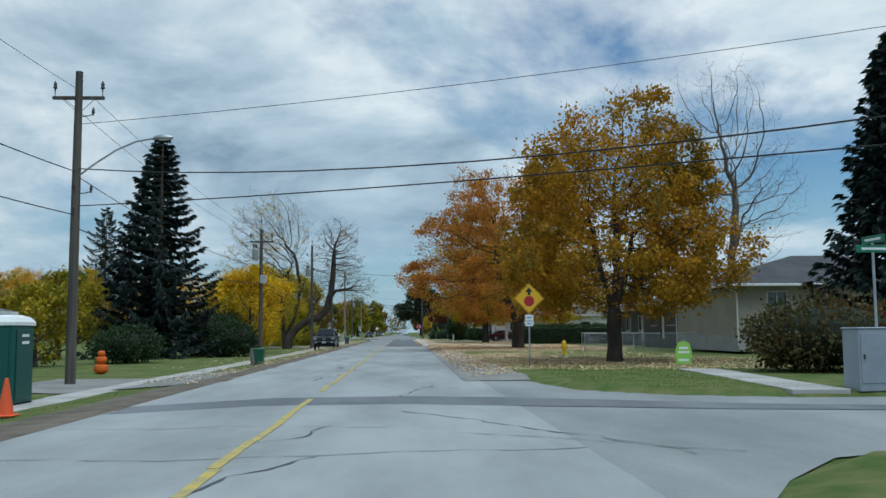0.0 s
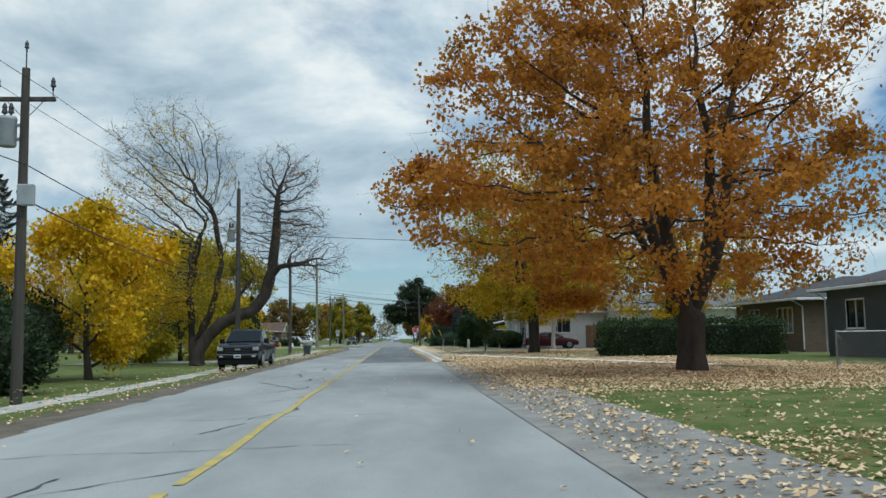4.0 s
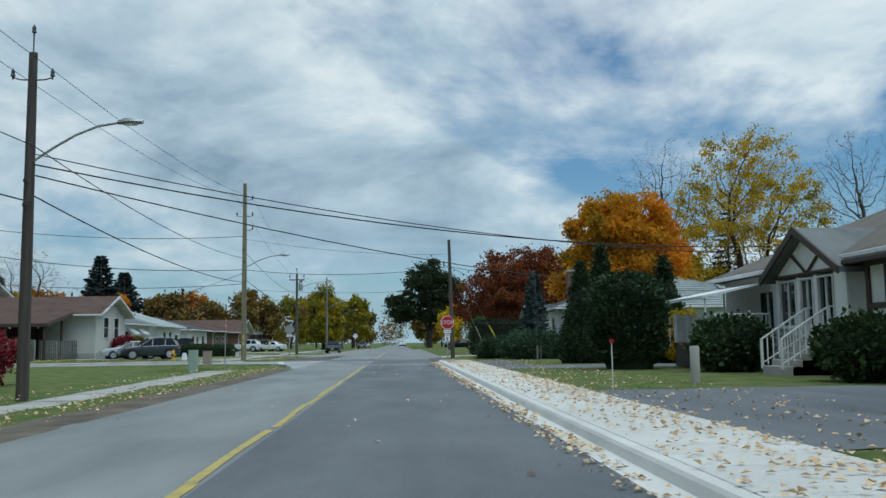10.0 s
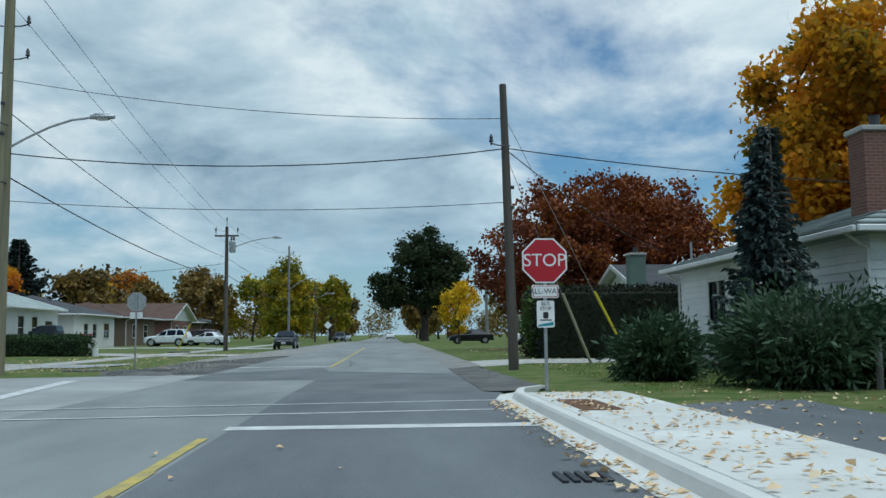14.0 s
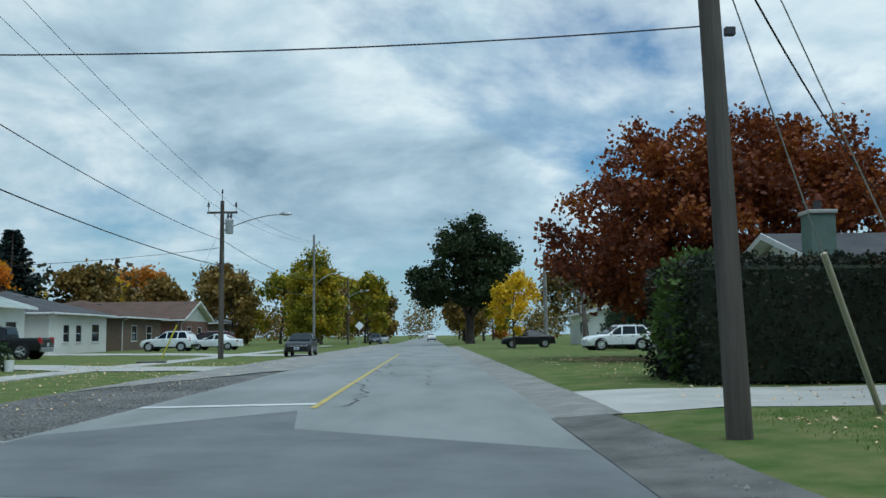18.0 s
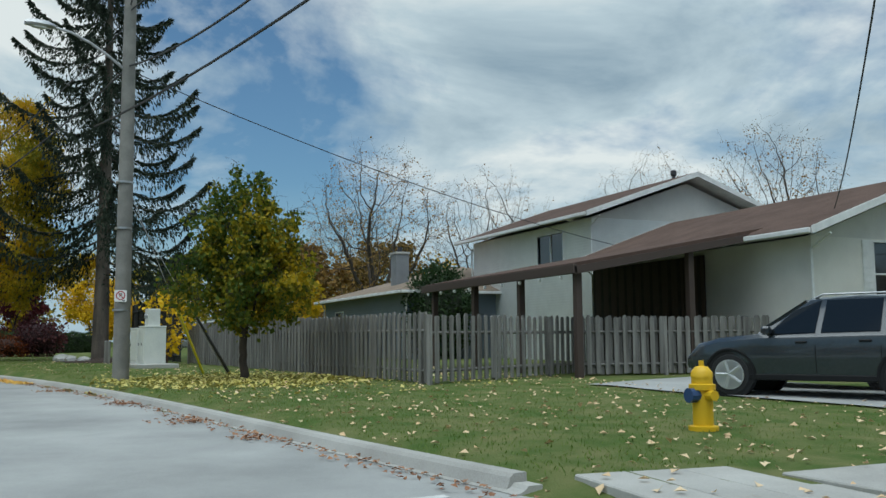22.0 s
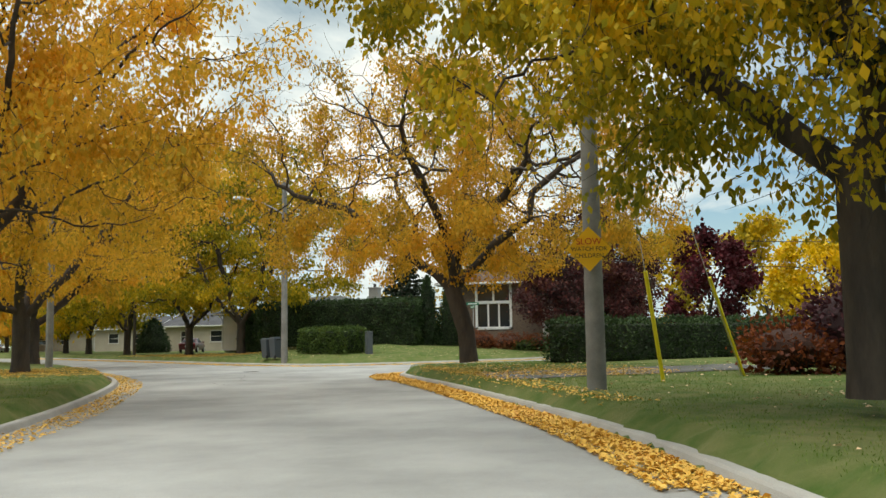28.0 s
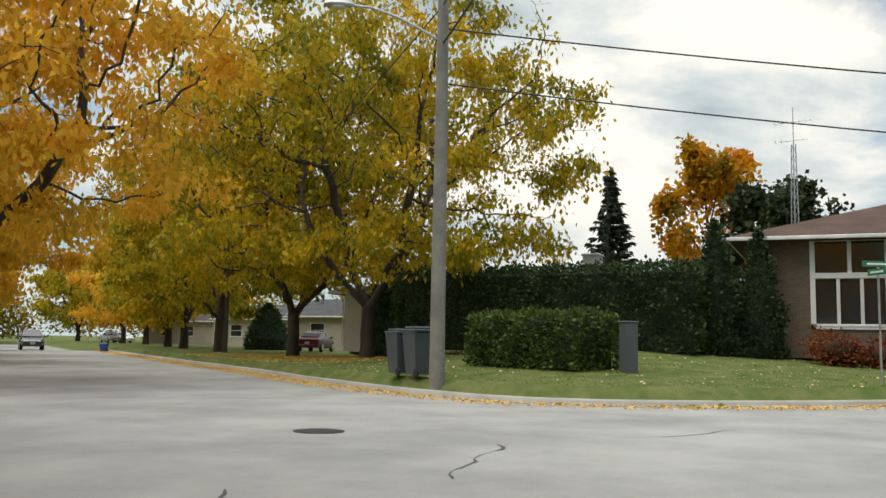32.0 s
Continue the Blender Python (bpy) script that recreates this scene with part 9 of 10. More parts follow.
# ---- side street trees ----
def locust(label, at, seed, h, r, trunk_r, leaf, count, fork=2.2, limbs=4, size=0.11, base=2.6, lean=(0, 0), goals=1500, step=0.36, kill=0.6, bare=0.3, rise=0.85, scatter=0.22, stem=None, low=0.0, power=0.5):
    """Honey locust: short trunk, a few thick winding limbs, a wide flat-topped crown of fine hanging sprays."""
    mid = (h + base) / 2
    hull = [(lean[0], lean[1], mid + 0.2, r, r, (h - base) * 0.40), (lean[0] * 1.4, lean[1] * 1.4, h * 0.74, r * 0.72, r * 0.72, h * 0.25), (lean[0], lean[1], base + 1.6 - low, r * 0.92, r * 0.92, 1.4)]
    k = np.random.default_rng(seed).random(3) * 6.28
    return grown(label, at, seed, hull, trunk_r, leaf, count, size, fork, limbs, rise, r * 0.62, (lean[0] * 0.2, lean[1] * 0.2), goals, step, kill, 0.06, 0.26, BARK, 1.3, 0.28, scatter, 1.0,
                 lambda p: np.where(np.sin(p[:, 0] * 0.9 + k[0]) + np.sin(p[:, 1] * 1.0 + k[1]) + np.sin(p[:, 2] * 1.1 + k[2]) > 1.9 - 2.4 * bare, 0.14, 1.0), 1, stem, "locust_tree", power=power)


grown("old honey locust with green and yellow leaves leaning over the street", put(-55.3, 109.1), 301, [(0.2, 0.5, 5.2, 3.6, 3.4, 2.6), (0, 0.2, 9.4, 4.0, 3.6, 3.9), (-0.4, -5.4, 8.6, 3.8, 4.2, 2.7), (0, -2.8, 5.4, 3.4, 3.4, 2.3)], 0.29, LOCUST_MIX, 84000, 0.135, fork=2.9, goals=2200, step=0.36, kill=0.56, up=0.06, wander=0.26, droop=1.3, shape=0.28, scatter=0.24, clump=1.0, twigs=1, name="locust_tree", power=0.5,
      thin=lambda p: np.where((p[:, 1] < -3.5) & (p[:, 2] > 8.2), 0.22, 1.0),
      stem=[[(0, 0, -0.2), (0, 0, 1.5), (-0.05, 0, 2.9), (0.1, 0.5, 4.4), (0.2, 0.7, 6.2), (0, 0.4, 9.0)], [(-0.05, 0, 2.9), (0, -1.2, 3.9), (-0.2, -2.8, 5.2), (-0.4, -4.8, 6.9), (-0.5, -6.4, 8.2)], [(0, 0.2, 3.6), (1.2, -0.4, 5.4), (1.6, -0.6, 7.6)], [(0, 0.2, 3.6), (-1.2, 0.2, 5.6), (-1.6, 0, 8.0)]])
locust("large honey locust with winding limbs and golden leaves", put(-70.9, 101.0), 302, 10.4, 7.5, 0.27, leafmat("locust_thinning", [(0.28, 0.21, 0.03), (0.56, 0.34, 0.035), (0.74, 0.41, 0.04), (0.80, 0.41, 0.04)], 0.48), 76000, goals=2400, bare=0.42, base=2.6, size=0.1, scatter=0.16, power=0.43,
       stem=[[(0.00, 0.00, -0.20), (0.03, -0.12, 1.20), (0.14, -0.48, 2.45), (0.18, -0.99, 3.00), (0.19, -1.72, 3.50), (0.51, -2.46, 4.10), (0.78, -3.73, 5.12), (1.32, -5.24, 5.54)], [(0.14, -0.48, 2.45), (0.00, 0.00, 3.00), (-0.03, 0.82, 3.90), (-0.24, 1.91, 4.70), (-0.27, 2.00, 5.48), (-0.36, 3.02, 6.32)], [(0.13, -0.43, 2.60), (-0.38, -0.48, 3.60), (-0.74, -0.32, 4.80), (-1.15, -0.34, 5.84), (-1.62, -0.16, 7.04)], [(-0.29, -0.45, 3.40), (0.63, -0.02, 4.40), (0.87, 1.30, 5.24), (1.47, 2.10, 6.20)], [(0.19, -1.72, 3.50), (-0.51, -1.82, 4.80), (-1.11, -2.62, 5.96)], [(0.13, -0.43, 2.60), (1.16, -0.39, 4.00), (2.50, -0.73, 5.36), (3.63, -1.02, 6.32)], [(-0.38, -0.48, 3.60), (-2.03, -0.18, 4.80), (-3.66, 0.39, 5.60)]])
locust("bright golden honey locust beside the kerb", put(-59.2, 91.8), 303, 12.0, 7.3, 0.32, LOCUST_GOLD, 72000, bare=0.05, base=3.0, goals=1900, size=0.14, scatter=0.28)
locust("bright golden honey locust beside the kerb", put(-73.2, 83.2), 304, 12.6, 7.2, 0.32, LOCUST_GOLD, 60000, bare=0.1, base=3.0, goals=1800, size=0.125, scatter=0.28)
locust("golden honey locust hanging over the street corner", put(-37.0, 97.4), 305, 12.4, 8.3, 0.32, LOCUST_GOLD, 60000, bare=0.15, base=3.4, goals=1700)
FARLOC = [(-107.4, 75.8, 17.0, 10.6, 1), (-112.6, 68.6, 17.5, 9.0, 1), (-121, 57.5, 16, 8.6, 1), (-131, 46.5, 14, 7.5, 1), (-141, 36.5, 13.5, 7, 1), (-155.6, 21, 13.5, 7, 0), (-166, 8, 13.5, 7, 0), (-87.8, 72.6, 14.5, 8.4, 0), (-97.5, 57.0, 14, 8.8, 0), (-107, 44.5, 14, 8.4, 0), (-119, 31.0, 13.5, 7, 0), (-133, 14, 13.5, 7, 0), (-150, -6, 13.5, 7, 0), (-185, 5, 13.5, 8, 0), (-180, -14, 13.5, 8, 1)]
for k, (x, y, h, r, mixed) in enumerate(FARLOC):
    close = k < 3 or 6 < k < 9
    locust("honey locust with yellow and green leaves lining the street" if mixed else "golden honey locust lining the street", put(x, y), 310 + k, h, r, 0.32, LOCUST_MIX if mixed else LOCUST_GOLD, 42000 if close else 13000, size=0.25 if close else 0.48, bare=0.45 if k == 7 else 0.2, base=3.4 if close else 2.4, power=0.44, goals=1100 if close else 500, step=0.5 if close else 0.8, kill=0.85 if close else 1.3, scatter=0.34 if close else 0.5)


def old_spruce():
    """Tall open spruce: bare lower trunk, boughs that sweep down and up again, hung with long curtains."""
    rng = np.random.default_rng(330)
    m = M()
    H, R = 25.0, 5.9
    m.tube([(0, 0, -0.2), (0, 0, 0.1), (0.02, 0.02, 4), (0, 0.05, 13), (0, 0, H)], [0.5, 0.4, 0.33, 0.22, 0.03], 12, caps=False)
    P, A = [], []
    for k in range(96):
        f = 0.19 + 0.80 * (k / 95) ** 0.96
        z, az = H * f, k * 2.399 + rng.normal() * 0.3
        L = R * min(1, (1 - f) ** 0.6 * 1.2) * rng.uniform(0.66, 1.08) + 0.2
        u = np.linspace(0, 1, 9)
        zz = z - 0.26 * L * np.sin(u * 2.3) + 0.20 * L * u ** 3
        wob = np.cumsum(rng.normal(size=9) * 0.05)
        pts = np.stack([math.cos(az) * L * u - math.sin(az) * wob, math.sin(az) * L * u + math.cos(az) * wob, zz], 1)
        m.tube(pts, list(np.linspace(0.055 * (1.1 - f), 0.008, 9)), 5, caps=False)
        # a dense ridge of needles along the bough, side sprays, and short curtains below it
        n = int(220 + 820 * L / R)
        s = 1 - rng.random(n) ** 1.3 * 0.88
        b = np.stack([np.interp(s, u, pts[:, i]) for i in range(3)], 1)
        kind = rng.random(n)
        side = rng.normal(size=n) * np.where(kind < 0.35, 0.05, 0.085 * L * np.sin(s * 2.7 + 0.25))
        b = b + side[:, None] * np.array([[-math.sin(az), math.cos(az), 0]])
        drape = kind > 0.55
        b[:, 2] -= np.where(drape, rng.random(n) ** 1.5 * np.sin(s * 2.8 + 0.1) * min(0.8, 0.2 * L), 0) + np.abs(side) * 0.45
        a = rng.normal(size=(n, 3)) * np.array([[0.45, 0.45, 0.3]]) + np.array([[math.cos(az), math.sin(az), -0.15]])
        a[drape] = rng.normal(size=(drape.sum(), 3)) * 0.3 + np.array([[math.cos(az) * 0.3, math.sin(az) * 0.3, -1.0]])
        P.append(b)
        A.append(a)
    P, A = np.concatenate(P), unit(np.concatenate(A))
    right = unit(np.cross(A, rng.normal(size=A.shape)))
    th = thing("spruce", "tall old spruce with drooping dark boughs and bare lower trunk", "conifer tree", put(-53.4, 114.3))
    part("trunk", m.mesh("trunk", 60), BARK_GREY, th)
    part("crown", cards("crown", P, right, A, 0.25 * rng.uniform(0.6, 1.3, len(P)), 0.4, 0.15), SPRUCE_TALL, th)


old_spruce()
grown("young round tree with green and yellow leaves, shedding", put(-29.1, 116.3), 340, [(-0.05, 0, 2.5, 1.95, 1.9, 1.25), (-0.05, 0, 3.7, 1.45, 1.45, 1.2), (0.0, 0, 4.6, 0.85, 0.85, 0.85)], 0.10, leafmat("green_yellow_leaves", [(0.040, 0.080, 0.016), (0.065, 0.11, 0.018), (0.12, 0.15, 0.018), (0.30, 0.25, 0.016), (0.50, 0.34, 0.014)], 0.45, 0.6, 0.6), 17000, 0.105, fork=1.3, leaders=5, rise=1.05, reach=1.5, goals=900, step=0.16, kill=0.22, droop=0.9, shape=0.42, scatter=0.10, clump=0.8, twigs=1)
tree("small tree with crimson leaves on a far lawn", put(-93.5, 109.4), 341, 6.4, 2.6, 0.8, 0.14, DARK_RED, 11000, 0.16, limbs=10, low=0.1, spread=1.3)
shrub("bush", "purple-red twiggy shrub on the lawn", put(-68.0, 111.6), (2.9, 2.6, 2.2), "round", leafmat("purple_twigs", [(0.05, 0.018, 0.022), (0.10, 0.03, 0.035), (0.15, 0.05, 0.04)], 0.2), 4500, 0.13, 342, rough=0.26, core=(0.03, 0.012, 0.014))
shrub("bush", "low russet shrub on the lawn", put(-67.4, 109.8), (2.4, 2.2, 1.2), "round", RUSSET, 3500, 0.11, 343, rough=0.2, core=(0.04, 0.016, 0.01))
tree("small tree with golden yellow leaves before a bungalow", put(-103.5, 117.2), 344, 7.2, 3.6, 1.4, 0.16, BRIGHT_YELLOW, 12000, 0.18, limbs=10, low=0.15, spread=1.3)
grown("broad dark purple-leaved tree before a brick house", put(-103.6, 102.3), 345, [(0, 0, 4.6, 5.4, 5.0, 3.2), (0, 0, 6.8, 4.2, 4.0, 3.0)], 0.26, leafmat("purple_brown_leaves", [(0.022, 0.012, 0.012), (0.05, 0.016, 0.016), (0.10, 0.022, 0.020), (0.12, 0.045, 0.02)], 0.2), 40000, 0.15, fork=1.2, leaders=4, reach=3, goals=1100, step=0.45, kill=0.7, clump=0.6, scatter=0.3)
tree("orange autumn tree behind the brick house", put(-148, 86), 346, 17, 4.8, 2, 0.3, ORANGE_LEAF, 12000, 0.34, limbs=12, low=0.1)
tree("green broadleaf tree behind the brick house", put(-128, 92), 347, 9.5, 5.0, 1, 0.3, OAK_GREEN, 12000, 0.26, limbs=12, low=0.1, spread=1.3)
spruce("dark spruce beyond the low bungalow", put(-146, 77.8), 348, 15, 4.0, SPRUCE_TALL, 30, 13, 40, size=0.6)
tree("golden tree behind the brick house", put(-132, 108), 349, 11, 4.5, 1.5, 0.25, YELLOW_LEAF, 9000, 0.26, limbs=10)
# hedges
hd = math.degrees(math.atan2(115.5 - 102.8, -92 + 78.4))
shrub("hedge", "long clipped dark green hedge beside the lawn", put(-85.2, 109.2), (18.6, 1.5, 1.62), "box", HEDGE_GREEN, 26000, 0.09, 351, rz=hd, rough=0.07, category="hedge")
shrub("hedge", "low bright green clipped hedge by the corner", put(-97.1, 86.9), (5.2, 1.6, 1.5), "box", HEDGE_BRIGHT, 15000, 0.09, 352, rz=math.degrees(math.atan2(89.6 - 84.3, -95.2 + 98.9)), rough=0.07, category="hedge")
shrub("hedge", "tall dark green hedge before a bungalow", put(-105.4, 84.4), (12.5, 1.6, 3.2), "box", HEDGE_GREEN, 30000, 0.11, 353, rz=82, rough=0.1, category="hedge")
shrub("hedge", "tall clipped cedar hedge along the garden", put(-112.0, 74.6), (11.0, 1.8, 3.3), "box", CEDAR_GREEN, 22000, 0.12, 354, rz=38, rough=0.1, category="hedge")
for k, (x, y, h) in enumerate([(-105.8, 90.9, 4.9), (-106.4, 92.4, 4.6)]):
    shrub("cedar_tree", "narrow dark green cedar by the brick house", put(x, y), (1.6, 1.6, h), "cone", CEDAR_GREEN, 7000, 0.11, 356 + k, rough=0.1, category="conifer tree")
shrub("cedar_tree", "dark conical clipped yew on a lawn", put(-134, 52.5), (3.4, 3.4, 3.8), "cone", CEDAR_GREEN, 7000, 0.13, 358, rough=0.1, category="conifer tree")
for k, (x, y, s) in enumerate([(-105.3, 95.0, 1.5), (-105.4, 96.9, 1.9), (-105.4, 98.9, 2.0), (-105.5, 100.9, 1.8)]):
    shrub("bush", "russet low shrub before a brick wall", put(x, y), (s, s * 1.1, 1.0), "round", leafmat("rusty_shrub", [(0.10, 0.03, 0.015), (0.22, 0.06, 0.02), (0.30, 0.10, 0.03)], 0.25), 2600, 0.10, 360 + k, rough=0.16, core=(0.05, 0.02, 0.012))
shrub("bush", "green garden plants before a brick wall", put(-104.8, 98.0), (1.4, 1.6, 0.6), "round", HEDGE_BRIGHT, 1500, 0.12, 365, rough=0.12)
# gardens behind the junction's houses
for k, (x, y, h, r, c) in enumerate([(-70, 134.5, 16.0, 6.5, 1500), (-80, 148.8, 17, 7, 400), (-70, 160, 17.5, 7, 300), (-56, 160, 17, 6, 900), (-92, 140, 15, 6, 1500), (-46, 168, 14, 6, 600)]):
    grown("tall bare tree with a few orange leaves behind houses", put(x, y), 370 + k, [(0, 0, h * 0.56, r, r, h * 0.34), (0, 0, h * 0.74, r * 0.7, r * 0.7, h * 0.24)], 0.32, TAN_LEAF, c * 2, 0.13, fork=2.6, leaders=6, rise=1.0, reach=6, goals=2000, step=0.5, kill=0.62, bark=BARK, twigs=1)
for k, (x, y, h, r) in enumerate([(-45.5, 197, 15.5, 5.4), (-44.5, 206, 13.5, 5.0), (-54, 178, 11.5, 4.6)]):
    spruce("dark green spruce behind bungalows", put(x, y), 380 + k, h, r, SPRUCE_GREEN, 30, 15, 62, size=0.62, power=0.75, curve=0.3)
for k, (x, y, h, r, lf) in enumerate([(-46, 200, 10, 5, ORANGE_LEAF), (-50, 186, 9, 5, MAPLE_RUST), (-62, 200, 10, 5, YELLOW_LEAF), (-75, 128, 6.6, 4.2, YELLOW_LEAF), (-84, 132, 9, 5, TAN_LEAF), (-62, 150, 8, 4.5, YELLOW_GREEN), (-50, 150, 7, 4, TAN_LEAF), (-112, 138, 11, 6, YELLOW_LEAF), (-96, 145, 11, 6, FAR_OLIVE), (-124, 126, 11, 6, YELLOW_GREEN), (-138, 118, 12, 6, YELLOW_LEAF)]):
    tree("autumn garden tree behind houses", put(x, y), 390 + k, h, r, 1.0, 0.2, lf, 6500, 0.3, limbs=10, subs=6, twigs=4, low=0.1, spread=1.2)
woods("dark mixed trees behind bungalows", [(-70, 190), (-56, 200), (-46, 214), (-42, 230)], 10.5, leafmat("dark_woods", [(0.02, 0.03, 0.014), (0.045, 0.05, 0.02), (0.10, 0.06, 0.03), (0.16, 0.09, 0.03)], 0.2, 0.08), 12)
woods("far autumn trees beyond the side street", [(-215, -60), (-215, 30), (-190, 90), (-165, 130), (-130, 165), (-100, 200)], 13, leafmat("far_gold", [(0.12, 0.11, 0.02), (0.30, 0.21, 0.02), (0.42, 0.26, 0.02), (0.20, 0.15, 0.03)], 0.25, 0.06), 6)
woods("far golden trees closing the leafy street", [(-235, -20), (-208, -66), (-170, -105)], 13, leafmat("far_gold", [(0.12, 0.11, 0.02)]), 9)
woods("far golden trees beyond the left gardens", [(-215, -60), (-150, -60), (-110, 0), (-80, 40), (-62, 62), (-45, 78)], 10, leafmat("far_gold", [(0.12, 0.11, 0.02)]), 7)
shrub("bush", "rounded crimson bush beside the house", put(-23.1, 134.9), (2.1, 2.4, 1.9), "round", BURNING_RED, 7000, 0.10, 400, rough=0.1, core=(0.05, 0.004, 0.008))
shrub("bush", "rounded golden bush beside the house", put(-22.9, 138.0), (1.9, 1.9, 1.8), "round", leafmat("old_gold", [(0.10, 0.09, 0.012), (0.22, 0.15, 0.012), (0.30, 0.18, 0.012)]), 6000, 0.10, 401, rough=0.1, core=(0.06, 0.05, 0.01))
shrub("hedge", "low dark clipped hedge before a bungalow", put(-18.8, 139.7), (9.4, 1.3, 1.0), "box", HEDGE_GREEN, 14000, 0.09, 402, rz=-7, rough=0.07, category="hedge")
shrub("bush", "dark green climbing shrub beside the carport", put(-44.6, 128.4), (2.8, 2.8, 4.2), "round", CEDAR_GREEN, 8000, 0.14, 403, rough=0.2)
tree("small shrubby tree with yellow leaves by the cabinets", put(-43.6, 116.2), 404, 3.1, 1.2, 0.5, 0.04, BRIGHT_YELLOW, 700, 0.12, limbs=7, subs=4, twigs=3, spread=1.4)

# ---- small things ----
def bin_thing(label, x, y, rz, colour, w=0.56, d=0.6, h=1.02, lid=None):
    th = thing("wheelie_bin", label, "bin", put(x, y, 0.02), rz)
    m = M()
    m.loft([[(-w * 0.38, -d * 0.38, 0.06), (w * 0.38, -d * 0.38, 0.06), (w * 0.38, d * 0.38, 0.06), (-w * 0.38, d * 0.38, 0.06)], [(-w / 2, -d / 2, h * 0.9), (w / 2, -d / 2, h * 0.9), (w / 2, d / 2, h * 0.9), (-w / 2, d / 2, h * 0.9)]])
    part("body", m, colour, th)
    m = M()
    m.box(-w / 2 - 0.03, -d / 2 - 0.03, h * 0.9, w / 2 + 0.03, d / 2 + 0.03, h * 0.9 + 0.05, 0.02)
    m.box(-w / 2 + 0.04, -d / 2 + 0.03, h * 0.93, w / 2 - 0.04, d / 2 - 0.03, h, 0.03)
    part("lid", m, lid or colour, th)
    m = M()
    m.tube([(-w * 0.4, d / 2 + 0.05, h * 0.88), (w * 0.4, d / 2 + 0.05, h * 0.88)], 0.018, 6)
    part("handle", m, BLACKPLASTIC, th)
    for s in (-1, 1):
        m = M()
        m.tube([(s * w * 0.36 - 0.03, d * 0.38, 0.1), (s * w * 0.36 + 0.03, d * 0.38, 0.1)], 0.1, 12)
        part("wheel", m, TYRE, th)
    return th


BINGREEN = plain("bin_green", (0.012, 0.10, 0.05), 0.45)
BINGREY = plain("bin_grey", (0.06, 0.075, 0.09), 0.45)
bin_thing("green plastic wheelie bin on the verge", -4.95, -11.9, 90, BINGREEN, w=0.45, d=0.5, h=0.8)
bin_thing("dark recycling bin on the verge", -5.3, 61.0, 90, BINGREY, h=0.9)
bin_thing("grey wheelie bin beside the street pole", -92.3, 85.3, -40, BINGREY, h=1.25, w=0.7, d=0.75)
bin_thing("grey wheelie bin beside the street pole", -92.9, 84.5, -40, BINGREY, h=1.2, w=0.66, d=0.75)
bin_thing("blue recycling bin on a far kerb", -128.0, 41.0, 30, plain("bin_blue", (0.02, 0.08, 0.35), 0.4), h=0.7)


def toilet_cabin():
    th = thing("portable_toilet", "dark green portable toilet cabin with white roof", "portable toilet", put(-7.9, -33.0), 0)
    g = plain("cabin_green", (0.006, 0.075, 0.062), 0.45)
    w = 0.58
    for name, b in (("base", (-w - 0.03, -w - 0.03, 0.0, w + 0.03, w + 0.03, 0.12)), ("wall", (-w, -w, 0.12, w, w, 2.0))):
        m = M()
        m.box(*b, 0.03)
        part(name, m, BLACKPLASTIC if name == "base" else g, th)
    m = M()
    m.loft([[(a * k, b * k, z) for a, b in ((-w, -w), (w, -w), (w, w), (-w, w))] for k, z in ((1.05, 2.0), (1.05, 2.08), (0.9, 2.2), (0.6, 2.26))])
    part("roof", m, WHITEPAINT, th)
    for face in range(2):
        m = M()
        if face:
            m.box(w, -w * 0.8, 0.2, w + 0.03, w * 0.8, 1.9, 0.01)
        else:
            m.box(-w * 0.8, -w - 0.03, 0.2, w * 0.8, -w, 1.9, 0.01)
        d = part("door" if face else "side_panel", m, g, th)
        for z in (1.55, 1.72):
            m = M()
            m.box(*((w + 0.03, -0.2, z, w + 0.036, 0.2, z + 0.07) if face else (-0.2, -w - 0.036, z, 0.2, -w - 0.03, z + 0.07)))
            part("marking", m, WHITEPAINT, d)


toilet_cabin()


def cone(x, y):
    th = thing("traffic_cone", "orange plastic traffic cone on the verge", "traffic cone", put(x, y, 0.03))
    o = plain("cone_orange", (0.75, 0.10, 0.02), 0.5)
    m = M()
    m.box(-0.2, -0.2, 0, 0.2, 0.2, 0.04, 0.015)
    part("base", m, o, th)
    m = M()
    m.lathe([(0.15, 0.04), (0.035, 0.72), (0.02, 0.73)], 14)
    part("body", m, o, th, smooth=40)


cone(-5.7, -37.7)


def hydrant(x, y, cap):
    th = thing("fire_hydrant", "yellow fire hydrant on the lawn", "fire hydrant", put(x, y))
    ye = plain("hydrant_yellow", (0.70, 0.42, 0.01), 0.4)
    m = M()
    m.lathe([(0.17, 0), (0.17, 0.05), (0.115, 0.06), (0.115, 0.45), (0.15, 0.46), (0.15, 0.52), (0.12, 0.53), (0.12, 0.60)], 16)
    part("barrel", m, ye, th, smooth=35)
    m = M()
    m.lathe([(0.125, 0.60), (0.12, 0.66), (0.07, 0.72), (0.03, 0.73), (0.03, 0.79)], 14)
    part("bonnet", m, ye, th, smooth=50)
    for a in range(3):
        m = M()
        dx, dy = ((0.21, 0), (-0.21, 0), (0, -0.2))[a]
        m.tube([(0, 0, 0.40), (dx * 0.85, dy * 0.85, 0.40), (dx, dy, 0.40)], [0.06, 0.06, 0.06] if a < 2 else [0.085, 0.085, 0.085], 10)
        part("outlet", m, ye if a < 2 else cap, th)


hydrant(10.66, -6.5, plain("hydrant_yellow", (0.7, 0.42, 0.01)))
hydrant(-14.7, 118.6, plain("hydrant_blue", (0.02, 0.06, 0.16), 0.4))
hydrant(-75.9, 110.8, plain("hydrant_red", (0.5, 0.05, 0.02), 0.4))


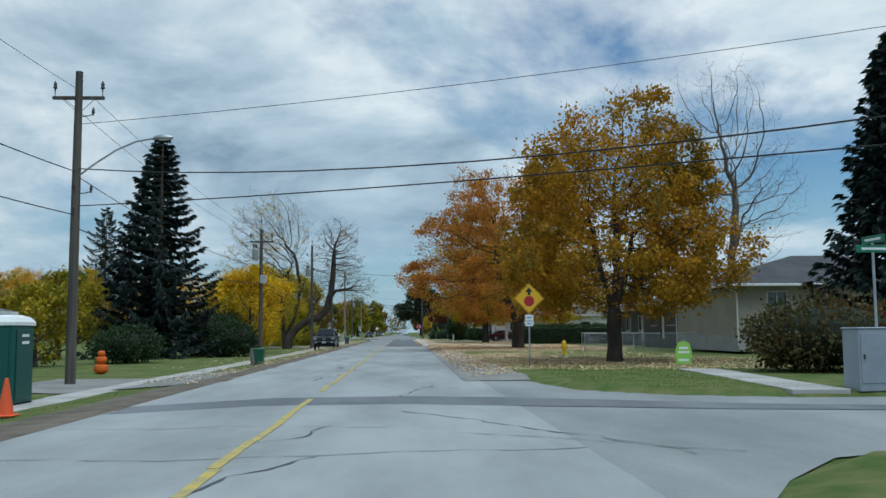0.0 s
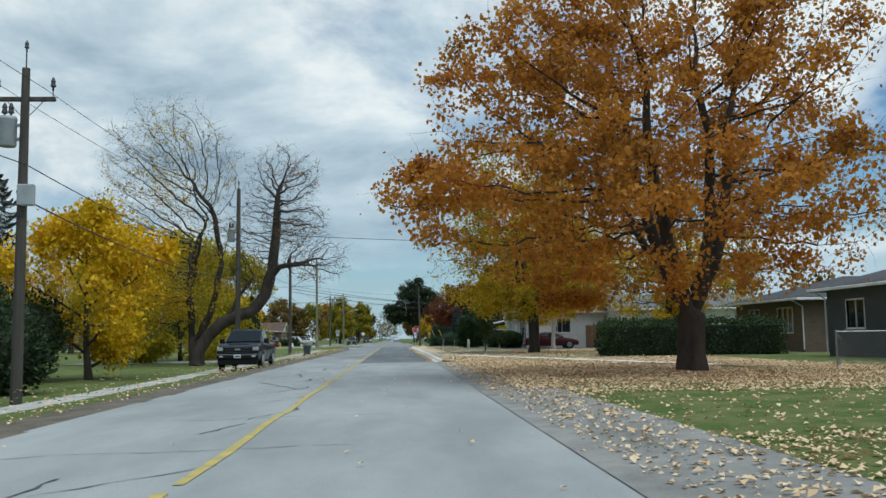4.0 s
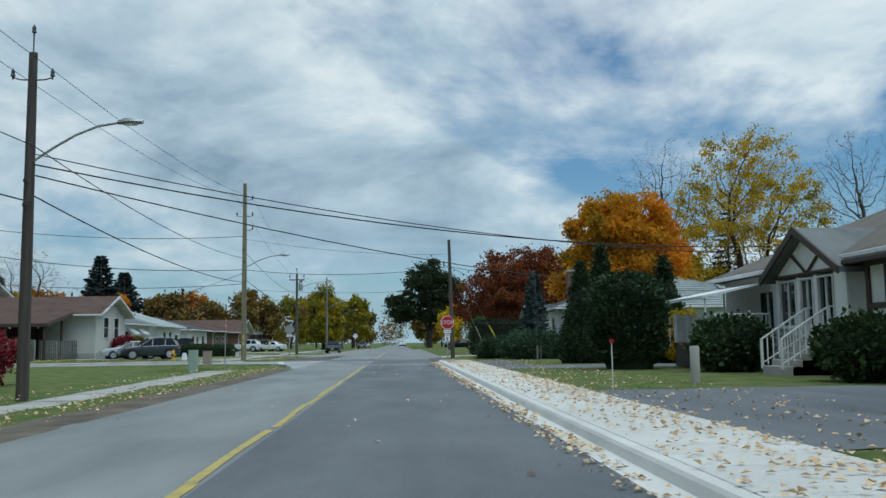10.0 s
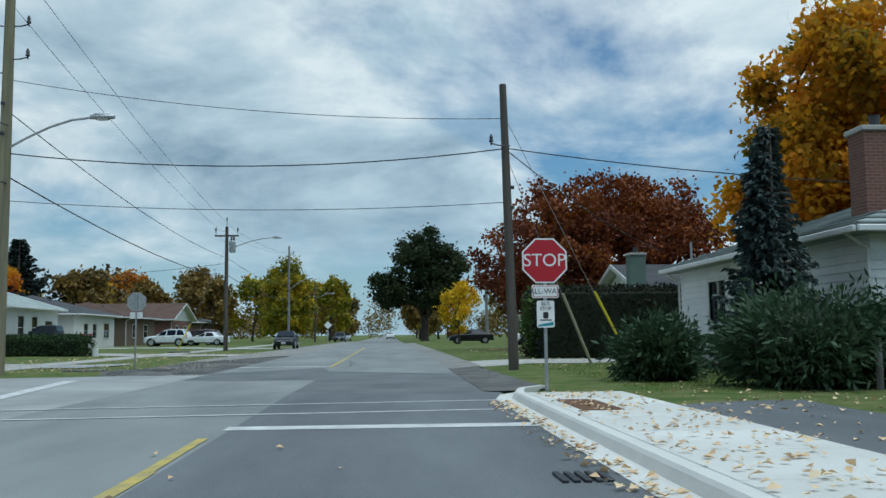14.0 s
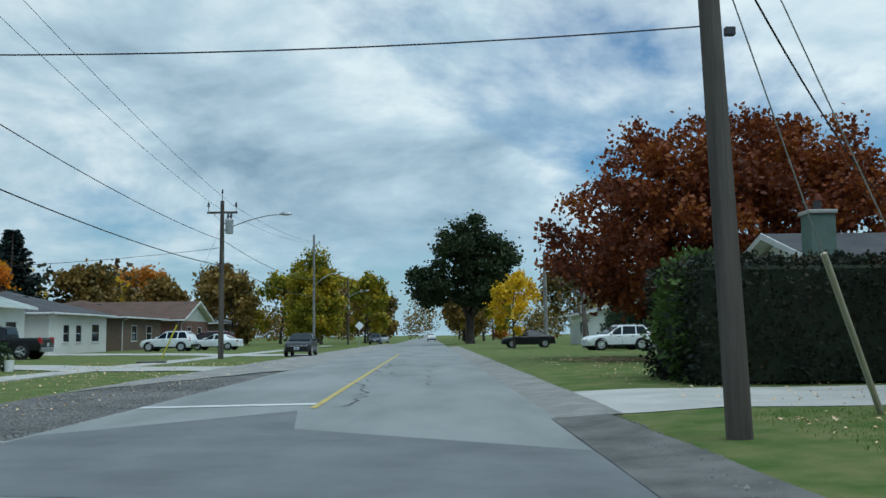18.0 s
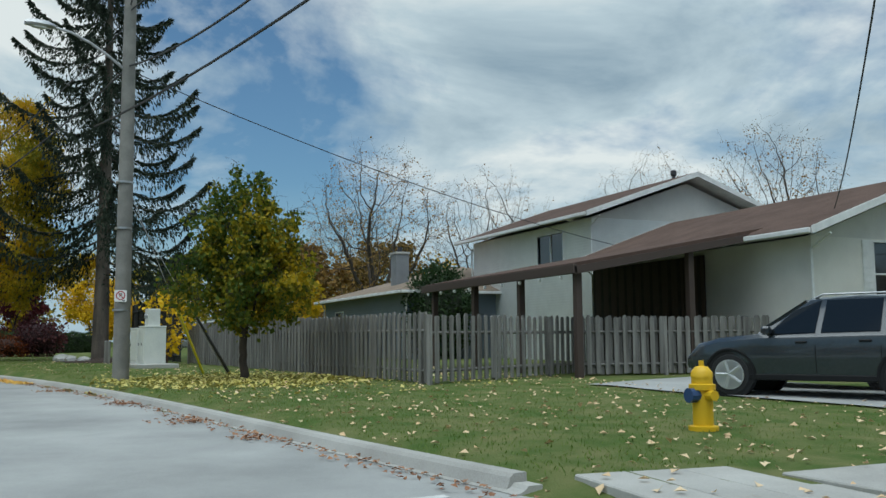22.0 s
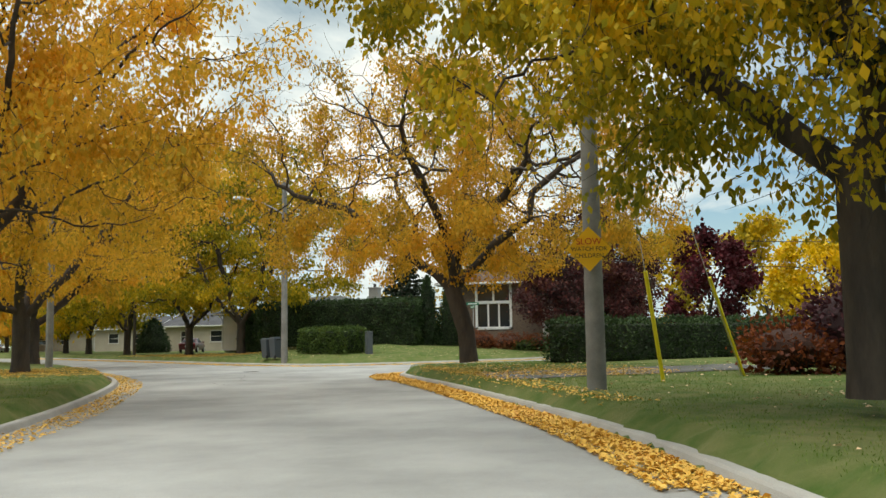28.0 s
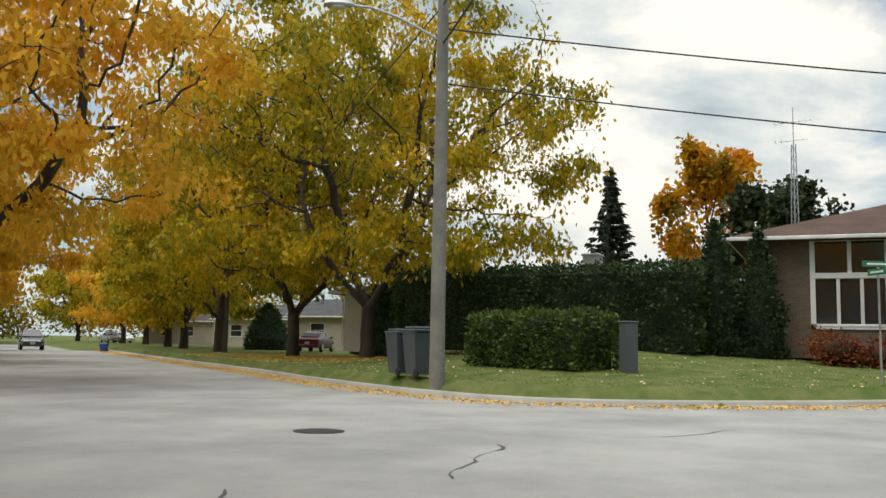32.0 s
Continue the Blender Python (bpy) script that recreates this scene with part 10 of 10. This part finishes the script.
def cabinet(label, x, y, rz, sx, sy, sz, material, lid=0.04, pad=0.0, doors=0):
    th = thing("utility_cabinet", label, "utility box", put(x, y, pad), rz)
    m = M()
    m.box(-sx / 2, -sy / 2, -0.05, sx / 2, sy / 2, sz, 0.02)
    part("body", m, material, th)
    m = M()
    m.box(-sx / 2 - 0.02, -sy / 2 - 0.02, sz, sx / 2 + 0.02, sy / 2 + 0.02, sz + lid, 0.015)
    part("cap", m, material, th)
    for k in range(doors):
        m = M()
        a = -sx / 2 + 0.04 + k * (sx - 0.06) / doors
        m.box(a, -sy / 2 - 0.018, 0.12, a + (sx - 0.06) / doors - 0.03, -sy / 2, sz - 0.08, 0.008)
        d = part("door", m, material, th)
        m = M()
        m.box(a + 0.06, -sy / 2 - 0.035, sz * 0.5, a + 0.09, -sy / 2 - 0.018, sz * 0.5 + 0.1)
        part("handle", m, DARKMETAL, d)
    return th


CREAM = mat("cream_enamel", (0.62, 0.63, 0.58), (0.56, 0.57, 0.53), 2.0, 0.5, 0.03)
solid("concrete_pad", M().box(-1.35, -0.7, -0.1, 1.35, 0.75, 0.14, 0.02), CONCRETE, "grey concrete pad under the cabinets", "slab", put(-40.5, 115.2), 8)
cabinet("cream metal utility cabinet on a concrete pad", -41.1, 115.15, 8, 1.0, 0.8, 1.25, CREAM, pad=0.13, doors=1)
cabinet("taller cream utility cabinet with a meter on top", -40.1, 115.3, 8, 0.85, 0.75, 1.3, CREAM, pad=0.13, doors=2)
th = thing("electricity_meter", "white meter box with round dial above the cabinet", "meter", put(-40.1, 115.3, 1.46), 8)
part("housing", M().box(-0.25, -0.22, 0.0, 0.25, 0.2, 0.62, 0.02), CREAM, th)
part("dial", M().tube([(0.05, -0.22, 0.36), (0.05, -0.30, 0.36)], 0.09, 14), STEEL, th)
cabinet("grey metal utility cabinet beside the corner path", 11.8, -36.7, 5, 0.85, 0.6, 1.25, mat("grey_steel", (0.28, 0.31, 0.34), (0.24, 0.27, 0.30), 2, 0.5, 0.02), doors=1)
cabinet("brown brick-patterned utility pedestal on the lawn", -9.5, 105.6, 0, 0.45, 0.45, 0.85, mat("tan_enamel", (0.30, 0.24, 0.18), (0.26, 0.21, 0.16)))
cabinet("pale green utility pedestal on the lawn", -8.3, 96.6, 0, 0.4, 0.4, 1.05, mat("pale_green_enamel", (0.34, 0.42, 0.36), (0.3, 0.38, 0.33)))
cabinet("dark grey utility pedestal behind the low hedge", -95.3, 89.9, 40, 0.4, 0.35, 1.3, mat("dark_steel", (0.09, 0.10, 0.11), (0.07, 0.08, 0.09), 2, 0.6, 0.02))
cabinet("dark plastic waste chest beside the black fence", -45.0, 116.0, 8, 0.9, 0.7, 0.95, mat("rust_brown", (0.12, 0.05, 0.03), (0.09, 0.04, 0.03)))
solid("gate_post", M().box(-0.12, -0.12, -0.1, 0.12, 0.12, 0.95, 0.03), WEATHERED, "short weathered wooden post on the lawn", "post", put(-46.4, 114.2))


def lawn_sign(label, x, y, rz, face, h=0.75):
    th = thing("lawn_sign", label, "sign", put(x, y), rz)
    for s in (-1, 1):
        part("stake", M().tube([(s * 0.14, 0, -0.05), (s * 0.14, 0, h * 0.5)], 0.006, 5), STEEL, th)
    m = M()
    m.prism([(-0.22, h * 0.38), (0.22, h * 0.38), (0.24, h * 0.75), (0.17, h * 0.97), (0, h * 1.04), (-0.17, h * 0.97), (-0.24, h * 0.75)], -0.005, 0.005, "y")
    b = part("board", m, face, th)
    for z, w in ((0.80, 0.26), (0.68, 0.32), (0.46, 0.3)):
        part("bar", M().box(-w / 2, -0.009, z * h, w / 2, -0.0055, z * h + 0.06), WHITEPAINT, b)


lawn_sign("small green lawn sign with pale bars", 9.4, -31.6, 10, plain("lime_green", (0.30, 0.55, 0.08), 0.5), 0.95)
lawn_sign("small white lawn sign on a verge", -12.0, 110.6, 60, WHITEPAINT)


def ornament():
    th = thing("garden_ornament", "orange stacked pumpkin ornament on the lawn", "ornament", put(-12, -13))
    o = plain("pumpkin_orange", (0.70, 0.13, 0.01), 0.5)
    z = 0
    for r in (0.34, 0.26, 0.18):
        m = M()
        m.lathe([(r * 0.4, z), (r * 0.92, z + r * 0.3), (r, z + r * 0.7), (r * 0.9, z + r * 1.15), (r * 0.35, z + r * 1.4)], 14)
        part("pumpkin", m, o, th, smooth=50)
        z += r * 1.36
    part("stem", M().tube([(0, 0, z), (0.03, 0, z + 0.1)], 0.03, 6), BARK, th)


ornament()
for x, y, h, r in ((-5.6, -10.0, 0.85, 0.09), (9.0, 73.2, 0.9, 0.12), (9.6, 102.4, 0.8, 0.06), (10.0, 103.7, 0.8, 0.06)):
    m = M()
    m.lathe([(r, -0.1), (r, h - 0.03), (r * 0.8, h)], 10)
    solid("bollard", m, WEATHERED if r < 0.1 else CONCRETE, "short weathered post beside the verge", "post", put(x, y), smooth=40)
th = thing("marker_stake", "thin white stake with a red reflector", "marker", put(6.45, 71.0))
part("stake", M().tube([(0, 0, -0.1), (0, 0, 1.05)], 0.012, 6), WHITEPAINT, th)
part("reflector", M().tube([(0, -0.03, 1.05), (0, 0.01, 1.05)], 0.05, 12), REDSIGN, th)
th = thing("mailbox", "dark mailbox on a wooden post by the driveway", "mailbox", put(9.6, 93.6))
part("post", M().box(-0.05, -0.05, -0.1, 0.05, 0.05, 1.0), WEATHERED, th)
m = M()
m.prism([(-0.1, 1.0), (0.1, 1.0), (0.1, 1.12), (0.06, 1.2), (-0.06, 1.2), (-0.1, 1.12)], -0.24, 0.24, "y")
part("box", m, DARKMETAL, th)


def boulder(seed, x, y, s):
    rng = np.random.default_rng(seed)
    m = M()
    rings = []
    for k in range(6):
        a = k / 5 * math.pi
        rr = max(0.02, math.sin(a)) * s
        rings.append([(math.cos(q) * rr * rng.uniform(0.8, 1.2), math.sin(q) * rr * rng.uniform(0.8, 1.2) * 0.8, s * 0.35 - math.cos(a) * s * 0.55) for q in np.linspace(0, 2 * math.pi, 10)[:-1]])
    m.loft(rings)
    return solid("boulder", m, mat("pale_limestone", (0.42, 0.41, 0.38), (0.30, 0.30, 0.29), 4, 0.9, 0.6, 25), "pale grey limestone rock edging a bed", "rock", put(x, y), seed * 40, "rocks edging the bed")


for k, (x, y, s) in enumerate([(-49.4, 112.9, 0.34), (-50.0, 112.6, 0.30), (-50.7, 112.5, 0.36), (-51.4, 112.5, 0.32), (-52.0, 112.6, 0.38), (-52.6, 112.9, 0.3), (-48.8, 113.4, 0.3)]):
    boulder(k, x, y, s)
MULCH = mat("bark_mulch", (0.05, 0.032, 0.022), (0.03, 0.02, 0.015), 6, 0.95, 1.0, 40)
m = M()
m.loft([[(math.cos(a) * r * 1.3, math.sin(a) * r * 0.55, z) for a in np.linspace(0, 2 * math.pi, 25)[:-1]] for r, z in ((3.4, -0.05), (3.2, 0.05), (2.2, 0.11), (0.2, 0.14))])
solid("mulch_bed", m, MULCH, "dark bark mulch bed under the spruce", "garden bed", put(-51.6, 114.4), -8)
CONCRETE_OLD = mat("old_dark_concrete", (0.17, 0.165, 0.15), (0.09, 0.088, 0.08), 2.5, 0.95, 0.6, 40)
for x, y, z, rz in ((-11.8, 150.2, 0.16, 0), (-8.3, 120.75, 0.03, 4)):
    th = thing("culvert", "dark concrete culvert slab over the ditch", "culvert", (x, y, z), rz)
    part("slab", M().box(-0.7, -0.1, -0.08, 0.7, 0.4, 0.0, 0.02), CONCRETE_OLD, th)
    # no hole is cut: a solid black box stands for the shade inside
    part("opening", M().box(-0.52, 0.0, -0.4, 0.52, 0.2, -0.1), BLACKPLASTIC, th)
    part("headwall", M().box(-0.7, 0.04, -0.5, 0.7, 0.4, -0.08, 0.02), CONCRETE_OLD, th)
for k in range(2):
    th = thing("ribbon", "faded yellow ribbon tied round the pole", "ribbon", (-9.15, 116.0, 1.4 + 0.42 * k))
    part("tail", M().prism([(-0.05, 0.05), (0.03, 0.06), (0.05, -0.28), (-0.06, -0.22)], -0.215, -0.205, "y"), plain("ribbon_yellow", (0.6, 0.5, 0.12), 0.8), th)
solid("board", M().box(-0.62, -0.14, -0.01, 0.62, 0.14, 0.06, 0.012), mat("weathered_board", (0.075, 0.07, 0.075), (0.04, 0.038, 0.04), 5, 0.85, 0.5), "dark weathered board lying at the end of the kerb", "board", (4.55, 30.2, 0.04), -62)
# iron covers in the carriageway
IRON = mat("cast_iron", (0.07, 0.075, 0.08), (0.05, 0.05, 0.055), 6, 0.6, 0.4, 60, metal=0.6)
for x, y, z, rz in ((-77.6, 96.5, 0.004, 25), (3.62, 96.2, 0.016, 0)):
    th = thing("drain_grate", "iron drain grate beside the kerb", "drain", (x, y, z), rz)
    for k in range(9 if x < 0 else 5):
        part("bar", M().box(-0.36 + k * 0.085, -0.22, -0.01, -0.31 + k * 0.085, 0.22, 0.012, 0.004), IRON, th)
part("tactile", M().box(4.42, 100.6, 0.05, 4.95, 102.4, 0.146, 0.004), mat("rusty_iron", (0.16, 0.075, 0.035), (0.10, 0.05, 0.03), 5, 0.8, 0.5), thing("tactile_plate", "rusty brown tactile plate at the pavement end", "tactile paving"))

# ---- fallen leaves ----
def level(x, y):
    z = np.maximum(ground_height(x, y), 0.004)
    z = np.where((x > 4.1) & (x < 5.85) & (y > 42.3) & (y < 104.6), 0.136, z)
    z = np.where((x > 3.9) & (x < 5.5) & (y < 31), ground_height(x, y) + 0.03, z)
    on_path = (np.abs(x + 6.9) < 0.68) & (y < 96) | (np.abs(x + 11.5) < 0.7) & (y > 117)
    return np.where(on_path, np.maximum(z, ground_height(x, y) + 0.035), z)


def litter(label, xy, leaf, size, seed, lift=0.012, shape=0.42, lawn=False):
    rng = np.random.default_rng(seed)
    if lawn:
        x, y = xy[:, 0], xy[:, 1]
        edge = np.where(y < 31, 4.55, np.where(y < 42.3, 4.35, 5.85))
        path = np.interp(y, [17, 31.3, 43], [13.1, 8.8, 5.2])
        span = (y > 14) & (y < 43)
        thin = span & (x > path + 0.5) & (rng.random(len(x)) < 0.6)
        xy = xy[~inside(x, y, STREET) & ((x > edge) | (x < -4)) & ~(span & (np.abs(x - path) < 0.46)) & ~thin]
    n = len(xy)
    p = np.column_stack([xy, level(xy[:, 0], xy[:, 1]) + lift + rng.random(n) * 0.02])
    a = unit(np.column_stack([rng.normal(size=(n, 2)), rng.normal(size=n) * 0.16]))
    up = unit(np.column_stack([rng.normal(size=(n, 2)) * 0.25, np.ones(n)]))
    solid("fallen_leaves", cards("fallen_leaves", p, unit(np.cross(a, up)), a, size * rng.uniform(0.55, 1.3, n), 0.5, shape), leaf, label, "leaves", kind="stuff")


def along(pts, n, rng, off, sd):
    """Random places beside a line, off to its left by off on average."""
    P = np.array(pts, float)
    seg = np.linalg.norm(np.diff(P, axis=0), axis=1)
    s = rng.random(n) * seg.sum()
    c = np.concatenate([[0], np.cumsum(seg)])
    i = np.clip(np.searchsorted(c, s) - 1, 0, len(seg) - 1)
    d = np.diff(P, axis=0)[i] / seg[i][:, None]
    q = P[i] + d * (s - c[i])[:, None]
    return q + np.column_stack([-d[:, 1], d[:, 0]]) * (off + np.minimum(np.abs(rng.normal(size=n)), 1.7) * sd * np.sign(off))[:, None]


TANLITTER = leafmat("fallen_tan", [(0.46, 0.29, 0.15), (0.66, 0.46, 0.27), (0.78, 0.60, 0.38), (0.70, 0.46, 0.25), (0.84, 0.69, 0.46)], 0.1)
GOLDLITTER = leafmat("fallen_gold", [(0.55, 0.29, 0.06), (0.72, 0.41, 0.08), (0.84, 0.54, 0.13), (0.68, 0.34, 0.08)], 0.1)
PALELITTER = leafmat("fallen_pale_yellow", [(0.34, 0.30, 0.07), (0.52, 0.44, 0.12), (0.60, 0.52, 0.18), (0.30, 0.26, 0.06)], 0.1)
rng = np.random.default_rng(500)


def field(n, x0, x1, y0, y1):
    return np.column_stack([rng.uniform(x0, x1, n), rng.uniform(y0, y1, n)])


def disc(n, x, y, r, p=0.6):
    a, q = rng.random(n) * 2 * math.pi, r * rng.random(n) ** p
    return np.column_stack([x + np.cos(a) * q, y + np.sin(a) * q])


def leaf_mat(name, c):
    """Matted leaves: a mosaic of leaf-sized flecks in tan, brown and grass green."""
    m = bpy.data.materials.new(name)
    m.use_nodes = True
    t = m.node_tree
    b = t.nodes["Principled BSDF"]
    geo = t.nodes.new("ShaderNodeNewGeometry")
    vo = node(t, "ShaderNodeTexVoronoi", Scale=11.0)
    n = node(t, "ShaderNodeTexNoise", Scale=1.1, Detail=4.0)
    r, mx, rr = [t.nodes.new("ShaderNode" + k) for k in ("ValToRGB", "MixRGB", "ValToRGB")]
    for o in (vo, n):
        t.links.new(geo.outputs["Position"], o.inputs["Vector"])
    sep = t.nodes.new("ShaderNodeSeparateXYZ")
    t.links.new(vo.outputs["Color"], sep.inputs[0])
    t.links.new(sep.outputs[0], r.inputs[0])
    e = r.color_ramp.elements
    e[0].color, e[1].color = (c[0] * 0.35, c[1] * 0.32, c[2] * 0.4, 1), (c[0] * 1.25, c[1] * 1.3, c[2] * 1.35, 1)
    e.new(0.5).color = (*c, 1)
    rr.color_ramp.elements[0].position, rr.color_ramp.elements[1].position = 0.42, 0.62
    t.links.new(n.outputs["Fac"], rr.inputs[0])
    t.links.new(rr.outputs[0], mx.inputs[0])
    t.links.new(r.outputs[0], mx.inputs[1])
    mx.inputs[2].default_value = (0.13, 0.12, 0.045, 1)
    t.links.new(mx.outputs[0], b.inputs["Base Color"])
    b.inputs["Roughness"].default_value, b.inputs["Specular IOR Level"].default_value = 0.95, 0.1
    bp = node(t, "ShaderNodeBump", Strength=0.8, Distance=0.03)
    t.links.new(vo.outputs["Distance"], bp.inputs["Height"])
    t.links.new(bp.outputs[0], b.inputs["Normal"])
    return m


LEAFMAT = leaf_mat("matted_leaves", (0.62, 0.42, 0.25))
for q in ([(5.25, 7), (13.4, 5.5), (12.4, 17.0), (5.2, 31)], [(12.4, 17.0), (16.5, 8), (17, 26), (9.6, 31.3)], [(5.3, 31.2), (7.6, 31.4), (6.2, 37), (5.3, 40)]):
    verge("leaf_mat", q, LEAFMAT, "matted tan leaves covering the lawn", 0.018)
litter("tan and orange maple leaves lying thick on the lawn", np.concatenate([field(40000, 5.4, 17, 3, 31), field(4200, 4.55, 5.7, 5, 31), field(1800, 4.35, 6.3, 31, 42), field(22000, 6.3, 19, 31, 60), disc(7000, 10.5, -19, 8), disc(14000, 10.5, 14, 9), disc(14000, 11, 40, 9), field(4000, 5.4, 16, -26, 3), field(5000, 5.3, 9.5, -21, -4)]), TANLITTER, 0.082, 501, lawn=True)
litter("brown leaves scattered on the pavement and gutter", np.concatenate([field(2200, 4.25, 5.8, 33, 104), field(900, 5.0, 5.9, 44, 80), field(800, 4.3, 5.8, 31, 44), along([(3.95, 31), (3.95, 104)], 1800, rng, 0.02, 0.22), field(900, 5.8, 9, 60, 104), field(160, -3, 4, -30, 100), field(3600, 4.0, 5.4, -28, 31), field(2600, -5.6, -3.8, -30, 96), field(1000, -8, -4, -20, 100)]), TANLITTER, 0.085, 502)
litter("pale leaves dotted over the lawns", np.concatenate([field(1500, -36, -9, 114.5, 124), field(450, -60, -36, 108, 117), field(1200, -14, -4.5, 118, 150), field(1400, 6.5, 20, 104, 150), field(1100, -110, -92, 74, 104), field(400, -78, -58, 100, 112), disc(1500, 10.6, 144, 3.0)]), TANLITTER, 0.085, 503, lawn=True)
litter("ring of pale yellow leaves under a young tree", np.concatenate([disc(3300, -29.1, 116.2, 3.6, 0.75), disc(900, -28.6, 116.4, 6.5, 0.8)]), PALELITTER, 0.115, 504, lawn=True)
litter("golden leaflets drifted along the kerb", np.concatenate([along(smooth_line(R_KERB[5:8]), 2600, rng, 0.06, 0.25), along(smooth_line(R_KERB[7:]), 16000, rng, 0.06, 0.42), along(smooth_line(R_CORNER[:4]), 9500, rng, 0.06, 0.62)]), GOLDLITTER, 0.075, 505)
litter("rusty leaf scraps caught along the gutter", np.concatenate([along(smooth_line(R_KERB[1:6]), 700, rng, 0.08, 0.2)] + [disc(n, x, y, r, 0.9) for x, y, r, n in ((-20.2, 113.75, 0.7, 160), (-24.6, 113.15, 0.5, 90), (-30.5, 112.1, 0.6, 110), (-17.4, 114.1, 0.4, 60))]), leafmat("fallen_rust", [(0.20, 0.09, 0.05), (0.34, 0.16, 0.08), (0.46, 0.26, 0.14)], 0.1), 0.06, 508)
litter("golden leaflets along the far kerb", np.concatenate([along(smooth_line(FAR_KERB), 22000, rng, 0.08, 0.6), along(smooth_line(L_KERB[6:]), 14000, rng, -0.1, 0.4), along(smooth_line(R_KERB[8:]), 1200, rng, -0.3, 0.5)]), GOLDLITTER, 0.065, 506)
litter("golden leaflets under the street trees", np.concatenate([disc(1500, -70.9, 101, 5.5), disc(1400, -69.2, 104.6, 2.6), disc(5000, -73, 84, 6), disc(3500, -107, 75.8, 6), disc(3500, -112.6, 68.6, 6)]), GOLDLITTER, 0.07, 507, lawn=True)

# ---- grass blades near the camera's way ----
GRASSBLADE = leafmat("grass_blades", [(0.10, 0.17, 0.03), (0.14, 0.22, 0.04), (0.18, 0.25, 0.055), (0.24, 0.25, 0.09)], 0.45, 0.5)


def turf(label, xy, seed, size=0.09):
    rng = np.random.default_rng(seed)
    d = ground_height(xy[:, 0], xy[:, 1])
    keep = d > -0.6
    off_road = polydist(xy[:, 0], xy[:, 1], STREET + STREET[:1])
    keep &= ~inside(xy[:, 0], xy[:, 1], STREET) & (off_road > 0.32) & ~inside(xy[:, 0], xy[:, 1], BRANCH)
    keep &= ((xy[:, 0] < -5.0) & (np.abs(xy[:, 0] + 6.9) > 0.75) & (np.abs(xy[:, 0] + 11.5) > 0.75)) | (xy[:, 0] > 6.2)
    p = np.column_stack([xy, d - 0.005])[keep]
    n = len(p)
    a = unit(np.column_stack([rng.normal(size=(n, 2)) * 0.45, np.ones(n)]))
    solid("grass", cards("grass", p, unit(np.cross(a, rng.normal(size=(n, 3)))), a, size * rng.uniform(0.5, 1.3, n), 0.3, 0.14), GRASSBLADE, label, "grass", kind="stuff")


turf("short mown grass blades on the corner lawn", np.concatenate([along(smooth_line(R_KERB[2:]), 46000, rng, -0.3, 4.5), along(smooth_line(R_CORNER[:5]), 7000, rng, -0.3, 3.5)]), 510, 0.042)
turf("short grass blades on the roadside lawns", np.concatenate([field(9000, 6.3, 12, 104, 118), field(6000, -11, -4.5, 96, 104), along(smooth_line(FAR_KERB[2:9]), 9000, rng, -0.3, 5), along(smooth_line(L_KERB[6:10]), 5000, rng, 0.3, 3), field(6000, 5.2, 11, -40, -26), field(5000, -9, -5.2, -46, -20)]), 511, 0.05)

# loose stones on the gravel at the junction
def loose_stones(label, xy, seed):
    rng = np.random.default_rng(seed)
    n = len(xy)
    c = np.column_stack([xy, ground_height(xy[:, 0], xy[:, 1]) + 0.02])
    r = rng.uniform(0.008, 0.026, (n, 1)) * np.where(rng.random((n, 1)) < 0.03, 1.9, 1.0)
    dirs = np.array([(1, 0, 0), (0, 1, 0), (-1, 0, 0), (0, -1, 0), (0, 0, 0.7), (0, 0, -0.5)])
    v = (c[:, None] + dirs[None] * r[:, None] * rng.uniform(0.6, 1.3, (n, 6, 1))).reshape(-1, 3)
    tri = np.array([(0, 1, 4), (1, 2, 4), (2, 3, 4), (3, 0, 4), (1, 0, 5), (2, 1, 5), (3, 2, 5), (0, 3, 5)])
    f = (np.arange(n)[:, None, None] * 6 + tri[None]).reshape(-1, 3)
    me = bpy.data.meshes.new("loose_stones")
    me.from_pydata(v.tolist(), [], f.tolist())
    solid("loose_stones", me, LOOSE_STONE, label, "gravel", kind="stuff")


LOOSE_STONE = leafmat("loose_stone", [(0.07, 0.068, 0.066), (0.12, 0.118, 0.112), (0.19, 0.186, 0.175), (0.30, 0.29, 0.27)], 0.0, 0.3)
u, v = rng.random(9000), rng.random(9000)
loose_stones("loose grey stones on the gravel verge", np.column_stack([-6.2 + 3.0 * u, 116.2 + v ** 1.3 * 16 - 0.3 * u]), 520)
loose_stones("loose pale stones on the road shoulder", np.concatenate([field(5000, 3.7, 5.4, -20, 31), field(2500, -4.6, -3.3, -30, 60), field(2200, 3.9, 4.9, 106.6, 118.4)]), 521)
m = M()
m.lathe([(0.12, 0), (0.15, 0.01), (0.17, 0.40), (0.185, 0.41), (0.185, 0.44), (0.165, 0.44), (0.14, 0.05)], 14)
solid("bucket", m, WHITEPAINT, "white plastic bucket beside the clipped hedge", "bucket", put(-13.7, 139.1), smooth=40)
